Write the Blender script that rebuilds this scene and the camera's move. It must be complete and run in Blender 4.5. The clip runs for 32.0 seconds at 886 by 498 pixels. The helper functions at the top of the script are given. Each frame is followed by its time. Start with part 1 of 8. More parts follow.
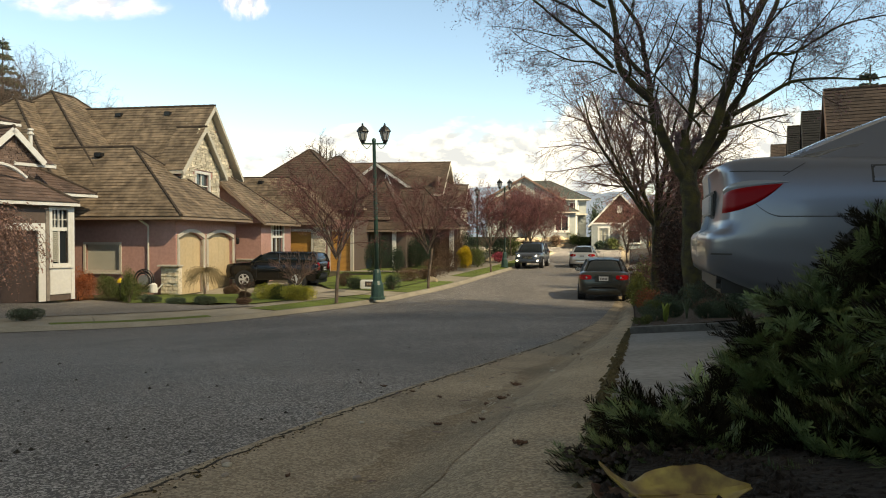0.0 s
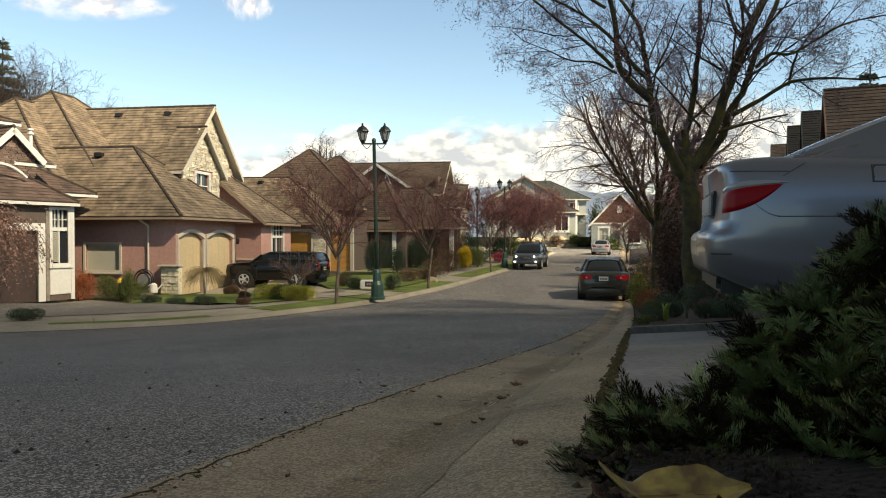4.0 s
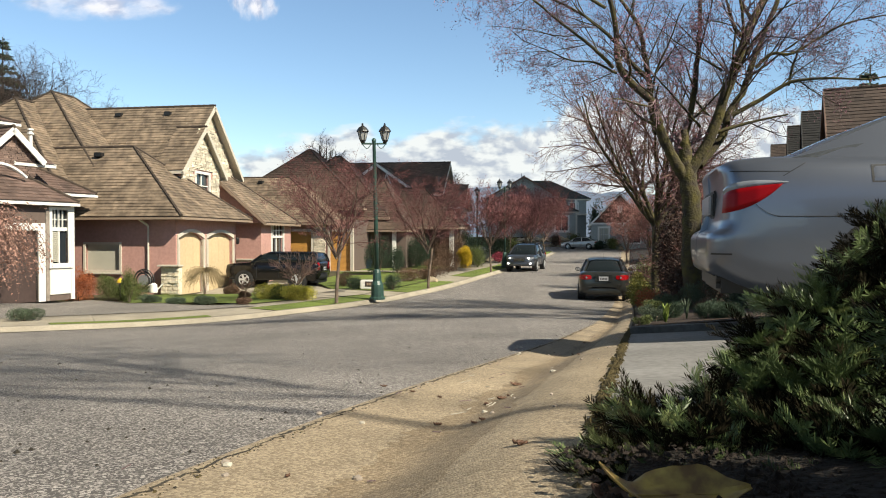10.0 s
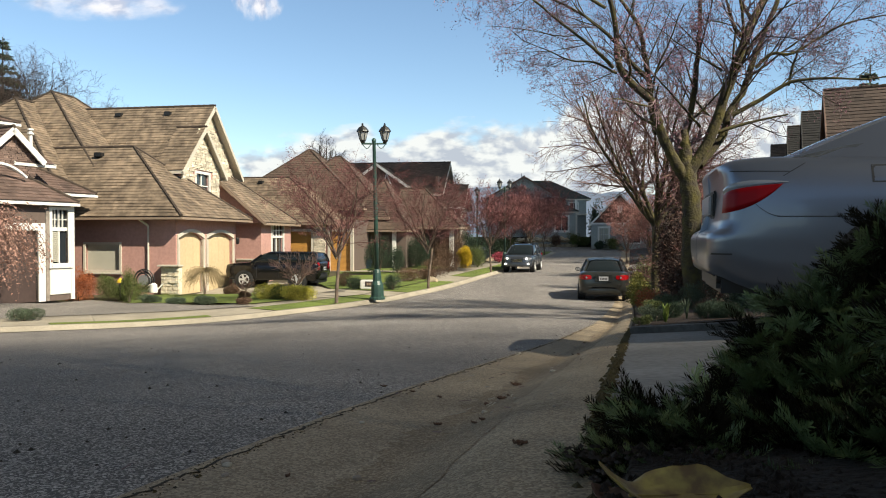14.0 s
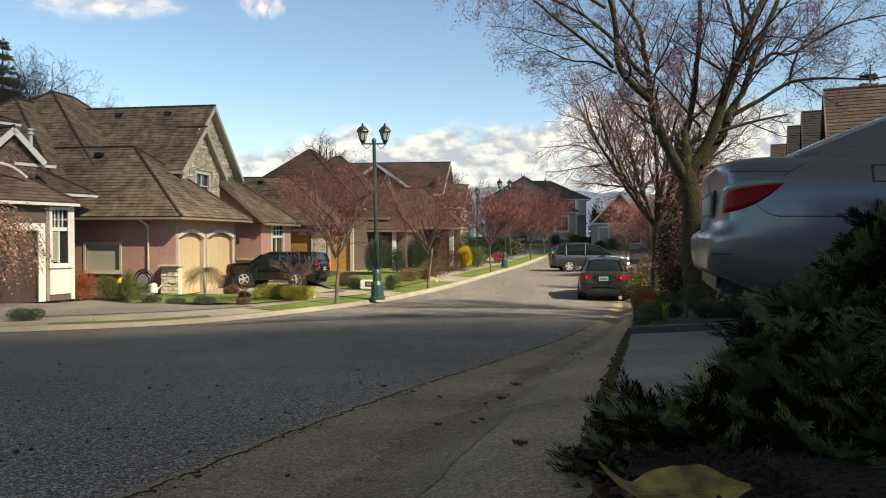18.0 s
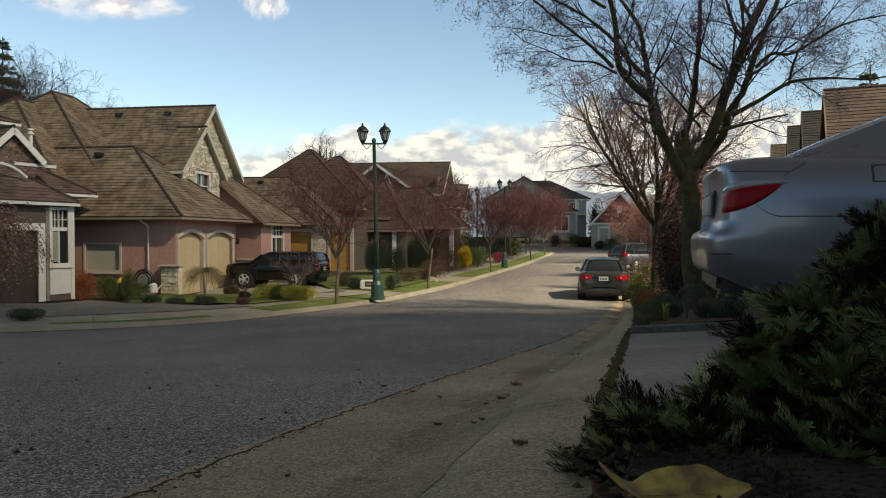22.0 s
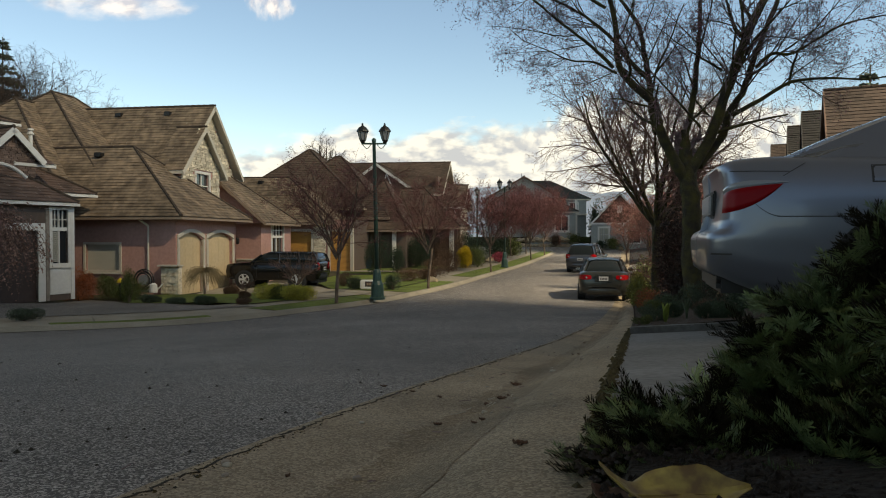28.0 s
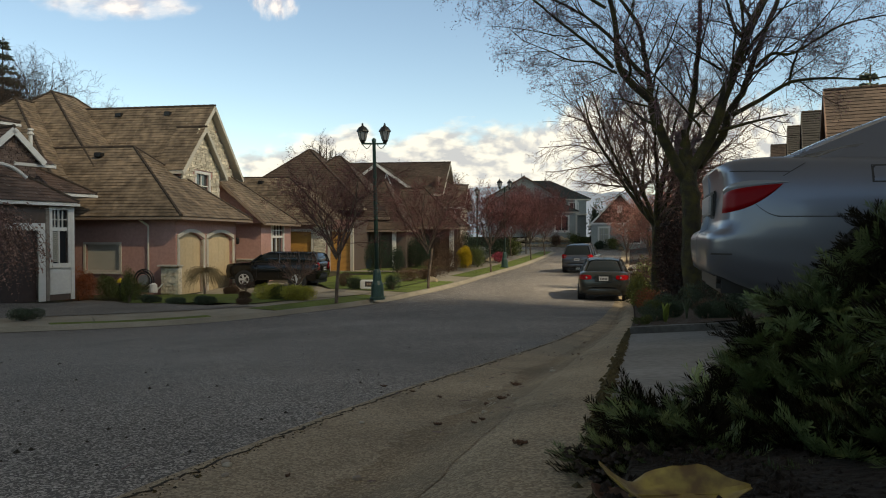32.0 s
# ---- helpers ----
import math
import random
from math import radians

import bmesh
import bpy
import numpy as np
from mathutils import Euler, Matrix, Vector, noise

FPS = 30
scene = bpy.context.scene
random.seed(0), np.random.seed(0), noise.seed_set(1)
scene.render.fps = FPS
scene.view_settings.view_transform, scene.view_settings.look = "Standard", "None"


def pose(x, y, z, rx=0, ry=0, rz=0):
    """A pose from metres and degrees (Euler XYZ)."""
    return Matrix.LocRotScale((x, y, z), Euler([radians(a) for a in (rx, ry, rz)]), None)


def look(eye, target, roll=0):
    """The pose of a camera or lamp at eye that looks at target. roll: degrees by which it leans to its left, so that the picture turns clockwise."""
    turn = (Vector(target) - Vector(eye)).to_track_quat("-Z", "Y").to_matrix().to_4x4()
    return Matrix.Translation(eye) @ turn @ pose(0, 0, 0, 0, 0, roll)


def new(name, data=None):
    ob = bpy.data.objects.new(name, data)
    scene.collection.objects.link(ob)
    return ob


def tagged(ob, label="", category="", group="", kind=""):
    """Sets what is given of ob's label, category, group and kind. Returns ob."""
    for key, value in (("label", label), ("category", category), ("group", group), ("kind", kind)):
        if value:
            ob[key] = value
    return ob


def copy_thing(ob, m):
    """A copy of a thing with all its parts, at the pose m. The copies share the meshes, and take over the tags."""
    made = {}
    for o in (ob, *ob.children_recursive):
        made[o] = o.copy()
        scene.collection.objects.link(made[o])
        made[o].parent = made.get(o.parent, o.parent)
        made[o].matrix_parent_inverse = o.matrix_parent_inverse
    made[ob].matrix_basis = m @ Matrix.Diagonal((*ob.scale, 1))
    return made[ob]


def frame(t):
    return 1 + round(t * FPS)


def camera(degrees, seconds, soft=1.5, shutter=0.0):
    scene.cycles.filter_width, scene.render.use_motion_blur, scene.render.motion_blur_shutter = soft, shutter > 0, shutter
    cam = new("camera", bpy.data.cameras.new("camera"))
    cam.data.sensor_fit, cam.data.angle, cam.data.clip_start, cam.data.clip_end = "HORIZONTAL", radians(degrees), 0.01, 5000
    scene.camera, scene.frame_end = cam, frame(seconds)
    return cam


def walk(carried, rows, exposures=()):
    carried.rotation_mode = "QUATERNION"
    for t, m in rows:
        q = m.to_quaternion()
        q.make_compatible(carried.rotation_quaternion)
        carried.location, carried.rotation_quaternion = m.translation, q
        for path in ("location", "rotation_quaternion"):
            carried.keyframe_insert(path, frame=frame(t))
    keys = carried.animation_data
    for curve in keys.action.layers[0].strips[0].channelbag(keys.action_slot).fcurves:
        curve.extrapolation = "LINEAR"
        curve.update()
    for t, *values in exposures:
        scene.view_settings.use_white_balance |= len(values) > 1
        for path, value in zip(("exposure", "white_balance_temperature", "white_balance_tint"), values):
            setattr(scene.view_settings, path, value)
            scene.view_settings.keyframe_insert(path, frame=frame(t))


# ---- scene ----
# camera: held still close to the ground beside the driveway
cam = camera(64, 32.0, soft=1.05)
EYE = pose(0, 0, 2.3, 88.996, 0, 0)
walk(cam, [(0, EYE), (32, EYE)], exposures=[(0, 1.47, 8300, 3), (3.5, 1.32, 7900, 3), (5.5, 1.02, 7400, 3), (7, 0.96, 7100, 3), (9, 0.9, 6550, 4), (13, 0.92, 6600, 4), (19, 0.96, 7300, 4), (25, 1.05, 7950, 4), (32, 1.05, 7950, 4)])

# ---- world, sun ----
SUN_AZ, SUN_EL = math.atan2(-0.60, 0.80), radians(40)
TO_SUN = Vector((math.cos(SUN_AZ) * math.cos(SUN_EL), math.sin(SUN_AZ) * math.cos(SUN_EL), math.sin(SUN_EL)))
world = bpy.data.worlds.new("sky_world")
scene.world = world
world.use_nodes = True
wn = world.node_tree.nodes
sky = wn.new("ShaderNodeTexSky")
sky.sky_type, sky.sun_disc = "NISHITA", False
sky.sun_elevation, sky.sun_rotation = SUN_EL, radians(90) - SUN_AZ
sky.air_density, sky.dust_density, sky.ozone_density = 1.0, 0.15, 2.5
wn["Background"].inputs[1].default_value = 0.092
# broken grey cloud overhead, clear towards the horizon
wl = world.node_tree.links.new
sky_way, sky_axes = wn.new("ShaderNodeTexCoord"), wn.new("ShaderNodeSeparateXYZ")
wl(sky_way.outputs["Generated"], sky_axes.inputs[0])
puffs = wn.new("ShaderNodeTexNoise")
puffs.inputs["Scale"].default_value, puffs.inputs["Detail"].default_value = 3.0, 5
wl(sky_way.outputs["Generated"], puffs.inputs["Vector"])
lift = wn.new("ShaderNodeMath")
lift.operation = "MULTIPLY_ADD"
wl(puffs.outputs["Fac"], lift.inputs[0])
lift.inputs[1].default_value = 0.5
wl(sky_axes.outputs["Z"], lift.inputs[2])
cover = wn.new("ShaderNodeMapRange")
cover.interpolation_type = "SMOOTHSTEP"
cover.inputs["From Min"].default_value, cover.inputs["From Max"].default_value = 0.62, 0.80
cover.inputs["To Max"].default_value = 0.9
wl(lift.outputs[0], cover.inputs["Value"])
veil = wn.new("ShaderNodeMix")
veil.data_type = "RGBA"
veil.inputs["B"].default_value = (0.95, 0.93, 0.9, 1)
wl(cover.outputs[0], veil.inputs["Factor"])
wl(sky.outputs[0], veil.inputs["A"])
wl(veil.outputs["Result"], wn["Background"].inputs[0])
sun_data = bpy.data.lights.new("sun", "SUN")
sun_data.energy, sun_data.angle, sun_data.color = 4.6, radians(0.6), (1, 0.9, 0.76)
sun = new("sun", sun_data)
sun.matrix_world = look(TO_SUN * 60, (0, 0, 0))


# ---- materials ----
def material(name, base, rough=0.8, metal=0.0, vary=0.25, scale=6.0, bump=0.3, bump_scale=60.0, second=None,
             blotch=0.8, per=0.0, spec=0.5, stretch=(1, 1, 1), coat=0.0, depth=0.01, world_space=True):
    """Principled material: colour varies at two scales, with a fine bump. per: spread of value piece by piece."""
    m = bpy.data.materials.new(name)
    m.use_nodes = True
    nt = m.node_tree
    n, link = nt.nodes, nt.links.new
    b = n["Principled BSDF"]
    b.inputs["Roughness"].default_value, b.inputs["Metallic"].default_value = rough, metal
    b.inputs["Specular IOR Level"].default_value = spec
    b.inputs["Coat Weight"].default_value = coat
    geo = n.new("ShaderNodeNewGeometry")
    tex = n.new("ShaderNodeTexCoord")
    mp = n.new("ShaderNodeMapping")
    mp.inputs["Scale"].default_value = stretch
    link(geo.outputs["Position"] if world_space else tex.outputs["Object"], mp.inputs["Vector"])
    fine, broad = n.new("ShaderNodeTexNoise"), n.new("ShaderNodeTexNoise")
    fine.inputs["Scale"].default_value, fine.inputs["Detail"].default_value = scale, 6
    broad.inputs["Scale"].default_value, broad.inputs["Detail"].default_value = blotch, 4
    for k in (fine, broad):
        link(mp.outputs[0], k.inputs["Vector"])
    mix = n.new("ShaderNodeMix")
    mix.data_type = "RGBA"
    sec = second or tuple(c * (1 - vary) for c in base)
    mix.inputs["A"].default_value, mix.inputs["B"].default_value = (*sec, 1), (*base, 1)
    ramp = n.new("ShaderNodeMapRange")
    ramp.inputs["From Min"].default_value, ramp.inputs["From Max"].default_value = 0.35, 0.65
    link(fine.outputs["Fac"], ramp.inputs["Value"])
    link(ramp.outputs[0], mix.inputs["Factor"])
    hsv = n.new("ShaderNodeHueSaturation")
    val = n.new("ShaderNodeMapRange")
    val.inputs["From Min"].default_value, val.inputs["From Max"].default_value = 0.3, 0.7
    val.inputs["To Min"].default_value, val.inputs["To Max"].default_value = 1 - vary * 0.7, 1 + vary * 0.5
    link(broad.outputs["Fac"], val.inputs["Value"])
    out = val.outputs[0]
    if per:
        add = n.new("ShaderNodeMath")
        add.operation = "MULTIPLY"
        pr = n.new("ShaderNodeMapRange")
        pr.inputs["To Min"].default_value, pr.inputs["To Max"].default_value = 1 - per, 1 + per
        link(geo.outputs["Random Per Island"], pr.inputs["Value"])
        link(pr.outputs[0], add.inputs[0])
        link(out, add.inputs[1])
        out = add.outputs[0]
    link(out, hsv.inputs["Value"])
    link(mix.outputs["Result"], hsv.inputs["Color"])
    link(hsv.outputs[0], b.inputs["Base Color"])
    if bump:
        bn = n.new("ShaderNodeTexNoise")
        bn.inputs["Scale"].default_value, bn.inputs["Detail"].default_value = bump_scale, 4
        link(mp.outputs[0], bn.inputs["Vector"])
        bp = n.new("ShaderNodeBump")
        bp.inputs["Strength"].default_value, bp.inputs["Distance"].default_value = bump, depth
        link(bn.outputs["Fac"], bp.inputs["Height"])
        link(bp.outputs[0], b.inputs["Normal"])
    return m


def speckled(name, dark, light, cell=90.0, rough=0.9, bump=0.6, depth=0.006, blotch=0.6, vary=0.3, start=0.25):
    """Aggregate surface: stones of their own value set in a darker binder, with broad stains."""
    m = bpy.data.materials.new(name)
    m.use_nodes = True
    nt = m.node_tree
    n, link = nt.nodes, nt.links.new
    b = n["Principled BSDF"]
    b.inputs["Roughness"].default_value = rough
    geo = n.new("ShaderNodeNewGeometry")
    vor = n.new("ShaderNodeTexVoronoi")
    vor.inputs["Scale"].default_value = cell
    link(geo.outputs["Position"], vor.inputs["Vector"])
    sep = n.new("ShaderNodeSeparateColor")
    link(vor.outputs["Color"], sep.inputs[0])
    ramp = n.new("ShaderNodeValToRGB")
    ramp.color_ramp.elements[0].position, ramp.color_ramp.elements[0].color = start, (*dark, 1)
    ramp.color_ramp.elements[1].position, ramp.color_ramp.elements[1].color = 0.95, (*light, 1)
    link(sep.outputs[0], ramp.inputs[0])
    broad = n.new("ShaderNodeTexNoise")
    broad.inputs["Scale"].default_value, broad.inputs["Detail"].default_value = blotch, 7
    broad.inputs["Roughness"].default_value = 0.65
    link(geo.outputs["Position"], broad.inputs["Vector"])
    val = n.new("ShaderNodeMapRange")
    val.inputs["From Min"].default_value, val.inputs["From Max"].default_value = 0.3, 0.7
    val.inputs["To Min"].default_value, val.inputs["To Max"].default_value = 1 - vary, 1 + vary
    link(broad.outputs["Fac"], val.inputs["Value"])
    hsv = n.new("ShaderNodeHueSaturation")
    link(ramp.outputs[0], hsv.inputs["Color"])
    link(val.outputs[0], hsv.inputs["Value"])
    link(hsv.outputs[0], b.inputs["Base Color"])
    bp = n.new("ShaderNodeBump")
    bp.inputs["Strength"].default_value, bp.inputs["Distance"].default_value = bump, depth
    link(vor.outputs["Distance"], bp.inputs["Height"])
    bp.invert = True
    link(bp.outputs[0], b.inputs["Normal"])
    return m


def plain(name, base, rough=0.5, metal=0.0, coat=0.0, spec=0.5, emit=None, power=0.0):
    m = bpy.data.materials.new(name)
    m.use_nodes = True
    b = m.node_tree.nodes["Principled BSDF"]
    b.inputs["Base Color"].default_value = (*base, 1)
    b.inputs["Roughness"].default_value, b.inputs["Metallic"].default_value = rough, metal
    b.inputs["Coat Weight"].default_value = coat
    b.inputs["Coat Roughness"].default_value = 0.08
    b.inputs["Specular IOR Level"].default_value = spec
    if emit:
        b.inputs["Emission Color"].default_value = (*emit, 1)
        b.inputs["Emission Strength"].default_value = power
    return m


ASPHALT = speckled("asphalt", (0.078, 0.07, 0.066), (0.46, 0.42, 0.39), 190, blotch=0.5, vary=0.25, bump=0.5, depth=0.004, start=0.5)
GUTTER = speckled("gutter_concrete", (0.195, 0.15, 0.1), (0.39, 0.315, 0.215), 170, blotch=1.3, vary=0.35, depth=0.003)
CONCRETE = material("pale_concrete", (0.37, 0.325, 0.255), 0.9, vary=0.3, scale=40, blotch=1.1, bump=0.25, bump_scale=150, depth=0.004)
SLAB = material("grey_concrete_slab", (0.24, 0.23, 0.22), 0.9, vary=0.3, scale=25, blotch=1.5, bump=0.25, bump_scale=120, depth=0.004)
DRIVE = speckled("exposed_aggregate", (0.10, 0.09, 0.085), (0.30, 0.27, 0.24), 60, blotch=0.5, vary=0.25)
GRASS = material("lawn", (0.17, 0.225, 0.035), 0.95, vary=0.45, second=(0.095, 0.125, 0.022), scale=30, blotch=0.9, bump=0.8, bump_scale=90, depth=0.03)
# Mulch near black: the juniper's overhanging shade is put into its colour.
MULCH_SHADE = material("shade_dark_mulch", (0.026, 0.0165, 0.0115), 1.0, vary=0.5, scale=45, blotch=2, bump=1.0, bump_scale=70, depth=0.03)
# The same mulch without that darkening, for the roadside bed.
MULCH_PLAIN = material("plain_brown_mulch", (0.062, 0.036, 0.022), 1.0, vary=0.5, scale=45, blotch=2, bump=1.0, bump_scale=70, depth=0.03)
SOIL = material("garden_ground", (0.075, 0.065, 0.03), 1.0, vary=0.5, scale=2, blotch=0.1, bump=0.5, bump_scale=8)
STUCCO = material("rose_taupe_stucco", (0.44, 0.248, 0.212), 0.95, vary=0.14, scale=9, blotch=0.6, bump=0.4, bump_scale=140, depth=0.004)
# Taupe lowered in tone: the eave's shadow on the garage wall is put into it.
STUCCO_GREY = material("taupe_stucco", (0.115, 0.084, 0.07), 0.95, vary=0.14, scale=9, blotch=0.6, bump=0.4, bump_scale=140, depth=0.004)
SIDING_GREY = material("grey_siding", (0.30, 0.32, 0.31), 0.8, vary=0.12, scale=4, blotch=0.5, bump=0.2, bump_scale=30)
# Houses across the hedge: the darkness of unlit sides is put into this siding.
SIDING_UNLIT = material("unlit_siding", (0.035, 0.032, 0.03), 0.85, vary=0.2, scale=5, blotch=0.5, bump=0.3, bump_scale=30)
SIDING_WARM = material("brown_siding", (0.16, 0.10, 0.075), 0.85, vary=0.2, scale=5, blotch=0.5, bump=0.3, bump_scale=30)
SIDING_RED = material("red_brown_shingle_siding", (0.11, 0.05, 0.036), 0.9, vary=0.25, scale=5, blotch=0.5, bump=0.3, bump_scale=30)
TAN = material("tan_gutter_paint", (0.27, 0.20, 0.145), 0.6, vary=0.12, scale=12, blotch=0.9, bump=0.1, bump_scale=60)
TRIM = material("cream_trim_paint", (0.53, 0.48, 0.4), 0.6, vary=0.10, scale=12, blotch=0.9, bump=0.1, bump_scale=60)
WHITE = material("white_paint", (0.66, 0.64, 0.6), 0.55, vary=0.08, scale=12, blotch=0.9, bump=0.1, bump_scale=60)
CREAM = material("cream_door_paint", (0.56, 0.43, 0.26), 0.6, vary=0.10, scale=8, blotch=0.8, bump=0.1, bump_scale=60)
ORANGE = material("honey_wood", (0.50, 0.25, 0.06), 0.55, vary=0.25, scale=14, blotch=1.0, bump=0.15, bump_scale=50, stretch=(1, 1, 6))
DARKDOOR = material("dark_brown_door", (0.052, 0.032, 0.028), 0.6, vary=0.2, scale=8, bump=0.15)
STONE = material("ledge_stone", (0.66, 0.58, 0.45), 0.9, vary=0.3, scale=9, blotch=2, bump=0.7, bump_scale=22, per=0.3, depth=0.02)
STONE_GREY = material("grey_ledge_stone", (0.25, 0.21, 0.175), 0.9, vary=0.3, scale=9, blotch=2, bump=0.7, bump_scale=22, per=0.3, depth=0.02)
STONE_RED = material("red_brown_ledge_stone", (0.2, 0.135, 0.11), 0.9, vary=0.3, scale=9, blotch=2, bump=0.7, bump_scale=22, per=0.35, depth=0.02)
SHINGLE = material("weathered_cedar_shingle", (0.225, 0.168, 0.118), 0.95, vary=0.5, scale=2.2, blotch=0.8, bump=0.5, bump_scale=35, per=0.2, depth=0.01, stretch=(1.5, 1.5, 0.4))
SHINGLE_MID = material("brown_cedar_shingle", (0.15, 0.112, 0.086), 0.95, vary=0.4, scale=3, blotch=0.9, bump=0.5, bump_scale=35, per=0.22, depth=0.01)
SHINGLE_DARK = material("brown_shingle", (0.10, 0.068, 0.05), 0.95, vary=0.3, scale=5, blotch=0.5, bump=0.5, bump_scale=35, per=0.22, depth=0.01)
SHINGLE_GREY = material("charcoal_shingle", (0.05, 0.06, 0.058), 0.95, vary=0.3, scale=5, blotch=0.5, bump=0.5, bump_scale=35, per=0.2, depth=0.01)
SHINGLE_ROSE = material("purple_brown_shingle", (0.15, 0.098, 0.08), 0.95, vary=0.4, scale=3, blotch=0.9, bump=0.5, bump_scale=35, per=0.22, depth=0.01)
SHINGLE_RED = material("red_brown_shingle", (0.13, 0.055, 0.04), 0.95, vary=0.3, scale=5, blotch=0.5, bump=0.5, bump_scale=35, per=0.2, depth=0.01)
# Next two: the shade of unlit roof slopes is put into the shingle colour.
SHINGLE_UNLIT_BROWN = material("unlit_brown_shingle", (0.06, 0.042, 0.034), 0.95, vary=0.3, scale=5, blotch=0.5, bump=0.5, bump_scale=35, per=0.25, depth=0.01)
SHINGLE_UNLIT = material("unlit_shingle", (0.014, 0.013, 0.013), 0.95, vary=0.3, scale=5, blotch=0.5, bump=0.5, bump_scale=35, per=0.25, depth=0.01)
SHINGLE_CAP = material("dark_ridge_shingle", (0.06, 0.043, 0.032), 0.95, vary=0.3, scale=5, bump=0.4, bump_scale=35, per=0.2)
GLASS = plain("window_glass", (0.02, 0.025, 0.03), 0.06, spec=0.8)
BLIND = material("drawn_blind", (0.42, 0.40, 0.33), 0.6, vary=0.06, bump=0, scale=3)
GREEN_METAL = material("green_lamp_paint", (0.028, 0.07, 0.057), 0.45, vary=0.25, scale=10, bump=0.1)
BLACK_METAL = plain("black_metal", (0.012, 0.012, 0.013), 0.45)
FROST = plain("frosted_lamp_glass", (0.3, 0.3, 0.29), 0.3)
BARK = material("mossy_bark", (0.04, 0.032, 0.022), 0.95, vary=0.5, second=(0.08, 0.068, 0.018), scale=7, blotch=3, bump=0.8, bump_scale=28, depth=0.03)
BARK_RED = material("grey_red_bark", (0.17, 0.125, 0.095), 0.95, vary=0.4, scale=9, blotch=3, bump=0.6, bump_scale=30, depth=0.02)
TWIG = material("dark_twigs", (0.2, 0.14, 0.145), 0.9, vary=0.3, scale=12, bump=0)
TWIG_TAN = material("tan_brown_twigs", (0.22, 0.13, 0.105), 0.9, vary=0.35, scale=5, bump=0)
TWIG_FAR = material("far_brown_twigs", (0.06, 0.043, 0.036), 0.95, vary=0.3, scale=3, bump=0)
TWIG_RED = material("red_twigs", (0.13, 0.055, 0.05), 0.9, vary=0.35, scale=5, bump=0)
BUD = material("rose_buds", (0.22, 0.09, 0.125), 0.8, vary=0.3, scale=6, bump=0, per=0.4)
BOULDER = material("tan_boulder", (0.36, 0.29, 0.2), 0.95, vary=0.35, scale=5, blotch=1.5, bump=0.6, bump_scale=14, per=0.3, depth=0.03)
BUD_PINK = material("pink_brown_buds", (0.26, 0.105, 0.09), 0.8, vary=0.3, scale=4, bump=0, per=0.4)
BUD_RED = material("red_buds", (0.16, 0.052, 0.052), 0.8, vary=0.3, scale=4, bump=0, per=0.4)


# ---- shared builders ----
def part(name, bm, mat, parent=None, label="", smooth=False):
    me = bpy.data.meshes.new(name)
    bm.to_mesh(me)
    bm.free()
    return put(name, me, mat, parent, label, smooth)


def put(name, me, mat, parent=None, label="", smooth=False):
    if not me.materials:
        me.materials.append(mat)
    if smooth:
        me.polygons.foreach_set("use_smooth", [True] * len(me.polygons))
    ob = new(name, me)
    if parent:
        ob.parent = parent
    if label:
        ob["label"] = label
    return ob


def mesh_of(name, verts, faces):
    me = bpy.data.meshes.new(name)
    me.from_pydata([tuple(v) for v in verts], [], faces)
    me.update()
    return me


def thing(name, x, y, z, rz=0.0, label="", category="", group="", kind=""):
    ob = new(name)
    ob.empty_display_size = 0.2
    ob.matrix_world = pose(x, y, z, 0, 0, rz)
    return tagged(ob, label, category, group, kind)


def box(x0, x1, y0, y1, z0, z1, bevel=0.0, bm=None):
    bm = bm or bmesh.new()
    r = bmesh.ops.create_cube(bm, size=1, matrix=Matrix.LocRotScale(((x0 + x1) / 2, (y0 + y1) / 2, (z0 + z1) / 2), None, (x1 - x0, y1 - y0, z1 - z0)))
    if bevel:
        ed = list({e for v in r["verts"] for e in v.link_edges})
        bmesh.ops.bevel(bm, geom=ed, offset=bevel, segments=2, affect="EDGES")
    return bm


def tube(bm, a, b, ra, rb, sides=8, cap=True):
    a, b = Vector(a), Vector(b)
    d = b - a
    m = Matrix.Translation((a + b) / 2) @ d.to_track_quat("Z", "Y").to_matrix().to_4x4()
    bmesh.ops.create_cone(bm, cap_ends=cap, segments=sides, radius1=ra, radius2=rb, depth=d.length, matrix=m)
    return bm


def lathe(profile, sides=16, bm=None, at=(0, 0, 0)):
    """A turned solid from (radius, height) pairs."""
    bm = bm or bmesh.new()
    rings = []
    for r, z in profile:
        rings.append([bm.verts.new((at[0] + r * math.cos(2 * math.pi * k / sides), at[1] + r * math.sin(2 * math.pi * k / sides), at[2] + z)) for k in range(sides)])
    for p, q in zip(rings, rings[1:]):
        for k in range(sides):
            bm.faces.new((p[k], p[(k + 1) % sides], q[(k + 1) % sides], q[k]))
    bm.faces.new(list(reversed(rings[0])))
    bm.faces.new(rings[-1])
    return bm


def blob(rx, ry, rz, rough=0.2, seed=0, sub=3, freq=2.0):
    bm = bmesh.new()
    bmesh.ops.create_icosphere(bm, subdivisions=sub, radius=1)
    off = Vector((seed * 7.3, seed * 3.1, seed))
    for v in bm.verts:
        k = 1 + rough * noise.noise(v.co * freq + off) + 0.4 * rough * noise.noise(v.co * freq * 3 + off)
        v.co = Vector((v.co.x * rx * k, v.co.y * ry * k, v.co.z * rz * k))
    return bm


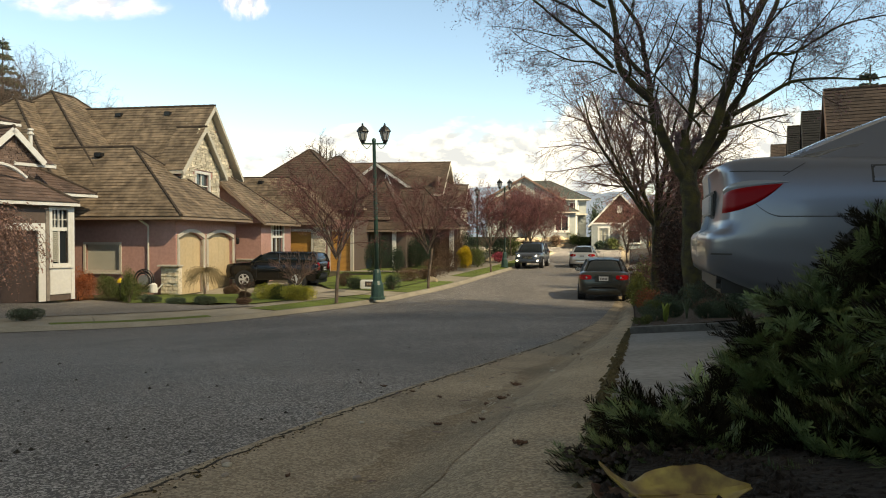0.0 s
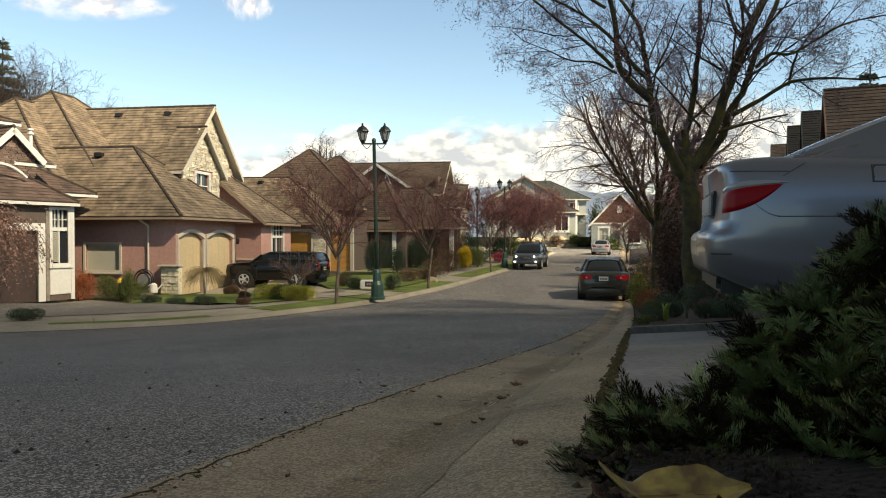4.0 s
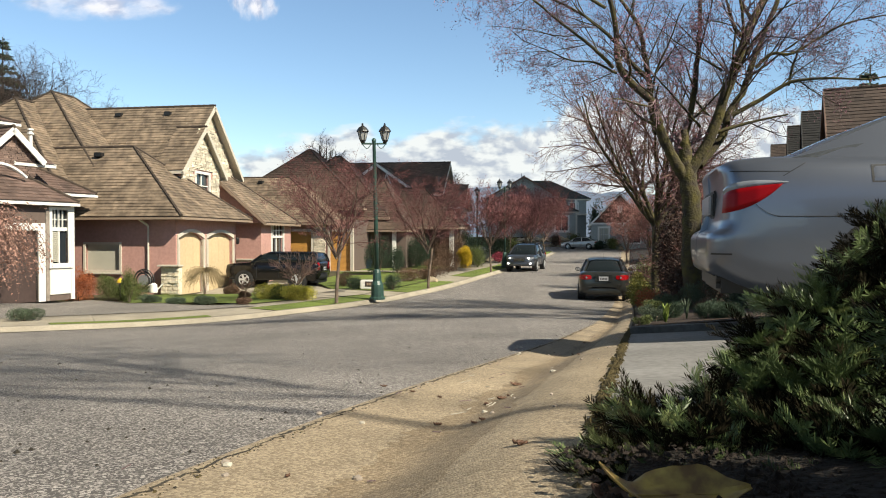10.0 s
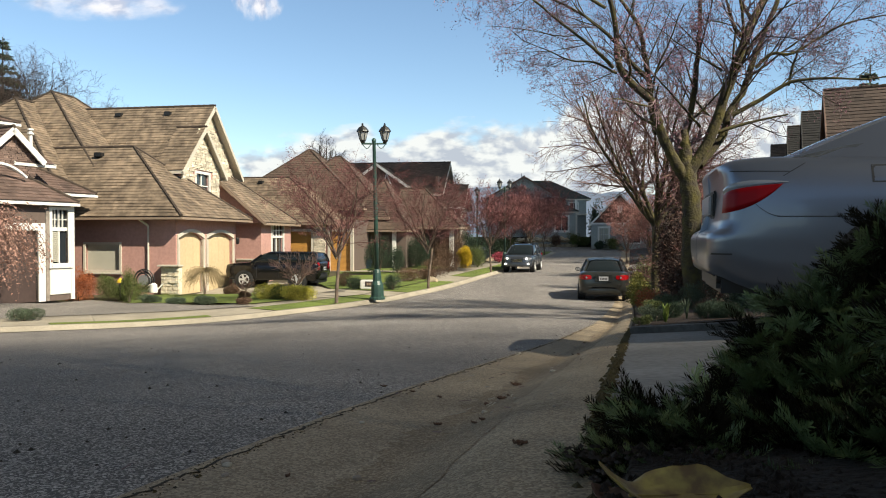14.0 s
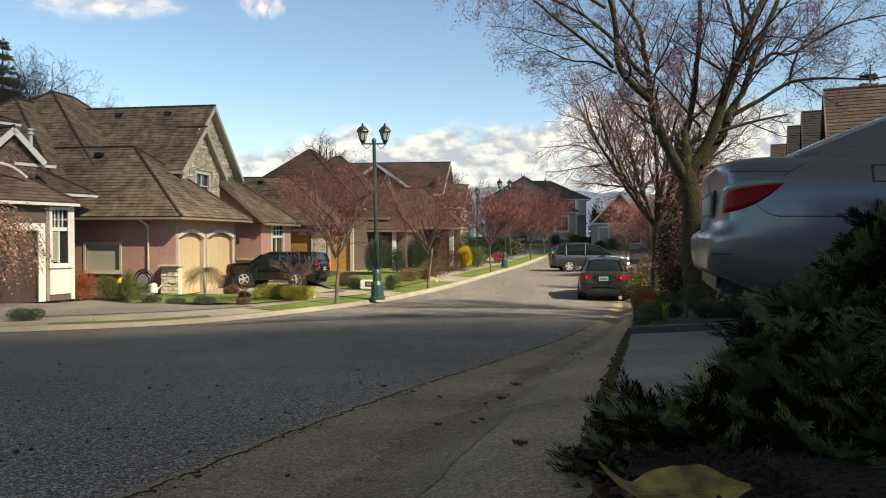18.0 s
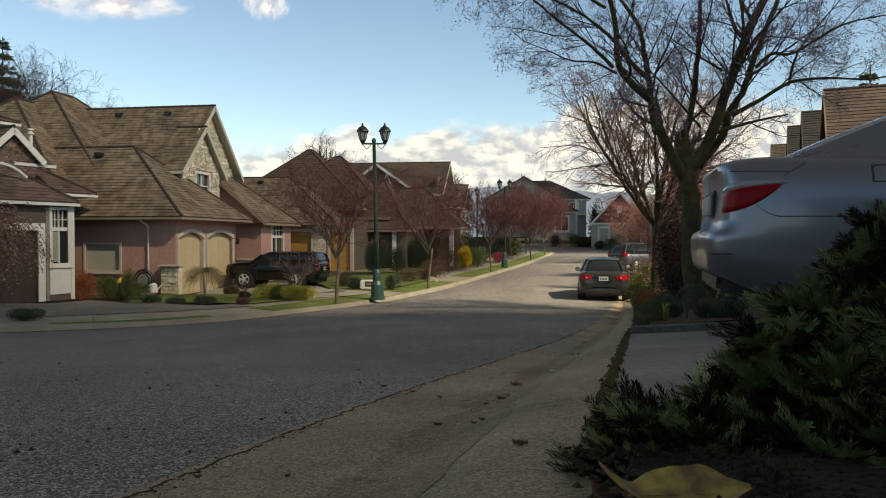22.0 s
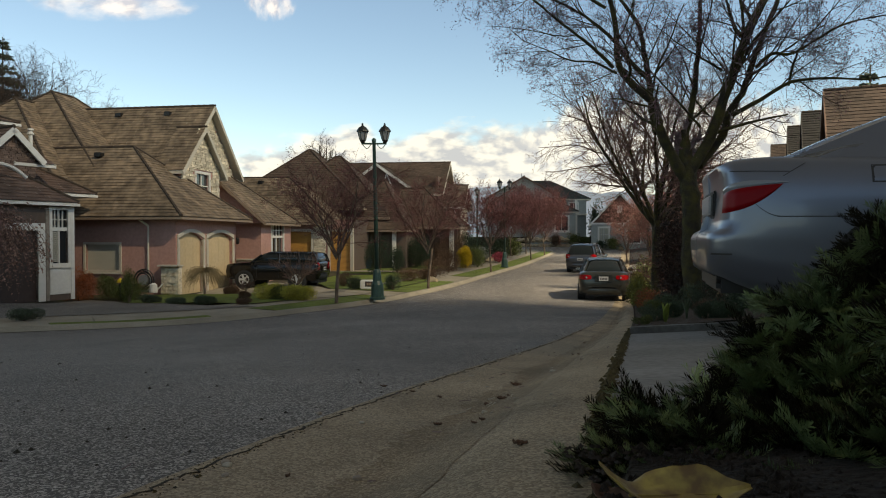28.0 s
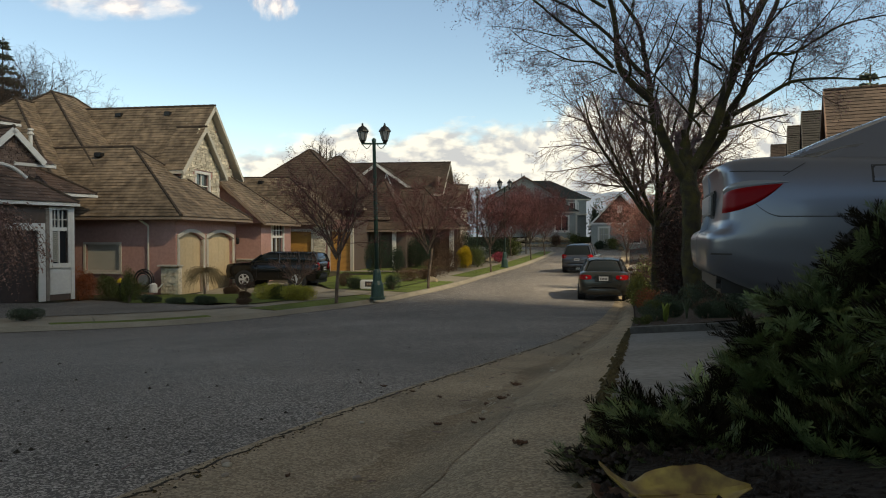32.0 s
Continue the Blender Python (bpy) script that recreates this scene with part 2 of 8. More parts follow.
# ---- the lie of the land ----
YL = [-60, -40, 0, 1.6, 3, 8.2, 13.2, 17, 25, 47, 78, 95, 120, 200, 900, 4000]
ZL = [4.6, 3.6, 1.9, 1.7, 1.52, 0.85, 0.35, 0.15, 0.04, 0.10, 0.55, 1.0, 1.3, 2.0, 2.0, 2.0]
YR = [-60, -40, 0, 1.36, 4.5, 6.8, 9.9, 15, 22, 25, 47, 78, 95, 120, 200, 900, 4000]
ZR = [5.6, 4.6, 1.92, 1.8, 1.5, 1.29, 1.05, 0.6, 0.12, 0.04, 0.10, 0.55, 1.0, 1.3, 2.0, 2.0, 2.0]


def lie(x, y):
    """Height of the road surface's plane at x, y."""
    w = min(max((x + 8) / 10, 0), 1)
    w = w * w * (3 - 2 * w)
    return float((1 - w) * np.interp(y, YL, ZL) + w * np.interp(y, YR, ZR))


def smooth_line(pts, n=12):
    out = []
    p = [pts[0]] + list(pts) + [pts[-1]]
    for i in range(1, len(p) - 2):
        a, b, c, d = (np.array(q, float) for q in p[i - 1:i + 3])
        for k in range(n):
            t = k / n
            out.append(0.5 * (2 * b + (c - a) * t + (2 * a - 5 * b + 4 * c - d) * t * t + (3 * b - a - 3 * c + d) * t ** 3))
    out.append(np.array(pts[-1], float))
    return np.array(out)


def offsets(line, d):
    t = np.gradient(line, axis=0)
    t /= np.linalg.norm(t, axis=1)[:, None]
    return line + np.stack([-t[:, 1], t[:, 0]], 1) * d


LEFT_KERB = smooth_line([(-60, -21.0), (-40, -6.5), (-20, 7.6), (-9.37, 14.96), (-7.54, 16.17), (-5.36, 17.6), (-3.92, 19.5), (-2.59, 22.5), (-1.33, 25.96), (0.39, 30.92),
                         (2.32, 38.21), (4.19, 45.33), (6.79, 54.62), (11.49, 73.5), (12.3, 79.5), (9.5, 83.5), (0, 85.5), (-40, 88)])


def even_line(pts, step=0.5, soft=3):
    """A line x(y) through points, sampled evenly and eased."""
    ys = np.arange(pts[0][1], pts[-1][1], step)
    xs = np.interp(ys, [p[1] for p in pts], [p[0] for p in pts])
    for _ in range(soft):
        xs[1:-1] = (xs[:-2] + 2 * xs[1:-1] + xs[2:]) / 4
    return np.stack([xs, ys], 1)


RIGHT_EDGE = even_line([(-12, -60), (-5, -25), (-1.7, -5), (-0.66, 1.2), (-0.42, 2.25), (-0.16, 3.19), (0.36, 4.72), (1.1, 6.88), (2.15, 10.1), (4.05, 17.4), (5.8, 23.9),
                        (6.85, 27.6), (13.1, 52.25), (20.4, 80.85), (24.8, 97)])


def strip(name, line, profile, mat, kind="structure", label="", lo=0, hi=None, category="", parent=None):
    """A band along a line: profile gives (offset to the left, rise above the land) across it."""
    ls = [offsets(line, o)[lo:hi] for o, _ in profile]
    verts, faces, w = [], [], len(profile)
    for i in range(len(ls[0])):
        for (o, dz), l in zip(profile, ls):
            verts.append((l[i][0], l[i][1], lie(l[i][0], l[i][1]) + dz))
    for i in range(len(ls[0]) - 1):
        for j in range(w - 1):
            a = i * w + j
            faces.append((a, a + w, a + w + 1, a + 1))
    ob = put(name, mesh_of(name, verts, faces), mat, parent, smooth=True)
    return tagged(ob, label, category, kind=kind) if not parent else ob


def line_x(line, y):
    k = np.argsort(line[:, 1])
    return float(np.interp(y, line[k, 1], line[k, 0]))


def yard_fall(x, y):
    """How far the front gardens fall towards the houses, away from the pavement."""
    return min(0.17, max(0.0, (line_x(LEFT_KERB[:200], y) - x - 4.0) * 0.03)) if 22 < y < 40 else 0.0


def ground_sheet():
    xs = np.concatenate([np.linspace(-3000, -120, 8), np.arange(-100, -40, 6.0), np.arange(-40, 32, 1.0), np.arange(32, 100, 6.0), np.linspace(120, 3000, 8)])
    ys = np.concatenate([[-400, -100], np.arange(-60, -4, 4.0), np.arange(-4, 60, 1.0), np.arange(60, 130, 3.0), np.linspace(150, 4000, 10)])
    near = LEFT_KERB[LEFT_KERB[:, 1] < 79]

    def height(x, y):
        edge = np.interp(y, near[:, 1], near[:, 0])
        rise = np.interp(edge - x, [2.4, 3.4], [-0.06, 0.13]) if y < 80 else -0.06
        return lie(x, y) + rise - yard_fall(x, y)
    verts = [(x, y, height(x, y)) for y in ys for x in xs]
    n = len(xs)
    faces = [(j * n + i, j * n + i + 1, (j + 1) * n + i + 1, (j + 1) * n + i) for j in range(len(ys) - 1) for i in range(n - 1)]
    tagged(put("ground", mesh_of("ground", verts, faces), SOIL, smooth=True), "grassy ground under the street and gardens", "ground", kind="structure")


def road_sheet():
    verts, faces = [], []
    ys = np.concatenate([np.arange(-50, -2, 3.0), np.arange(-2, 30, 0.5), np.arange(30, 82, 2.0), [84, 86, 90, 94]])
    near = LEFT_KERB[LEFT_KERB[:, 1] < 79]
    n = 24
    for y in ys:
        xr = float(np.interp(y, RIGHT_EDGE[:, 1], RIGHT_EDGE[:, 0]))
        xl = float(np.interp(y, near[:, 1], near[:, 0])) if y > -21 else -60
        if y > 79:
            xl = -40 if y > 86 else xl - (y - 79) * 2
        for k in range(n + 1):
            x = xl + (xr - xl) * k / n
            crown = 0.05 * (1 - (2 * k / n - 1) ** 2)
            verts.append((x, y, lie(x, y) + crown))
    for j in range(len(ys) - 1):
        for k in range(n):
            a = j * (n + 1) + k
            faces.append((a, a + 1, a + n + 2, a + n + 1))
    tagged(put("road", mesh_of("road", verts, faces), ASPHALT, smooth=True), "worn grey asphalt road with coarse aggregate", "road", kind="structure")


ground_sheet()
road_sheet()
strip("gutter_left", LEFT_KERB, [(-0.02, 0.012), (0.28, 0.012), (0.33, 0.10), (0.46, 0.115), (0.47, 0.0)], CONCRETE, label="pale concrete kerb and gutter", category="kerb")


def kerb_index(x, y):
    return int(np.argmin((LEFT_KERB[:, 0] - x) ** 2 + (LEFT_KERB[:, 1] - y) ** 2))


VERGES = [((-8.5, 15.5), (-5.6, 17.5)), ((-4.1, 19.2), (-1.7, 25.2)), ((-0.9, 27.2), (0.9, 33.0)), ((2.0, 37.0), (12.0, 77.0)), ((-45, -10), (-12, 13.4))]
last = 0
for (ax, ay), (bx, by) in sorted(VERGES):
    i, j = kerb_index(ax, ay), kerb_index(bx, by)
    strip("apron", LEFT_KERB, [(0.46, 0.10), (1.75, 0.15)], CONCRETE, label="pale concrete crossing over the verge", category="pavement", lo=last, hi=i + 1)
    wide = 1.75 if ay > 18 else 0.95
    if wide < 1.5:
        strip("apron", LEFT_KERB, [(wide - 0.01, 0.118), (1.75, 0.15)], CONCRETE, label="pale concrete path beside the narrow verge", category="pavement", lo=i, hi=j + 1)
    strip("verge", LEFT_KERB, [(0.46, 0.103), (0.56, 0.125), (wide - 0.12, 0.152 if wide > 1.5 else 0.135), (wide, 0.135 if wide > 1.5 else 0.118)], GRASS, label="mown green grass verge beside the kerb", category="verge", lo=i, hi=j + 1)
    last = j
strip("pavement_left", LEFT_KERB, [(1.72, 0.145), (3.2, 0.165), (3.22, 0.05)], CONCRETE, label="pale concrete pavement", category="pavement")
KERB_TOP = even_line([(-11, -60), (-4, -25), (-0.75, -5), (0.16, 0.9), (0.62, 2.62), (1.52, 5.84), (2.1, 7.9), (2.83, 10.5), (4.42, 16.4), (5.66, 21.1), (6.5, 24.45), (7.3, 27.6), (13.75, 52.25), (21.3, 80.85), (25.7, 97)])


def between(name, shares, mat, label, category):
    """A band from the road's edge to the top of the kerb: shares gives (fraction across, rise)."""
    verts, faces, w = [], [], len(shares)
    for a, b in zip(RIGHT_EDGE, KERB_TOP):
        for f, dz in shares:
            p = a + (b - a) * f
            verts.append((p[0], p[1], lie(p[0], p[1]) + dz))
    for i in range(len(RIGHT_EDGE) - 1):
        for j in range(w - 1):
            k = i * w + j
            faces.append((k, k + 1, k + w + 1, k + w))
    tagged(put(name, mesh_of(name, verts, faces), mat, smooth=True), label, category, kind="structure")


GUTTER_FORM = [(-0.04, 0.004), (0, 0.006), (0.25, -0.012), (0.45, -0.026), (0.52, -0.012), (0.62, 0.02), (0.72, 0.05), (0.85, 0.072), (1.0, 0.08)]
GUTTER_DIRT = speckled("gutter_dirt", (0.15, 0.11, 0.068), (0.31, 0.24, 0.155), 170, blotch=1.3, vary=0.35, depth=0.003)


def gutter_dirt():
    """Washed-in dirt along the gutter's trough, ragged at both sides."""
    v, f = [], []
    form = [g[0] for g in GUTTER_FORM], [g[1] for g in GUTTER_FORM]
    ys = np.arange(-8, 22, 0.015)
    a = [np.interp(ys, RIGHT_EDGE[:, 1], RIGHT_EDGE[:, k]) for k in (0, 1)]
    b = [np.interp(ys, KERB_TOP[:, 1], KERB_TOP[:, k]) for k in (0, 1)]
    for i, y in enumerate(ys):
        rag = 0.10 * noise.noise(Vector((y * 1.3, 3, 0))) + 0.06 * noise.noise(Vector((y * 7, 1, 0))) + 0.05 * noise.noise(Vector((y * 31, 8, 0)))
        rag2 = 0.06 * noise.noise(Vector((y * 1.7, 13, 0))) + 0.03 * noise.noise(Vector((y * 6, 21, 0)))
        lo_, hi_ = 0.36 + rag, 0.66 + rag2
        for k in range(5):
            g = lo_ + (hi_ - lo_) * k / 4
            x, yy = a[0][i] + (b[0][i] - a[0][i]) * g, a[1][i] + (b[1][i] - a[1][i]) * g
            v.append((x, yy, lie(x, yy) + float(np.interp(g, *form)) + 0.0012))
    for i in range(len(ys) - 1):
        for k in range(4):
            q = i * 5 + k
            f.append((q, q + 1, q + 6, q + 5))
    tagged(put("gutter_dirt", mesh_of("gutter_dirt", v, f), GUTTER_DIRT, smooth=True), "brown dirt washed into the gutter's trough", "dirt", kind="stuff")


gutter_dirt()
between("gutter_right", GUTTER_FORM, GUTTER, "stained concrete gutter with a rolled kerb", "kerb")


# ---- houses ----
def wall(parent, axis, at, a0, a1, z0, z1, mat, holes=(), thick=0.2, out=1, name="wall"):
    """A wall across local x ('y' axis: it stands at y = at) or across local y ('x'). holes: (a0, a1, z0, z1), cut right through."""
    bm = bmesh.new()
    cuts_a = sorted({a0, a1, *[h[0] for h in holes], *[h[1] for h in holes]})
    cuts_z = sorted({z0, z1, *[h[2] for h in holes], *[h[3] for h in holes]})
    lo, hi = sorted((at, at - out * thick))
    for p, q in zip(cuts_a, cuts_a[1:]):
        for r, s in zip(cuts_z, cuts_z[1:]):
            m, n = (p + q) / 2, (r + s) / 2
            if any(h[0] < m < h[1] and h[2] < n < h[3] for h in holes):
                continue
            if axis == "y":
                box(p, q, lo, hi, r, s, bm=bm)
            else:
                box(lo, hi, p, q, r, s, bm=bm)
    bmesh.ops.remove_doubles(bm, verts=bm.verts, dist=0.0005)
    return part(name, bm, mat, parent)


def loft(sections, bm=None):
    """A skin through rings of equal count, closed at both ends."""
    bm = bm or bmesh.new()
    rings = [[bm.verts.new(p) for p in s] for s in sections]
    n = len(rings[0])
    for a, b in zip(rings, rings[1:]):
        for k in range(n):
            bm.faces.new((a[k], b[k], b[(k + 1) % n], a[(k + 1) % n]))
    bm.faces.new(rings[0])
    bm.faces.new(list(reversed(rings[-1])))
    bmesh.ops.recalc_face_normals(bm, faces=bm.faces)
    return bm


def slab(axis, at, depth, a0, a1, z0, z1, bevel=0.0, bm=None):
    """A box on a wall, from at outwards by depth (negative: into it)."""
    lo, hi = sorted((at, at + depth))
    return box(a0, a1, lo, hi, z0, z1, bevel, bm) if axis == "y" else box(lo, hi, a0, a1, z0, z1, bevel, bm)


def window(parent, axis, at, a0, a1, z0, z1, out=1, cols=2, rows=1, frame_mat=None, top_rows=0, trim=0.1, blind=False):
    """A framed window in a wall's hole: casing, panes, bars and sill. out: +1 if the outside lies towards growing coordinates."""
    fm = frame_mat or WHITE
    bm = bmesh.new()
    for p, q, r, s in ((a0 - trim, a1 + trim, z1, z1 + trim), (a0 - trim, a1 + trim, z0 - trim, z0), (a0 - trim, a0, z0, z1), (a1, a1 + trim, z0, z1)):
        slab(axis, at - out * 0.05, out * 0.09, p, q, r, s, bm=bm)
    win = part("window", bm, fm, parent)
    g = bmesh.new()
    slab(axis, at - out * 0.12, out * 0.02, a0, a1, z0, z1, bm=g)
    part("pane", g, BLIND if blind else GLASS, win)
    bars = bmesh.new()
    w = 0.045
    for k in range(1, cols):
        m = a0 + (a1 - a0) * k / cols
        slab(axis, at - out * 0.10, out * 0.06, m - w / 2, m + w / 2, z0, z1, bm=bars)
    for k in range(1, rows):
        m = z0 + (z1 - z0) * k / rows
        slab(axis, at - out * 0.10, out * 0.06, a0, a1, m - w / 2, m + w / 2, bm=bars)
    if top_rows:
        m = z0 + (z1 - z0) * 0.64
        slab(axis, at - out * 0.10, out * 0.08, a0, a1, m - 0.06, m + 0.06, bm=bars)
        for k in range(1, cols * 2):
            c = a0 + (a1 - a0) * k / (cols * 2)
            slab(axis, at - out * 0.09, out * 0.05, c - 0.015, c + 0.015, m, z1, bm=bars)
        slab(axis, at - out * 0.09, out * 0.05, a0, a1, (m + z1) / 2 - 0.015, (m + z1) / 2 + 0.015, bm=bars)
    if len(bars.verts):
        part("glazing_bar", bars, fm, win)
    else:
        bars.free()
    s = bmesh.new()
    slab(axis, at, out * 0.1, a0 - trim - 0.04, a1 + trim + 0.04, z0 - trim - 0.06, z0 - trim, bm=s)
    part("sill", s, fm, win)
    return win


def garage_door(parent, axis, at, a0, a1, z0, z1, mat, out=1, rows=4, arch=0.0, trim_mat=None, deep=0.14, jamb=0.13):
    """A sectional door of raised panels in a trimmed, if wanted arched, opening."""
    bm = bmesh.new()
    n = max(2, round((a1 - a0) / 0.65))
    slab(axis, at - out * deep, out * 0.03, a0, a1, z0, z1, bm=bm)
    door = part("garage_door", bm, mat, parent)
    for r in range(rows):
        for c in range(n):
            p = a0 + (a1 - a0) * c / n
            q = a0 + (a1 - a0) * (c + 1) / n
            u = z0 + (z1 - z0) * r / rows
            v = z0 + (z1 - z0) * (r + 1) / rows
            part("door_panel", slab(axis, at - out * (deep - 0.03), out * 0.007, p + 0.07, q - 0.07, u + 0.06, v - 0.06), mat, door)
    t, sp = bmesh.new(), bmesh.new()
    w = jamb
    for p, q in ((a0 - w, a0), (a1, a1 + w)):
        slab(axis, at - out * 0.1, out * 0.16, p, q, z0, z1 + (w if not arch else -arch), bm=t)
    if arch:
        k = 24
        rings = []
        for i in range(k + 1):
            g = i / k * 2 - 1
            a, lo_, hi_ = a0 - w + (a1 - a0 + 2 * w) * i / k, z1 - arch * g * g, z1 + w - arch * 0.85 * g * g
            depths = (at - out * 0.1, at + out * 0.05)
            rings.append([(d, a, z) if axis == "x" else (a, d, z) for d, z in ((depths[0], lo_), (depths[1], lo_), (depths[1], hi_), (depths[0], hi_))])
        loft(rings, t)
        # the wall's spandrel over the arch
        for i in range(k):
            g = ((i + 0.5) / k * 2 - 1) ** 2
            p, q = a0 + (a1 - a0) * i / k, a0 + (a1 - a0) * (i + 1) / k
            if g > 0.02:
                slab(axis, at - out * 0.1, out * 0.09, p, q, z1 - arch * g, z1 + 0.001, bm=sp)
    else:
        slab(axis, at - out * 0.1, out * 0.16, a0, a1, z1, z1 + w, bm=t)
    part("door_surround", t, trim_mat or TRIM, door)
    if len(sp.verts):
        part("spandrel", sp, STUCCO, door)
    else:
        sp.free()
    return door


rng = random.Random(5)


def shingles(verts, faces, p0, p1, p2, p3, course=0.2, step=0.024, width=0.34):
    """Courses of shingles on the face with eave p0-p1 and top p3-p2."""
    p0, p1, p2, p3 = (Vector(p) for p in (p0, p1, p2, p3))
    nrm = (p1 - p0).cross(p3 - p0).normalized()
    if nrm.z < 0:
        nrm = -nrm
    rise = max((p3 - p0).length, (p2 - p1).length)
    n = max(2, round(((p3 + p2) / 2 - (p0 + p1) / 2).length / course))
    for i in range(n):
        t, u = i / n, (i + 1.12) / n
        u = min(u, 1)
        a, b = p0.lerp(p3, t), p1.lerp(p2, t)
        c, d = p0.lerp(p3, u), p1.lerp(p2, u)
        length = (b - a).length
        s = 0.0
        while s < length - 1e-4:
            e = min(length, s + width * rng.uniform(0.5, 1.7))
            if length - e < 0.12:
                e = length
            f, g = s / length, e / length
            lift = nrm * (step * rng.uniform(0.7, 1.25))
            q = [a.lerp(b, f) + lift, a.lerp(b, g) + lift, c.lerp(d, g) + nrm * 0.002, c.lerp(d, f) + nrm * 0.002]
            low = [a.lerp(b, f), a.lerp(b, g)]
            k = len(verts)
            verts.extend(q + low)
            faces.append((k, k + 1, k + 2, k + 3))
            faces.append((k + 4, k + 5, k + 1, k))
            s = e


def roof(parent, x0, x1, y0, y1, ze, zr, axis="x", inset=(0.0, 0.0), over=0.4, mat=None, fascia=None, ends=(True, True), wall_mat=None, course=0.2, board=0.14):
    """A hipped or gabled roof over a block; ridge along axis, drawn in by inset at its ends (0: a gable)."""
    mat, fascia = mat or SHINGLE, fascia or TRIM
    if axis == "y":
        tr = lambda p: Vector((p[1], p[0], p[2]))
        x0, x1, y0, y1 = y0, y1, x0, x1
    else:
        tr = lambda p: Vector(p)
    ym = (y0 + y1) / 2
    half = (y1 - y0) / 2
    slope = (zr - ze) / half
    drop = over * slope
    X0, X1, Y0, Y1, Z = x0 - over, x1 + over, y0 - over, y1 + over, ze - drop * 0.6
    r0, r1 = (x0 + inset[0] if inset[0] else X0), (x1 - inset[1] if inset[1] else X1)
    A, B = Vector((r0, ym, zr)), Vector((r1, ym, zr))
    c = [Vector((X0, Y0, Z)), Vector((X1, Y0, Z)), Vector((X1, Y1, Z)), Vector((X0, Y1, Z))]
    verts, faces = [], []
    shell = [(c[0], c[1], B, A), (c[2], c[3], A, B)]
    if inset[1]:
        shell.append((c[1], c[2], B, B))
    if inset[0]:
        shell.append((c[3], c[0], A, A))
    for f in shell:
        shingles(verts, faces, *[tr(p) for p in f], course=course)
    ob = put("roof", mesh_of("roof", verts, faces), mat, parent)
    ob["kind"] = "stuff"
    deck = bmesh.new()
    for f in shell:
        pts = [tr(p) - Vector((0, 0, 0.05)) for p in f]
        if (pts[2] - pts[3]).length < 1e-5:
            pts = pts[:3]
        deck.faces.new([deck.verts.new(p) for p in pts])
    if inset[0] or inset[1]:
        deck.faces.new([deck.verts.new(tr(p) - Vector((0, 0, 0.07))) for p in c])
    part("roof_deck", deck, fascia, ob)
    fb = bmesh.new()
    def bar(p, q, h=board, w=0.05, dz=-0.04 - board / 2):
        p, q = tr(p), tr(q)
        d = q - p
        m = Matrix.Translation((p + q) / 2 + Vector((0, 0, dz))) @ d.to_track_quat("X", "Z").to_matrix().to_4x4() @ Matrix.Diagonal((d.length + 0.04, w, h, 1))
        bmesh.ops.create_cube(fb, size=1, matrix=m)
    for p, q, gable, shown in ((c[0], c[1], 0, 1), (c[3], c[2], 0, 1), (c[1], c[2], not inset[1], ends[1]), (c[0], c[3], not inset[0], ends[0])):
        if gable and not shown:
            continue
        if gable:
            top = B if p is c[1] else A
            bar(p, top, board * 1.4)
            bar(top, q, board * 1.4)
        else:
            bar(p, q)
    part("fascia", fb, fascia, ob)
    caps = bmesh.new()
    lines = [(A, B)]
    if inset[1]:
        lines += [(c[1], B), (c[2], B)]
    if inset[0]:
        lines += [(c[0], A), (c[3], A)]
    for p, q in lines:
        p, q = tr(p) + Vector((0, 0, 0.03)), tr(q) + Vector((0, 0, 0.03))
        n = max(1, int((q - p).length / 0.3))
        for k in range(n):
            tube(caps, p.lerp(q, k / n), p.lerp(q, (k + 1.1) / n), 0.062, 0.045, 6)
    part("ridge_cap", caps, SHINGLE_CAP, ob)
    if wall_mat:
        for flag, X, ins, dx in ((ends[0], x0 + 0.02, inset[0], 0.12), (ends[1], x1 - 0.02, inset[1], -0.12)):
            if flag and not ins:
                g = bmesh.new()
                tri = [[g.verts.new(tr((X + d, *p))) for p in ((y0, ze), (y1, ze), (ym, zr - 0.06))] for d in (0, dx)]
                g.faces.new(tri[0])
                g.faces.new(list(reversed(tri[1])))
                for k in range(3):
                    g.faces.new((tri[0][k], tri[0][(k + 1) % 3], tri[1][(k + 1) % 3], tri[1][k]))
                bmesh.ops.recalc_face_normals(g, faces=g.faces)
                part("gable_wall", g, wall_mat, parent)
    return ob


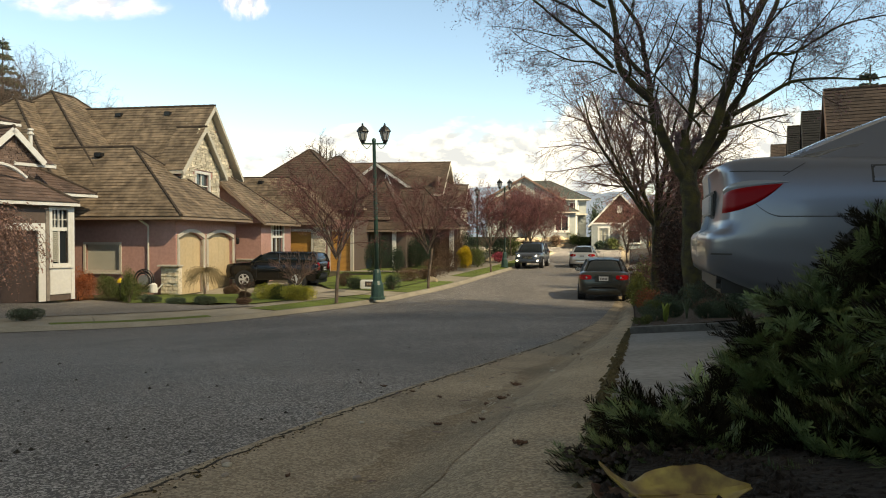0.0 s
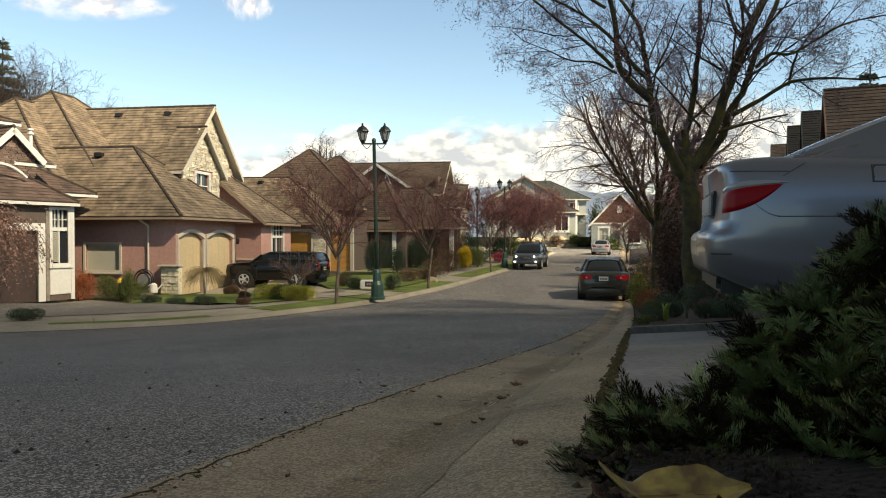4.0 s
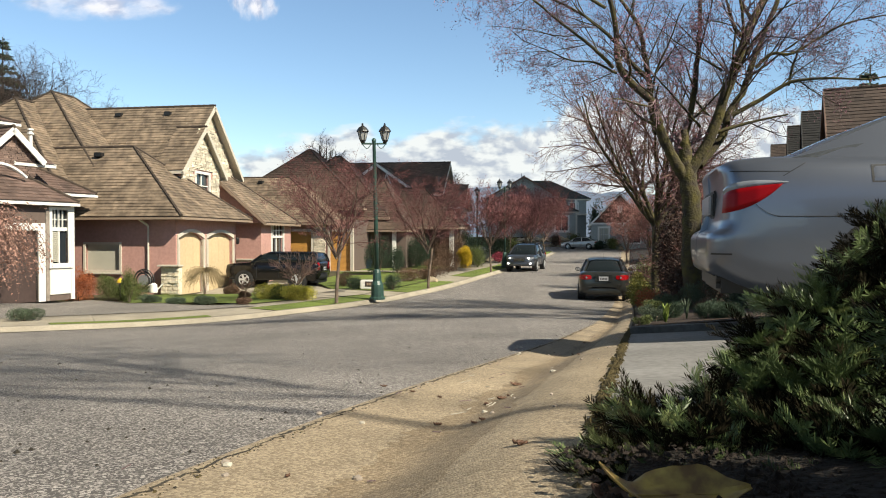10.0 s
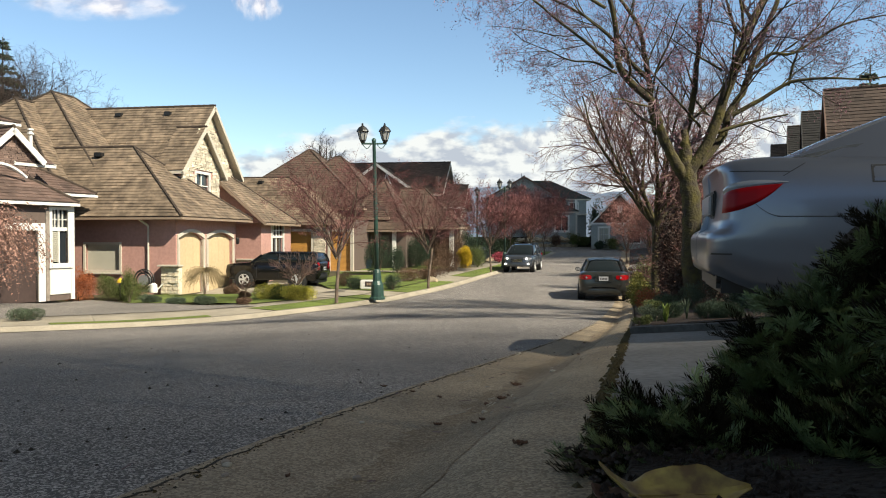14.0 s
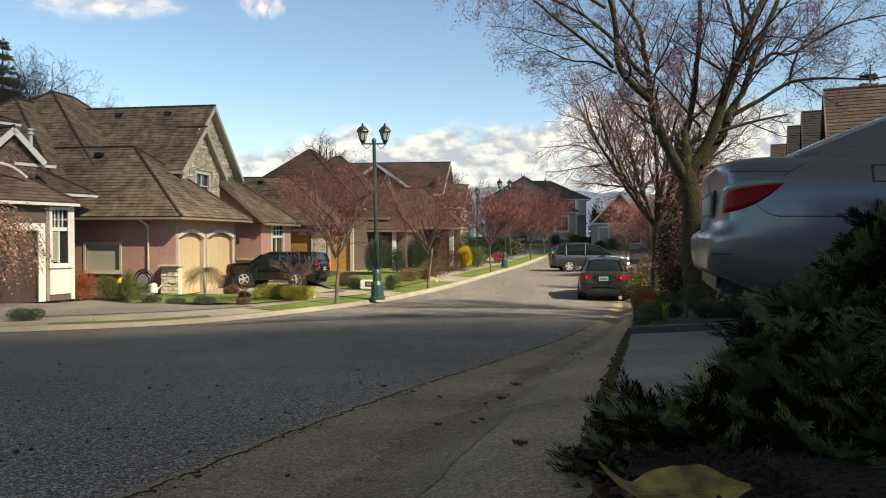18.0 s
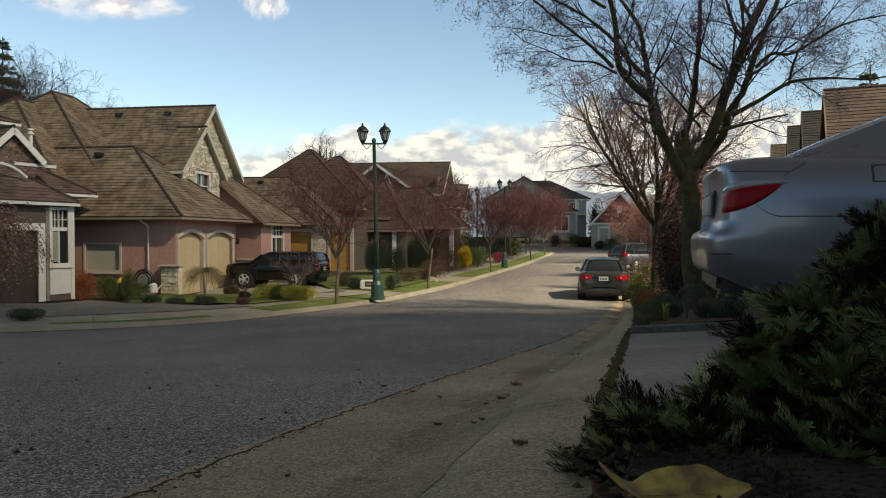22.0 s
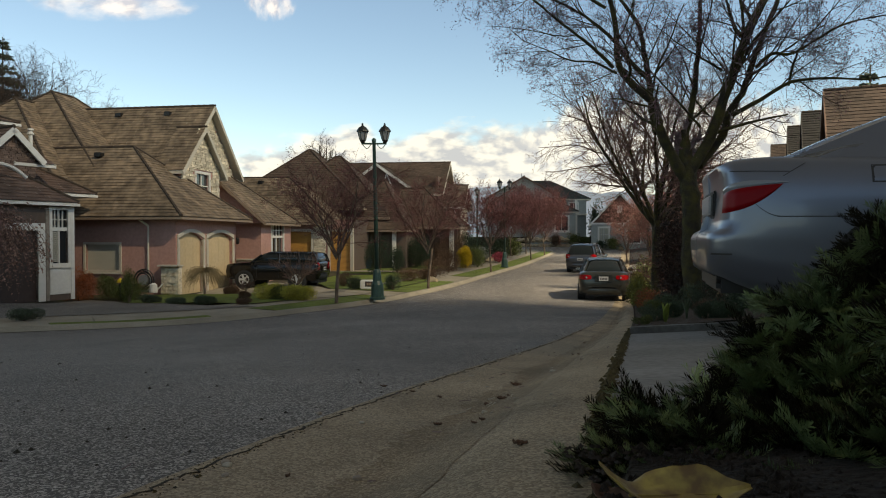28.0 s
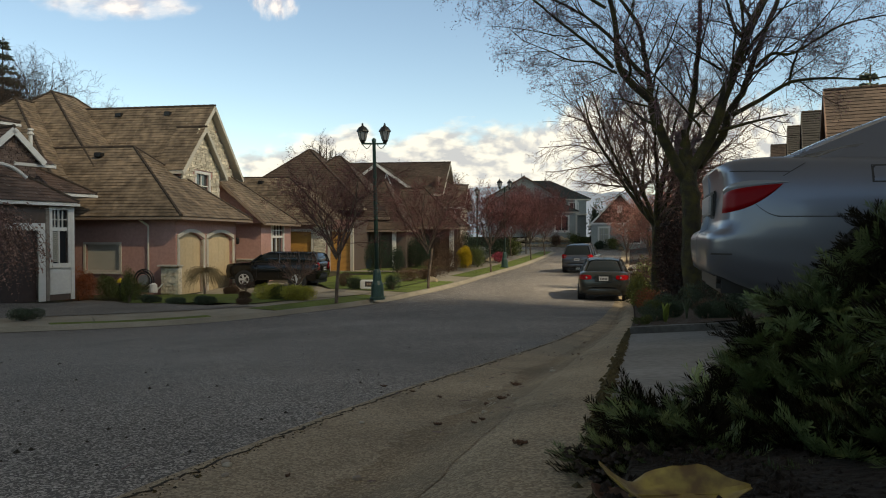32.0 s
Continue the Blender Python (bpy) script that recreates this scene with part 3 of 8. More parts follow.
def stone_cladding(parent, axis, at, a0, a1, z0, z1, mat, out=1, h=(0.055, 0.13), w=(0.16, 0.5), clip=None, name="stonework", depth=0.05, loose=False):
    """Coursed ledge stones on a wall. clip(a, z) keeps only those inside an outline; loose: each stone a piece of its own."""
    bm = bmesh.new()
    if loose:
        back = part(name, slab(axis, at, out * depth * 0.82, a0 + 0.01, a1 - 0.01, z0, z1), mat, parent)
    z = z0
    while z < z1 - 0.02:
        hh = min(rng.uniform(*h), z1 - z)
        a = a0 - rng.uniform(0, 0.2)
        while a < a1:
            ww = rng.uniform(*w)
            p, q = max(a, a0), min(a + ww, a1)
            if q - p > 0.04 and (clip is None or clip((p + q) / 2, z + hh / 2)):
                if loose:
                    stone = slab(axis, at, out * depth * rng.uniform(0.9, 1.12), p + 0.006, q - 0.006, z + 0.005, z + hh - 0.005, 0.012)
                    part("stone", stone, mat, back)
                else:
                    slab(axis, at, out * depth * rng.uniform(0.6, 1.3), p + 0.006, q - 0.006, z + 0.005, z + hh - 0.005, bm=bm)
            a += ww
        z += hh
    if loose:
        bm.free()
        return back
    ob = part(name, bm, mat, parent)
    ob["kind"] = "stuff"
    return ob


def roof_vent(parent, x, y, z, s=0.32):
    part("roof_vent", box(x - s / 2, x + s / 2, y - s / 2, y + s / 2, z - 0.14, z + 0.06, 0.03), BLACK_METAL, parent)


def house_rose():
    h = thing("house", -10.1, 27.0, 0.17, -9.0, "rose stucco house with cedar roof and stone gable", "house")
    # garage block under deep eaves
    wall(h, "y", 0.2, -14, -0.2, -0.3, 3.2, STUCCO, [(-4.0, -2.55, 0.82, 1.82)], out=-1)
    window(h, "y", 0.2, -4.0, -2.55, 0.82, 1.82, out=-1, cols=1, frame_mat=TRIM, blind=True, trim=0.09)
    wall(h, "x", -0.2, 0.4, 5.4, -0.3, 3.2, STUCCO, [(0.42, 2.3, -0.3, 2.3), (2.7, 5.0, -0.3, 2.3)], out=1)
    garage_door(h, "x", -0.2, 0.42, 2.3, -0.3, 2.3, CREAM, out=1, arch=0.28, deep=0.16)
    garage_door(h, "x", -0.2, 2.7, 5.0, -0.3, 2.3, CREAM, out=1, arch=0.28, deep=0.16)
    wall(h, "y", 5.4, -14, -0.2, -0.3, 3.2, STUCCO, out=1)
    roof(h, -14, -0.2, 0.2, 5.4, 3.24, 5.95, "x", (0, 3.37), 0.55, fascia=TAN, board=0.08)
    roof_vent(h, -4.85, 2.3, 5.62)
    pipe = bmesh.new()
    tube(pipe, (-1.31, 0.14, 0.1), (-1.31, 0.14, 2.55), 0.04, 0.04)
    tube(pipe, (-1.31, 0.14, 2.55), (-1.5, -0.28, 2.84), 0.045, 0.045)
    part("downpipe", pipe, TRIM, h)
    pier = stone_cladding(h, "y", 0.2, -0.68, 0.06, -0.2, 0.98, STONE, out=-1, name="stone_pier", depth=0.26, h=(0.09, 0.15), w=(0.18, 0.4), loose=True)
    part("pier_cap", box(-0.76, 0.13, -0.2, 0.195, 0.98, 1.05, 0.02), TRIM, pier)
    # two-storey block with the stone gables
    wall(h, "x", -2.6, 4.75, 10.15, 2.6, 5.4, STUCCO, out=1)
    wall(h, "y", 4.75, -12, -2.8, 2.6, 5.4, STUCCO, out=-1)
    roof(h, -12, -2.6, 4.75, 10.15, 5.47, 8.5, "x", (0, 0), 0.4, wall_mat=STUCCO, ends=(False, True), board=0.12)
    stone_cladding(h, "x", -2.6, 4.75, 10.15, 2.6, 8.45, STONE, out=1, clip=lambda a, z: z < 5.4 + (2.7 - abs(a - 7.45)) * 1.12 - 0.1 and (a > 7.1 or z > 5.2 + (1.75 - abs(a - 5.39)) * 1.11 + 0.3))
    roof(h, -2.75, -1.9, 3.64, 7.14, 5.2, 7.15, "x", (0, 0), 0.3, wall_mat=STONE, ends=(False, True), board=0.12)
    wall(h, "x", -1.9, 3.64, 7.14, 2.6, 5.2, STUCCO, [(4.95, 6.15, 3.95, 5.0)], out=1)
    wall(h, "y", 7.14, -2.6, -2.1, 2.6, 5.2, STONE, out=1)
    stone_cladding(h, "x", -1.9, 3.64, 7.14, 2.6, 7.1, STONE, out=1, clip=lambda a, z: z < 5.15 + (1.75 - abs(a - 5.39)) * 1.11 - 0.05 and not (4.8 < a < 6.3 and 3.8 < z < 5.12))
    window(h, "x", -1.9, 4.95, 6.15, 3.95, 5.0, out=1, cols=2, rows=2, trim=0.12)
    for x in (-7.05, -4.45):
        roof_vent(h, x, 7.05, 8.15)
    # rear hips, their ridges running back
    wall(h, "y", 3.2, -15, -6.5, 0, 5.2, STUCCO, out=-1)
    roof(h, -15.0, -4.8, 1.9, 11.7, 5.0, 9.14, "y", (4.1, 4.1), 0.02, fascia=TAN)
    roof(h, -15.13, -5.6, 0.43, 12.0, 4.5, 8.48, "y", (3.77, 3.0), 0.02, fascia=TAN)
    roof_vent(h, -10.9, 3.6, 7.95)
    # low wing beyond the garage
    wall(h, "y", 8.2, -6.4, -0.2, -0.3, 3.05, STUCCO, out=-1)
    wall(h, "x", -0.2, 8.4, 12.2, -0.3, 3.05, STUCCO, [(9.55, 11.05, 0.9, 2.8)], out=1)
    window(h, "x", -0.2, 9.55, 11.05, 0.9, 2.8, out=1, cols=2, top_rows=1, trim=0.12)
    stone_cladding(h, "y", 8.2, -2.0, -0.2, -0.2, 0.95, STONE, out=-1, loose=True)
    part("sill_band", box(-2.1, -0.16, 8.08, 8.2, 0.95, 1.03, 0.01), TRIM, h)
    roof(h, -6.4, -0.2, 8.2, 12.2, 3.05, 5.85, "y", (0, 3.0), 0.4, wall_mat=STUCCO, ends=(True, False), fascia=TAN, board=0.1)
    lantern = part("wall_lantern", lathe([(0.05, 0), (0.1, 0.06), (0.11, 0.25), (0.06, 0.34)], 8, at=(-1.35, 8.0, 1.75)), BLACK_METAL, h)
    part("bracket", tube(bmesh.new(), (-1.35, 8.18, 2.0), (-1.35, 8.02, 2.12), 0.015, 0.015, 6), BLACK_METAL, lantern)
    return h


def house_left():
    h = thing("house", -13.25, 23.5, 0.15, 62.0, "taupe house with white trim and dark garage door", "house")
    wall(h, "y", 0, -7, 1.06, 0, 3.45, STUCCO_GREY, [(-5.0, -0.2, 0, 2.35), (0.3, 0.86, 1.25, 3.05)], out=-1)
    garage_door(h, "y", 0, -5.0, -0.2, 0, 2.35, DARKDOOR, out=-1, trim_mat=WHITE, jamb=0.24)
    stone_cladding(h, "y", 0, 0.06, 0.19, 0, 3.1, STONE_GREY, out=-1, loose=True)
    window(h, "y", 0, 0.3, 0.86, 1.25, 3.05, out=-1, cols=2, top_rows=1, trim=0.1)
    slats = bmesh.new()
    for k in range(16):
        slab("y", -0.0, 0.012, 0.33, 0.56, 1.3 + 0.068 * k, 1.345 + 0.068 * k, bm=slats)
    for v in slats.verts:
        v.co.y += 0.055
    part("blind_slats", slats, BLIND, h)
    part("corner_board", box(0.95, 1.09, -0.05, 0.15, 0, 3.3, 0.01), WHITE, h)
    part("panel_below", box(0.2, 0.95, -0.04, 0, 0.2, 1.08, 0.01), WHITE, h)
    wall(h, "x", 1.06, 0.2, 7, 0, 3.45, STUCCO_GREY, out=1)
    roof(h, -7, 0.78, 0.1, 4.4, 3.47, 5.1, "x", (0, 2.0), 0.35, fascia=WHITE, mat=SHINGLE_ROSE, board=0.09)
    roof(h, -6, 2.85, 2.0, 7.5, 3.9, 5.7, "x", (0, 2.6), 0.35, fascia=WHITE, mat=SHINGLE_ROSE, board=0.09)
    roof(h, 0.2, 1.15, 1.7, 5.0, 4.8, 5.6, "x", (0, 0), 0.25, fascia=WHITE, mat=SHINGLE_ROSE, wall_mat=STUCCO_GREY, board=0.1)
    stone_cladding(h, "y", 1.5, -1.01, 0.69, 4.2, 5.7, STONE_RED, out=-1, h=(0.05, 0.09), w=(0.12, 0.3), clip=lambda a, z: z < 4.9 + (0.85 - abs(a + 0.16)) * 1.05)
    roof(h, -0.96, 0.64, 1.52, 6.0, 4.98, 5.85, "y", (0, 0), 0.25, fascia=WHITE, mat=SHINGLE_ROSE, wall_mat=STUCCO_GREY, ends=(True, False), board=0.14)
    wall(h, "y", 1.52, -6, 0.64, 3.4, 4.95, STUCCO_GREY, out=-1)
    roof(h, -7, 0.8, 3.3, 7.4, 6.35, 7.1, "x", (0, 1.8), 0.3, fascia=WHITE, mat=SHINGLE_ROSE, board=0.1)
    arch = bmesh.new()
    for k in range(12):
        f, g = k / 12 * 2 - 1, (k + 1) / 12 * 2 - 1
        tube(arch, (-1.1 + f * 0.9, 0.55, 4.5 - 0.4 * f * f), (-1.1 + g * 0.9, 0.55, 4.5 - 0.4 * g * g), 0.06, 0.06, 6)
    part("arched_board", arch, WHITE, h)
    part("vent_pipe", lathe([(0.07, 0), (0.07, 0.7), (0.12, 0.72), (0.12, 0.78), (0.07, 0.8), (0.07, 0.86), (0.12, 0.88), (0.1, 0.94)], 10, at=(1.72, 3.4, 5.25)), WHITE, h)
    return h


def house_wood_door():
    h = thing("house", -7.4, 42.2, 0.2, -8.0, "brown-roofed house with honey wood garage doors", "house")
    wall(h, "y", 0, -8, 2.1, 0, 3.1, STUCCO, [(-2.3, -0.45, 0, 2.4), (0.7, 1.95, 0, 2.4)], out=-1)
    garage_door(h, "y", 0, -2.3, -0.45, 0, 2.4, ORANGE, out=-1)
    garage_door(h, "y", 0, 0.7, 1.95, 0, 2.4, ORANGE, out=-1)
    stone_cladding(h, "y", -0.02, -0.3, 0.45, 0, 2.8, STONE, out=-1)
    part("corner_board", box(1.98, 2.14, -0.06, 0.1, 0, 2.9, 0.01), TRIM, h)
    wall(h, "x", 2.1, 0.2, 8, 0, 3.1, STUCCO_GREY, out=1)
    # pale cedar roof over the garage
    roof(h, -14, 0.63, 0, 6.4, 3.2, 5.9, "x", (0, 3.6), 0.5, fascia=TAN, board=0.11)
    roof_vent(h, -4.7, 2.7, 5.62)
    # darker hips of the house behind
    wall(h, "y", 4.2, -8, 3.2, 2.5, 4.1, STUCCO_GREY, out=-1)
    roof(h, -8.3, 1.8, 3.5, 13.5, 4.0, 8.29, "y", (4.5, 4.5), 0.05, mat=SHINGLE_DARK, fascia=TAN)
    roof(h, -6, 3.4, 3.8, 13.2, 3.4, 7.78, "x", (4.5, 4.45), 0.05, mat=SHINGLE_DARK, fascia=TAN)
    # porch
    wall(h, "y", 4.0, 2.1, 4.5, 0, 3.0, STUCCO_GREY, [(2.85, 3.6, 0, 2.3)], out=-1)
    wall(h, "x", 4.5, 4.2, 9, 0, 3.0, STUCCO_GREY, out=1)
    for x in (2.65, 3.8):
        part("porch_column", box(x - 0.12, x + 0.12, 3.6, 3.84, 0, 2.7, 0.02), WHITE, h)
    part("front_door", box(2.85, 3.6, 4.05, 4.12, 0, 2.3, 0.01), DARKDOOR, h)
    roof(h, 0.6, 4.3, 3.7, 10.5, 2.95, 6.0, "y", (3.2, 3.0), 0.4, mat=SHINGLE_DARK, fascia=TAN, board=0.11)
    # farther wing with a white corner
    wall(h, "y", 7.5, 4.5, 7.4, 0, 3.0, STUCCO_GREY, out=-1)
    part("porch_column", box(6.9, 7.2, 7.1, 7.4, 0, 2.9, 0.02), WHITE, h)
    roof(h, 3.4, 7.3, 7.2, 13, 3.0, 5.6, "x", (0, 2.6), 0.4, mat=SHINGLE_DARK, fascia=TAN)
    return h


def house_gabled():
    h = thing("house", -3.2, 58.0, 0.35, -8.0, "brown shingled two-storey house with white gable boards", "house")
    wall(h, "y", 0, -5, 2.8, 0, 5.6, STUCCO_GREY, out=-1)
    wall(h, "x", 2.8, 0.2, 8.4, 0, 5.6, SIDING_WARM, [(3.4, 4.8, 6.0, 6.9)], out=1)
    roof(h, -6, 2.8, 0, 8.4, 5.6, 8.4, "x", (0, 0), 0.5, mat=SHINGLE_DARK, wall_mat=WHITE)
    # front gable with a white brace
    wall(h, "y", -1.4, -4.5, 0.8, 0, 5.8, SIDING_WARM, [(-2.9, -1.4, 3.2, 4.6)], out=-1)
    window(h, "y", -1.4, -2.9, -1.4, 3.2, 4.6, out=-1, cols=2, trim=0.12)
    wall(h, "x", 0.8, -1.2, 0, 0, 5.8, SIDING_WARM, out=1)
    roof(h, -4.5, 0.8, -1.4, 6, 5.79, 7.78, "y", (0, 0), 0.5, mat=SHINGLE_DARK, fascia=WHITE, wall_mat=SIDING_WARM)
    brace = bmesh.new()
    for a, b in (((-1.05, 6.95), (-1.5, 5.4)), ((-1.05, 6.95), (-0.4, 5.35)), ((-1.5, 5.4), (-0.4, 5.35)), ((-1.25, 6.2), (-0.75, 6.2))):
        tube(brace, (a[0], -1.75, a[1]), (b[0], -1.75, b[1]), 0.05, 0.05, 5)
    part("gable_brace", brace, WHITE, h)
    # lower block at the end
    wall(h, "y", 0.1, 2.8, 4.6, 0, 4.5, STUCCO_GREY, [(3.25, 4.15, 3.35, 4.2)], out=-1)
    window(h, "y", 0.1, 3.25, 4.15, 3.35, 4.2, out=-1, cols=2, trim=0.1)
    wall(h, "x", 4.6, 0.3, 6, 0, 4.5, TRIM, [(2.2, 3.6, 1.0, 2.6)], out=1)
    window(h, "x", 4.6, 2.2, 3.6, 1.0, 2.6, out=1, cols=2, trim=0.12)
    roof(h, 2.5, 4.6, 0.1, 6, 4.5, 6.32, "x", (0, 0), 0.4, mat=SHINGLE_MID, wall_mat=STUCCO_GREY, fascia=WHITE)
    part("porch_beam", box(1.2, 4.7, -1.6, -1.35, 2.55, 2.8, 0.02), WHITE, h)
    part("porch_roof", box(1.0, 4.8, -1.7, 0.1, 2.8, 2.95, 0.02), SHINGLE_DARK, h)
    for x in (1.4, 4.4):
        part("porch_column", box(x - 0.12, x + 0.12, -1.6, -1.36, 0, 2.55, 0.02), WHITE, h)
    return h


def house_grey():
    h = thing("house", 12.1, 97.0, 2.2, 0, "grey sided house with charcoal hipped roofs on a rock terrace", "house")
    wall(h, "y", 0, -6, 7.5, -1.0, 5.4, SIDING_GREY, [(5.2, 6.3, 3.4, 4.7)], out=-1)
    window(h, "y", 0, 5.2, 6.3, 3.4, 4.7, out=-1, cols=2, trim=0.15)
    wall(h, "x", 7.5, 0.2, 9, -1.0, 5.4, SIDING_GREY, out=1)
    roof(h, -1.0, 7.5, 0, 9, 5.4, 8.0, "x", (1.6, 4.3), 0.5, mat=SHINGLE_GREY, fascia=TRIM)
    # stepped gables
    for x0, x1, y, ze, zr in ((-6.0, 3.6, -1.2, 5.4, 8.25), (-5.6, 0.4, -2.2, 4.7, 6.7), (-6.2, -1.7, -3.2, 3.9, 5.5)):
        wall(h, "y", y, x0, x1, -1.0, ze, SIDING_GREY, out=-1)
        wall(h, "x", x0, y + 0.2, y + 5, -1.0, ze, SIDING_GREY, out=-1)
        roof(h, x0, x1, y, y + 8, ze, zr, "y", (0, 2.4), 0.4, mat=SHINGLE_GREY, fascia=SIDING_WARM, wall_mat=SIDING_GREY, ends=(True, False))
    # low hipped front
    wall(h, "y", -4.4, -0.6, 5.2, -1.0, 3.5, SIDING_GREY, [(2.6, 4.2, 0.9, 2.7)], out=-1)
    window(h, "y", -4.4, 2.6, 4.2, 0.9, 2.7, out=-1, cols=2, trim=0.2)
    wall(h, "x", 5.2, -4.2, 0, -1.0, 3.5, SIDING_GREY, out=1)
    wall(h, "x", -0.6, -4.2, -1.4, -1.0, 3.5, SIDING_GREY, out=-1)
    roof(h, -0.6, 5.2, -4.4, 2.0, 3.5, 5.4, "x", (2.4, 2.9), 0.4, mat=SHINGLE_GREY, fascia=TRIM)
    part("finial", tube(bmesh.new(), (-1.2, 1.6, 8.2), (-1.2, 1.6, 8.9), 0.04, 0.02), BLACK_METAL, h)
    part("porch_column", box(5.75, 6.05, -1.2, -0.9, -1.0, 5.0, 0.02), WHITE, h)
    part("balcony", box(5.3, 7.4, -1.3, -0.05, 3.0, 3.2, 0.02), TRIM, h)
    return h


def house_cottage():
    h = thing("house", 17.75, 84.9, 0.8, -14.0, "small grey board house with brown shingled gable", "house")
    wall(h, "y", 0, 0, 6.6, 0, 2.95, SIDING_GREY, [(0.95, 2.0, 0.95, 2.5)], out=-1)
    bt = bmesh.new()
    for k in range(26):
        box(0.05 + k * 0.25, 0.09 + k * 0.25, -0.025, 0, 0, 2.95, bm=bt)
    part("battens", bt, SIDING_GREY, h)
    window(h, "y", 0, 0.95, 2.0, 0.95, 2.5, out=-1, cols=2, rows=2, trim=0.2, blind=True)
    wall(h, "x", 0, 0.2, 8, 0, 2.95, SIDING_GREY, out=-1)
    part("belly_band", box(-0.02, 6.62, -0.06, 0.0, 2.95, 3.15, 0.01), WHITE, h)
    roof(h, 0, 6.6, 0, 8, 3.0, 6.7, "y", (0, 0), 0.35, mat=SHINGLE_RED, fascia=WHITE, wall_mat=SIDING_RED)
    part("gable_window", box(3.0, 3.6, -0.06, 0.0, 4.3, 5.2, 0.01), WHITE, h)
    wall(h, "y", -1.0, 3.3, 6.6, 0, 2.4, SIDING_GREY, [(4.2, 5.6, 0.8, 2.1)], out=-1)
    window(h, "y", -1.0, 4.2, 5.6, 0.8, 2.1, out=-1, cols=2, trim=0.12)
    roof(h, 3.3, 6.6, -1.0, 2.0, 2.5, 4.0, "y", (0, 0), 0.3, mat=SHINGLE_RED, fascia=WHITE, wall_mat=SIDING_GREY, ends=(True, False))
    return h


def house_right(x, y, z, ridge, mat, depth=8.0, pitch=4.0, side=SIDING_UNLIT):
    h = thing("house", x, y, z, -25, "house with a steep shingled gable roof, coloured as unlit", "house", "houses across the hedge")
    eave = ridge - pitch
    wall(h, "y", 0, 0, 11, 0, eave, side, [(2, 3.4, 1, 2.4)], out=-1)
    window(h, "y", 0, 2, 3.4, 1, 2.4, out=-1, trim=0.1)
    wall(h, "x", 0, 0.2, depth - 0.2, 0, eave, side, out=-1)
    roof(h, 0, 11, 0, depth, eave, ridge, "x", (0, 0), 0.3, mat=mat, fascia=side, wall_mat=side)
    return h


house_left()
house_rose()
house_wood_door()
house_gabled()
house_grey()
house_cottage()
house_right(12.56, 22.4, 1.2, 6.45, SHINGLE_UNLIT_BROWN, side=SIDING_WARM)
house_right(17.1, 33.0, 0.9, 7.8, SHINGLE_UNLIT)
house_right(21.7, 44.0, 0.8, 8.86, SHINGLE_UNLIT)
house_right(26.6, 57.0, 0.8, 9.3, SHINGLE_UNLIT_BROWN)


def unseen_house_beside():
    """Plain unseen house, added to block skylight; closes the drive behind the silver car."""
    h = thing("house", 10.5, -7.0, 1.9, 0, "plain taupe house added out of view to block skylight", "house")
    wall(h, "x", 0, 0, 15, 0, 6.8, STUCCO_GREY, [(9.5, 14.3, 0, 2.3)], out=-1)
    garage_door(h, "x", 0, 9.5, 14.3, 0, 2.3, DARKDOOR, out=-1)
    wall(h, "y", 0, 0.2, 10, 0, 6.8, STUCCO_GREY, out=-1)
    wall(h, "y", 15, 0.2, 10, 0, 6.8, STUCCO_GREY, out=1)
    roof(h, 0, 10, 0, 15, 6.8, 9.6, "y", (4, 4), 0.4)


def unseen_house_behind():
    """Unseen house upslope, added to darken reflections; it closes the street behind the camera."""
    h = thing("house", 0.0, -26.0, 2.6, 0, "plain brown house added behind the camera to darken reflections", "house")
    wall(h, "y", 12, 0, 16, 0, 5.6, SIDING_WARM, [(2, 3.6, 1, 2.4), (6, 7.6, 1, 2.4)], out=1)
    window(h, "y", 12, 2, 3.6, 1, 2.4, out=1)
    window(h, "y", 12, 6, 7.6, 1, 2.4, out=1)
    wall(h, "x", 0, 0.2, 11.8, 0, 5.6, SIDING_WARM, out=-1)
    wall(h, "x", 16, 0.2, 11.8, 0, 5.6, SIDING_WARM, out=1)
    wall(h, "y", 0, 0, 16, 0, 5.6, SIDING_WARM, out=-1)
    roof(h, 0, 16, 0, 12, 5.6, 9.0, "x", (4, 4), 0.4)


unseen_house_beside()
unseen_house_behind()


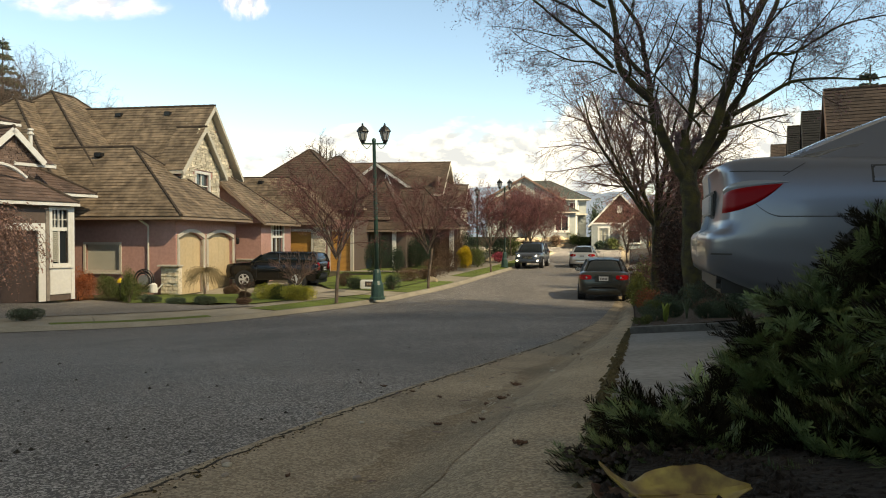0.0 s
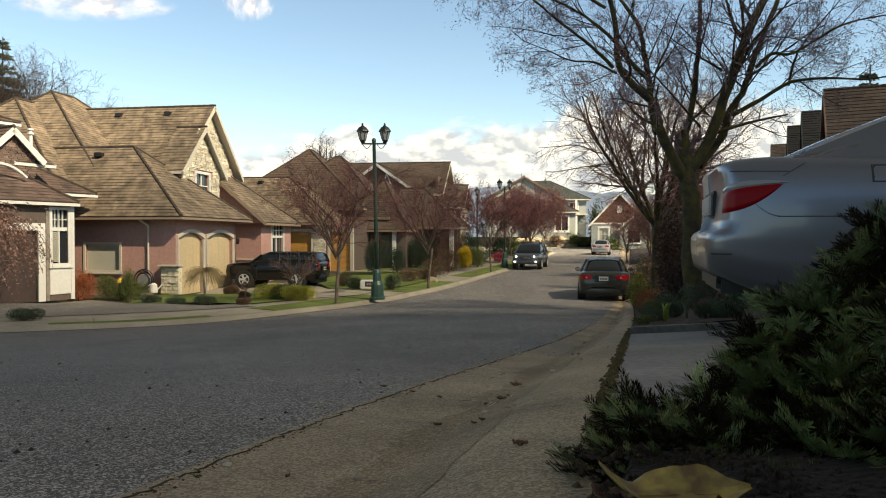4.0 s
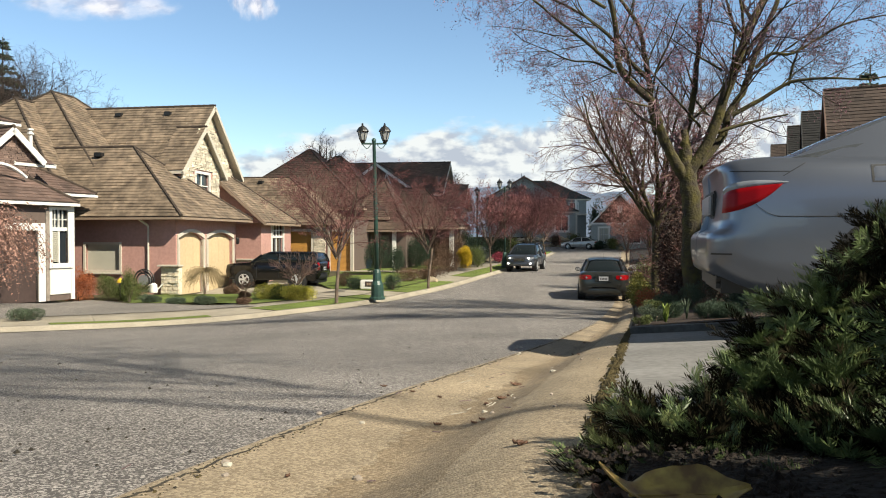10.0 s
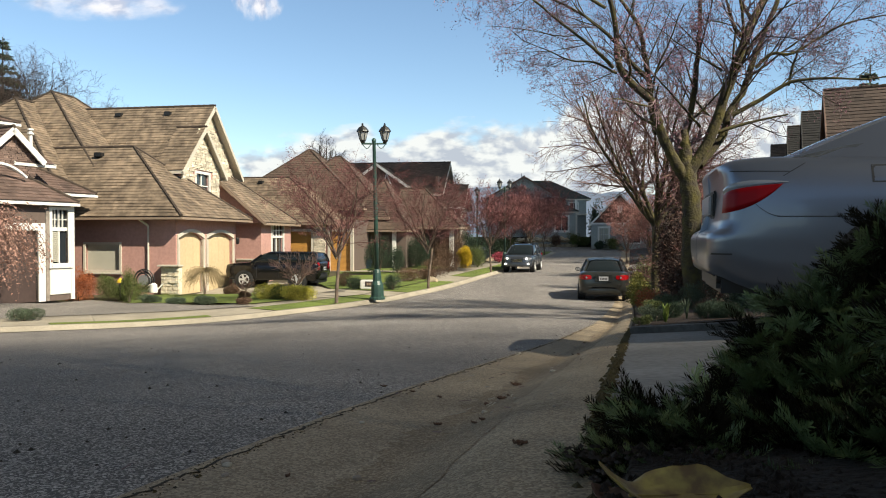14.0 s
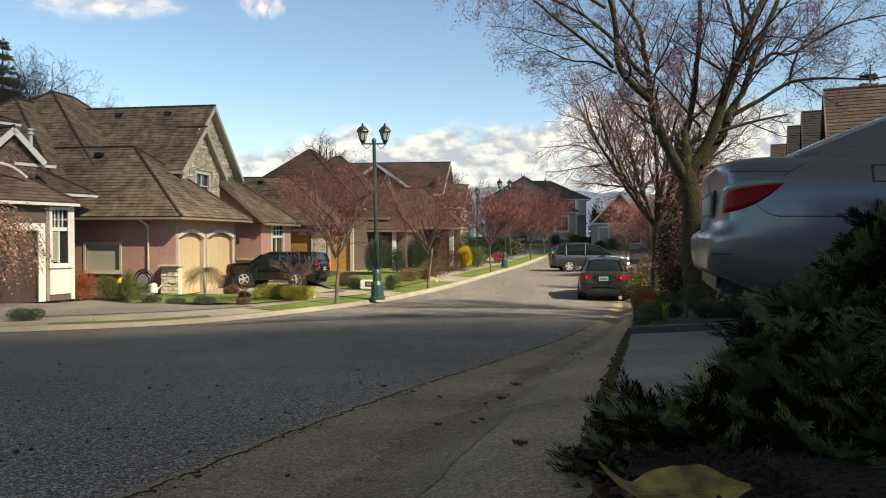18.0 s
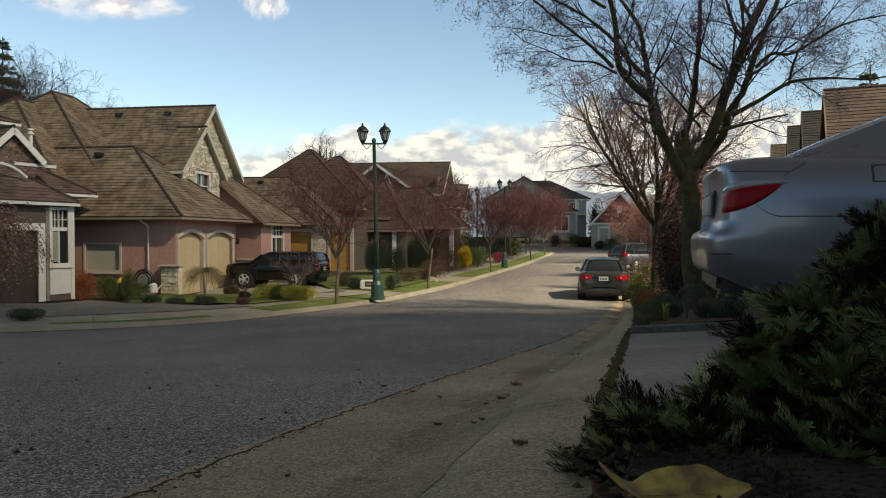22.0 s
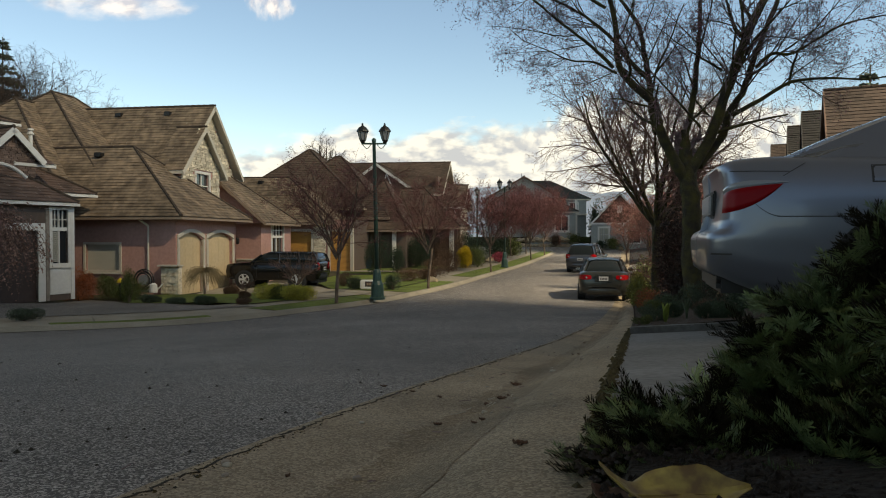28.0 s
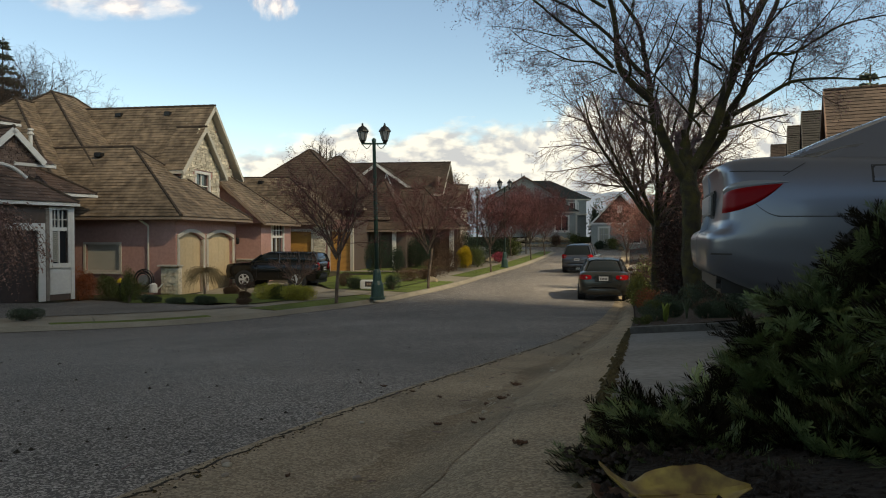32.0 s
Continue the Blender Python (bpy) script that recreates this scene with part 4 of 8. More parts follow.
# ---- street lamps ----
def street_lamp():
    L = thing("street_lamp", 0, 0, 0, 0, "green painted twin-lantern street lamp on the grass verge", "street lamp", "street lamps")
    part("base", lathe([(0.26, 0), (0.26, 0.06), (0.22, 0.1), (0.2, 0.5), (0.15, 0.62), (0.13, 0.9), (0.1, 1.0), (0.085, 1.02)], 12), GREEN_METAL, L)
    part("pole", lathe([(0.075, 1.0), (0.07, 3.0), (0.055, 5.25), (0.075, 5.28), (0.075, 5.36), (0.03, 5.4)], 12), GREEN_METAL, L, smooth=True)
    arm = bmesh.new()
    tube(arm, (-0.42, 0, 5.22), (0.42, 0, 5.22), 0.03, 0.03)
    part("arm", arm, GREEN_METAL, L)
    for s in (-1, 1):
        sc = bmesh.new()
        last = None
        for k in range(7):
            a = math.pi * k / 6
            p = (s * (0.1 + 0.28 * k / 6), 0, 5.2 - 0.14 * math.sin(a))
            if last:
                tube(sc, last, p, 0.013, 0.013, 6)
            last = p
        part("scroll", sc, GREEN_METAL, L)
        lan = part("lantern", lathe([(0.03, 0.0), (0.06, 0.03), (0.09, 0.08), (0.10, 0.12)], 8, at=(s * 0.37, 0, 5.22)), BLACK_METAL, L, "black lantern with frosted panes")
        part("lantern_glass", lathe([(0.095, 0.12), (0.165, 0.40)], 6, at=(s * 0.37, 0, 5.22)), FROST, lan)
        cage = bmesh.new()
        for k in range(6):
            a = 2 * math.pi * k / 6
            tube(cage, (s * 0.37 + 0.1 * math.cos(a), 0.1 * math.sin(a), 5.34), (s * 0.37 + 0.172 * math.cos(a), 0.172 * math.sin(a), 5.63), 0.012, 0.012, 5)
        part("cage", cage, BLACK_METAL, lan)
        part("cap", lathe([(0.21, 0.40), (0.2, 0.44), (0.13, 0.54), (0.06, 0.58), (0.03, 0.62), (0.035, 0.66), (0.0, 0.7)], 8, at=(s * 0.37, 0, 5.22)), BLACK_METAL, lan)
    return L


lamp = street_lamp()
lamp.matrix_world = pose(-2.2, 23.8, 0.19, 0, -1.2, 8)
for x, y, z, r in ((4.12, 47.4, 0.25, 20), (2.8, 58.0, 0.4, 80)):
    copy_thing(lamp, pose(x, y, z, 0, 0, r))


# ---- trees and shrubs ----
class Grower:
    """Grows a branching skeleton into tube meshes: thick wood, thin twigs, and tip places for buds."""

    def __init__(self, seed, spec):
        self.r = random.Random(seed)
        self.spec = spec
        self.wood, self.twig = ([], []), ([], [])
        self.tips = []

    def ring(self, store, p, d, rad, n, hint=None):
        verts = store[0]
        side = d.cross(hint).normalized() if hint else d.orthogonal().normalized()
        up = d.cross(side)
        k = len(verts)
        for i in range(n):
            a = 2 * math.pi * i / n
            verts.append(p + (side * math.cos(a) + up * math.sin(a)) * rad)
        return k

    def branch(self, p, d, rad, length, level, aim=None):
        s, r = self.spec, self.r
        thin = level >= s["twig_level"]
        store = self.twig if thin else self.wood
        n = 3 if thin else (5 if level > 1 else 9)
        seg = max(2, int(length / s["seg"][min(level, len(s["seg"]) - 1)]))
        step = length / seg
        end = rad * s["taper"]
        prev = self.ring(store, p, d, rad, n)
        pts = [(p.copy(), d.copy(), rad)]
        for i in range(seg):
            wob = s["wander"][min(level, len(s["wander"]) - 1)]
            d = (d + Vector((r.gauss(0, wob), r.gauss(0, wob), r.gauss(0, wob) + s["lift"][min(level, len(s["lift"]) - 1)]))).normalized()
            if aim is not None:
                d = (d * (1 - 1.6 / seg) + aim * (1.6 / seg)).normalized()
            p = p + d * step
            q = rad + (end - rad) * (i + 1) / seg
            nxt = self.ring(store, p, d, q, n)
            for k in range(n):
                store[1].append((prev + k, prev + (k + 1) % n, nxt + (k + 1) % n, nxt + k))
            prev = nxt
            pts.append((p.copy(), d.copy(), q))
        if level + 1 >= s["levels"]:
            self.tips.extend((q, e) for q, e, _ in pts[1:])
            return
        kids = s["kids"][min(level, len(s["kids"]) - 1)]
        first = s["bare"][min(level, len(s["bare"]) - 1)]
        for i in range(kids):
            t = first + (1 - first) * (i + r.random()) / kids
            f = t * (len(pts) - 1)
            a = pts[min(int(f), len(pts) - 1)]
            b = pts[min(int(f) + 1, len(pts) - 1)]
            o = a[0].lerp(b[0], f - int(f))
            az = r.uniform(0, 2 * math.pi)
            sp = radians(r.uniform(*s["spread"][min(level, len(s["spread"]) - 1)]))
            side = a[1].orthogonal().normalized()
            side = Matrix.Rotation(az, 3, a[1]) @ side
            e = (a[1] * math.cos(sp) + side * math.sin(sp)).normalized()
            ln = length * r.uniform(*s["shrink"]) * (1.1 - 0.45 * t)
            self.branch(o, e, max(a[2] * r.uniform(0.5, 0.72), s["min_r"]), ln, level + 1)

    def limb(self, bends, r0, r1, kids, reach, back=0.0, first=0.25):
        """A thick limb through its bends (x, z), leaning back by the given depth at its end; it bears side branches."""
        r = self.r
        line = smooth_line(bends, 5)
        total = len(line) - 1
        pts, prev = [], None
        for i, (x, z) in enumerate(line):
            t = i / total
            p = Vector((x + r.gauss(0, 0.006), back * t, z))
            a, b = line[max(i - 1, 0)], line[min(i + 1, total)]
            d = Vector((b[0] - a[0], back / total * 2, b[1] - a[1])).normalized()
            q = r0 + (r1 - r0) * t
            ring = self.ring(self.wood, p, d, q * r.uniform(0.93, 1.07), 9, Vector((0, 1, 0)))
            if prev is not None:
                for k in range(9):
                    self.wood[1].append((prev + k, prev + (k + 1) % 9, ring + (k + 1) % 9, ring + k))
            prev = ring
            pts.append((p, d, q))
        s = self.spec
        for i in range(kids):
            t = first + (1 - first) * (i + r.random()) / kids
            p, d, q = pts[min(int(t * total), total)]
            side = Matrix.Rotation(r.uniform(0, 6.283), 3, d) @ d.orthogonal().normalized()
            sp = radians(r.uniform(30, 65))
            e = (d * math.cos(sp) + side * math.sin(sp) + Vector((0, 0, 0.12))).normalized()
            self.branch(p, e, max(q * r.uniform(0.28, 0.5), s["min_r"] * 2.5), reach * r.uniform(0.6, 1.25) * (1.1 - 0.25 * t), 2)
        self.branch(pts[-1][0], pts[-1][1], r1, reach * 1.2, 2)

    def finish(self, name, label, category, x, y, z, bark, twig_mat, bud_mat=None, bud=0.03, per_tip=2, group="", scale=1.0, rz=0.0, spread=0.05):
        t = thing(name, x, y, z, rz, label, category, group)
        t.scale = (scale, scale, scale)
        put("trunk", mesh_of("trunk", *self.wood), bark, t, smooth=True)
        if self.twig[0]:
            put("crown", mesh_of("crown", *self.twig), twig_mat, t)["kind"] = "stuff"
        if bud_mat:
            v, f, r = [], [], self.r
            for p, d in self.tips:
                for _ in range(per_tip):
                    o = p + Vector((r.gauss(0, spread), r.gauss(0, spread), r.gauss(0, spread)))
                    a = Vector((r.gauss(0, 1), r.gauss(0, 1), r.gauss(0, 1))).normalized()
                    b = a.orthogonal().normalized()
                    s = bud * r.uniform(0.6, 1.5)
                    k = len(v)
                    v.extend([o - b * s * 0.4, o + a * s, o + b * s * 0.4, o - a * s * 0.6 + a.cross(b) * s * 0.3])
                    f.append((k, k + 1, k + 2, k + 3))
            put("bud_cover", mesh_of("bud_cover", v, f), bud_mat, t)["kind"] = "stuff"
        return t


def big_street_tree():
    spec = dict(levels=6, twig_level=3, seg=[0.3, 0.25, 0.2, 0.14, 0.1, 0.08], taper=0.35, wander=[0.05, 0.08, 0.10, 0.12, 0.15, 0.2], lift=[0.02, 0.0, 0.03, 0.035, 0.03, 0.0],
                kids=[8, 8, 6, 5, 3], bare=[0.25, 0.2, 0.12, 0.1, 0.1], spread=[(25, 55), (25, 55), (25, 60), (30, 65), (30, 70)], shrink=(0.42, 0.66), min_r=0.0026)
    g = Grower(11, spec)
    # trunk, leaning a little, swelling at its foot and at the fork
    g.limb([(-0.02, -0.15), (-0.07, 0.14), (-0.13, 1.05), (-0.11, 1.72), (-0.17, 2.2), (-0.22, 2.55)], 0.165, 0.15, 0, 0.5)
    # left limb and what it bears
    g.limb([(-0.2, 2.3), (-0.36, 2.5), (-0.54, 2.79), (-0.73, 3.17), (-0.83, 3.53), (-1.14, 3.79), (-1.45, 4.15), (-1.52, 4.77), (-1.7, 5.43)], 0.105, 0.035, 9, 1.5, -0.5, 0.3)
    g.limb([(-0.70, 3.1), (-0.79, 3.63), (-0.79, 4.01), (-0.84, 4.48), (-0.91, 5.0), (-1.15, 5.43)], 0.07, 0.03, 7, 1.3, 0.5, 0.25)
    g.limb([(-0.81, 3.95), (-1.12, 4.29), (-1.37, 4.65), (-1.89, 5.13), (-2.41, 5.43)], 0.045, 0.018, 8, 1.4, 0.3, 0.2)
    g.limb([(-1.46, 4.2), (-1.8, 4.5), (-2.3, 4.85), (-2.9, 5.3), (-3.6, 5.55)], 0.032, 0.012, 9, 1.3, -0.3, 0.15)
    g.limb([(-1.40, 4.1), (-1.75, 4.3), (-2.15, 4.35), (-2.55, 4.55)], 0.022, 0.009, 7, 1.0, 0.2, 0.1)
    # upright limbs
    g.limb([(-0.26, 2.45), (-0.28, 2.7), (-0.16, 3.15), (-0.03, 3.63), (0.08, 4.29), (0.14, 4.81), (0.19, 5.52)], 0.07, 0.035, 6, 1.3, 0.5, 0.35)
    g.limb([(-0.2, 2.3), (-0.1, 2.56), (0.06, 2.81), (0.24, 3.25), (0.37, 3.72), (0.57, 4.29), (0.72, 4.77), (1.06, 5.43)], 0.108, 0.06, 8, 1.5, -0.3, 0.35)
    g.limb([(0.0, 2.55), (0.18, 2.75), (0.46, 3.08), (0.58, 3.44), (0.88, 3.91), (1.07, 4.43), (1.3, 4.95), (1.54, 5.47)], 0.075, 0.04, 8, 1.5, 0.5, 0.35)
    # side limbs to the right
    g.limb([(0.56, 3.4), (0.98, 3.63), (1.34, 3.86), (1.55, 3.93), (2.0, 3.95), (2.6, 3.91)], 0.042, 0.014, 8, 1.0, -0.4, 0.3)
    g.limb([(0.95, 4.2), (1.21, 4.42), (1.54, 4.42), (2.3, 4.86), (2.9, 5.0)], 0.035, 0.012, 9, 1.1, -0.2, 0.2)
    g.limb([(1.5, 3.9), (1.62, 4.3), (1.9, 4.75), (2.4, 5.3)], 0.024, 0.01, 7, 1.0, 0.2, 0.2)
    # crossing limbs in the crown's middle
    g.limb([(0.03, 3.2), (-0.18, 3.49), (-0.55, 3.96), (-0.76, 4.22)], 0.025, 0.01, 5, 0.7, 0.3, 0.4)
    g.limb([(0.37, 4.15), (0.07, 4.27), (-0.36, 4.46)], 0.025, 0.01, 5, 0.8, -0.3, 0.4)
    g.limb([(0.7, 4.72), (0.54, 4.86), (0.38, 5.24)], 0.04, 0.02, 4, 0.9, -0.2, 0.4)
    # the long limb over the road, above the picture
    g.limb([(-1.6, 5.2), (-2.4, 5.55), (-3.3, 5.62), (-4.0, 5.6), (-4.55, 5.5)], 0.03, 0.008, 9, 0.75, -0.6, 0.15)
    return g.finish("tree", "large bare street tree with mossy bark and rose buds", "tree", 4.32, 12.0, 0.95, BARK, TWIG, BUD, 0.022, 1)


def vase_tree(seed, levels=5, height=6.0, trunk=1.6, rad=0.09, limbs=6, open_=0.5, kids=(6, 7, 6, 4), min_r=0.006):
    spec = dict(levels=levels, twig_level=2, seg=[0.35, 0.3, 0.2, 0.15, 0.1], taper=0.3, wander=[0.04, 0.08, 0.11, 0.15, 0.18], lift=[0.02, 0.05, 0.02, 0.0, 0.0],
                kids=list(kids), bare=[0.2, 0.15, 0.12, 0.1], spread=[(20, 50), (25, 55), (25, 60), (30, 65)], shrink=(0.4, 0.62), min_r=min_r)
    g = Grower(seed, spec)
    g.spec = dict(spec, levels=1)
    g.spec["taper"] = 0.75
    g.branch(Vector((0, 0, 0)), Vector((0.01, 0, 1)), rad, trunk, 0)
    g.tips.clear()
    g.spec = spec
    for k in range(limbs):
        a = 2 * math.pi * (k + g.r.random() * 0.5) / limbs
        o = open_ * g.r.uniform(0.5, 1.2)
        g.branch(Vector((0, 0, trunk * g.r.uniform(0.8, 1.0))), Vector((math.cos(a) * o, math.sin(a) * o, 1)).normalized(), rad * 0.5, (height - trunk) * g.r.uniform(0.75, 1.0), 1)
    return g


def twiggy_shrub(seed, h=1.0, n=14, kids=(5, 5, 3), levels=4):
    spec = dict(levels=levels, twig_level=1, seg=[0.2, 0.15, 0.1], taper=0.3, wander=[0.08, 0.15, 0.25], lift=[0.03, 0.02, 0], kids=list(kids), bare=[0.2, 0.15], spread=[(20, 50), (25, 60)], shrink=(0.35, 0.6), min_r=0.004)
    g = Grower(seed, spec)
    for k in range(n):
        a = g.r.uniform(0, 6.28)
        o = g.r.uniform(0.1, 0.8)
        g.branch(Vector((0.1 * math.cos(a), 0.1 * math.sin(a), 0)), Vector((math.cos(a) * o, math.sin(a) * o, 1)).normalized(), 0.018, h * g.r.uniform(0.6, 1), 1)
    g.wood = ([Vector((0, 0, 0)), Vector((0.03, 0, 0)), Vector((0, 0.03, 0.1))], [(0, 1, 2)])
    return g


def leaf_cloud(seed, rx, ry, rz, count, leaf, mat, lobes=7, squash=0.5):
    """Many small leaves gathered in uneven lobes: the crown of a shrub."""
    r = random.Random(seed)
    cent = []
    for _ in range(lobes):
        a, e = r.uniform(0, 6.28), r.uniform(0, 1)
        cent.append((Vector((rx * 0.6 * math.cos(a) * r.uniform(0.3, 1), ry * 0.6 * math.sin(a) * r.uniform(0.3, 1), rz * (0.5 + 0.45 * e * r.random()))), r.uniform(0.4, 0.62)))
    v, f = [], []
    for _ in range(count):
        c, k = r.choice(cent)
        d = Vector((r.gauss(0, 1), r.gauss(0, 1), r.gauss(0, 1))).normalized() * (r.uniform(0.55, 1.08))
        o = c + Vector((d.x * rx * k, d.y * ry * k, d.z * rz * k))
        if o.z < 0.01:
            continue
        a = (d + Vector((r.gauss(0, 0.6), r.gauss(0, 0.6), r.gauss(0, 0.6) + 0.3))).normalized()
        b = a.orthogonal().normalized()
        b = Matrix.Rotation(r.uniform(0, 6.28), 3, a) @ b
        s = leaf * r.uniform(0.6, 1.4)
        i = len(v)
        v.extend([o, o + a * s * 0.5 + b * s * squash * 0.5, o + a * s, o + a * s * 0.5 - b * s * squash * 0.5])
        f.append((i, i + 1, i + 2, i + 3))
    return mesh_of("foliage", v, f)


def leaf_mat(name, c, second=None):
    m = material(name, c, 0.7, vary=0.4, second=second, scale=6, bump=0, per=0.4)
    return m


L_GREEN = leaf_mat("green_foliage", (0.11, 0.135, 0.03))
L_DARK = leaf_mat("dark_conifer_foliage", (0.025, 0.05, 0.022))
L_YELLOW = leaf_mat("yellow_green_foliage", (0.55, 0.5, 0.08))
L_FORSYTHIA = leaf_mat("yellow_blossom", (0.62, 0.42, 0.01))
L_RUST = leaf_mat("rust_foliage", (0.34, 0.095, 0.03))
L_OLIVE = leaf_mat("olive_moss_foliage", (0.19, 0.18, 0.03))
L_BLUE = leaf_mat("grey_green_foliage", (0.065, 0.09, 0.05))
L_BROWN = leaf_mat("brown_foliage", (0.15, 0.085, 0.05))
L_HEDGE = leaf_mat("dry_hedge_leaves", (0.05, 0.018, 0.009), second=(0.018, 0.011, 0.008))
L_PINK = leaf_mat("magenta_blossom", (0.40, 0.06, 0.10))


def shrub(x, y, z, rx, rz, mat, label, seed, count=700, leaf=0.07, ry=None, lobes=7, category="shrub", squash=0.5):
    t = thing("shrub", x, y, z, 0, label, category)
    put("foliage", leaf_cloud(seed, rx, ry or rx, rz, int(count * 2.3), leaf, mat, lobes, squash), mat, t)["kind"] = "stuff"
    st = bmesh.new()
    for k in range(5):
        a = k * 1.26 + seed
        tube(st, (0, 0, -0.02), (rx * 0.5 * math.cos(a), rx * 0.5 * math.sin(a), rz * 0.6), 0.02, 0.008, 5)
    part("stem", st, BARK_RED, t)
    return t


big_street_tree()
g = vase_tree(21, height=6.4, trunk=2.1, rad=0.115, limbs=12, open_=0.85, kids=(10, 10, 8, 5), min_r=0.005)
g.finish("tree", "bare street tree with mossy trunk and red twigs", "tree", 5.45, 18.2, 0.5, BARK, TWIG_TAN, BUD, 0.022, 1)
for s, x, y, z, sc in ((22, 10.2, 28.0, 0.4, 0.85), (23, 13.4, 38.0, 0.5, 0.9), (24, 18.0, 54.0, 0.6, 0.8), (25, 13.9, 53.5, 0.3, 0.85), (26, 16.6, 55.5, 0.4, 0.9), (27, 11.0, 37.5, 0.4, 0.75), (28, 18.7, 52.0, 0.5, 1.1), (29, 12.6, 36.0, 0.4, 0.85)):
    g = vase_tree(s, height=5.6, trunk=1.1, rad=0.08, limbs=9, open_=0.6, kids=(8, 7, 6, 4))
    g.finish("tree", "bare ornamental tree with dense red-brown twigs", "tree", x, y, z, BARK_RED, TWIG_TAN, BUD_PINK, 0.05, 2, scale=sc)
VERGE_TREES = [(31, -3.3, 21.9, 0.24, 4.6), (32, -0.6, 28.6, 0.2, 4.7), (33, 2.8, 41.4, 0.22, 5.2), (34, 7.2, 58.0, 0.42, 5.7), (35, 9.6, 67.0, 0.55, 6.0), (36, 6.0, 62.5, 0.6, 6.0), (37, 8.2, 70.0, 0.6, 6.2)]
for s, x, y, z, hgt in VERGE_TREES:
    g = vase_tree(s, height=hgt, trunk=1.65, rad=0.058, limbs=10, open_=0.85, kids=(9, 8, 7, 4), min_r=0.005 if y < 35 else 0.008)
    g.finish("tree", "young purple-red street tree in bud on the verge", "tree", x, y, z, BARK_RED, TWIG_RED, BUD_RED, 0.018 if y < 35 else 0.045, 3 if y < 35 else 2, group="verge trees")


# ---- cars ----
PAINT_SILVER = plain("silver_car_paint", (0.15, 0.166, 0.203), 0.32, 0.7, coat=0.5)
PAINT_GREY = plain("grey_green_car_paint", (0.026, 0.028, 0.026), 0.32, 0.4, coat=0.6)
PAINT_SUV = plain("slate_car_paint", (0.085, 0.095, 0.115), 0.36, 0.8, coat=0.8)
PAINT_BLACK = plain("black_car_paint", (0.004, 0.004, 0.005), 0.2, 0.0, coat=0.35, spec=0.35)
PAINT_PALE = plain("pale_silver_car_paint", (0.5, 0.5, 0.5), 0.32, 0.6, coat=1.0)
CAR_GLASS = plain("car_glass", (0.008, 0.012, 0.014), 0.05, spec=0.5)
REAR_GLASS = plain("rear_window_glass", (0.06, 0.065, 0.07), 0.18, spec=0.9, coat=1.0)
RUBBER = plain("tyre_rubber", (0.012, 0.012, 0.012), 0.85)
RIM = plain("alloy_rim", (0.62, 0.62, 0.62), 0.38, 0.6)
PLASTIC = plain("black_plastic", (0.015, 0.015, 0.016), 0.6)
TAIL = plain("red_tail_lens", (0.32, 0.004, 0.008), 0.16, coat=0.3)
TAIL_BRIGHT = plain("clear_red_tail_lens", (0.2, 0.002, 0.005), 0.35, coat=0.0, spec=0.12)
TAIL_ON = plain("lit_tail_lens", (0.25, 0.004, 0.006), 0.15, emit=(1, 0.03, 0.025), power=0.18)
CLEAR = plain("clear_lens", (0.2, 0.215, 0.24), 0.15, coat=0.6)
HEAD_ON = plain("lit_headlamp", (0.9, 0.9, 0.9), 0.15, emit=(1, 0.97, 0.9), power=2.2)
CHROME = plain("chrome", (0.75, 0.75, 0.76), 0.12, 1.0)
PLATE = plain("number_plate", (0.34, 0.34, 0.36), 0.4)


def body_ring(x, low, belt, w, tumble=0.06):
    """A car body's cross-section at x: sill, bulging side, shoulder and deck."""
    m = low + (belt - low) * 0.5
    half = [(w * 0.90, low), (w * 0.97, low + 0.09), (w, m), (w * 0.985, belt - 0.13), (w - tumble, belt - 0.03), (w - tumble - 0.12, belt), (w * 0.4, belt + 0.015)]
    return [(x, y, z) for y, z in half] + [(x, -y, z) for y, z in reversed(half)]


def cabin_ring(x, belt, top, wb, wt):
    half = [(wb, belt - 0.05), (wb * 0.6 + wt * 0.4, belt + (top - belt) * 0.45), (wt + 0.02, top - 0.07), (wt - 0.12, top - 0.005), (wt * 0.4, top + 0.012)]
    return [(x, y, z) for y, z in half] + [(x, -y, z) for y, z in reversed(half)]


def ease(rows, x):
    xs = [r[0] for r in rows]
    return [float(np.interp(x, xs, [r[k] for r in rows])) for k in range(1, len(rows[0]))]


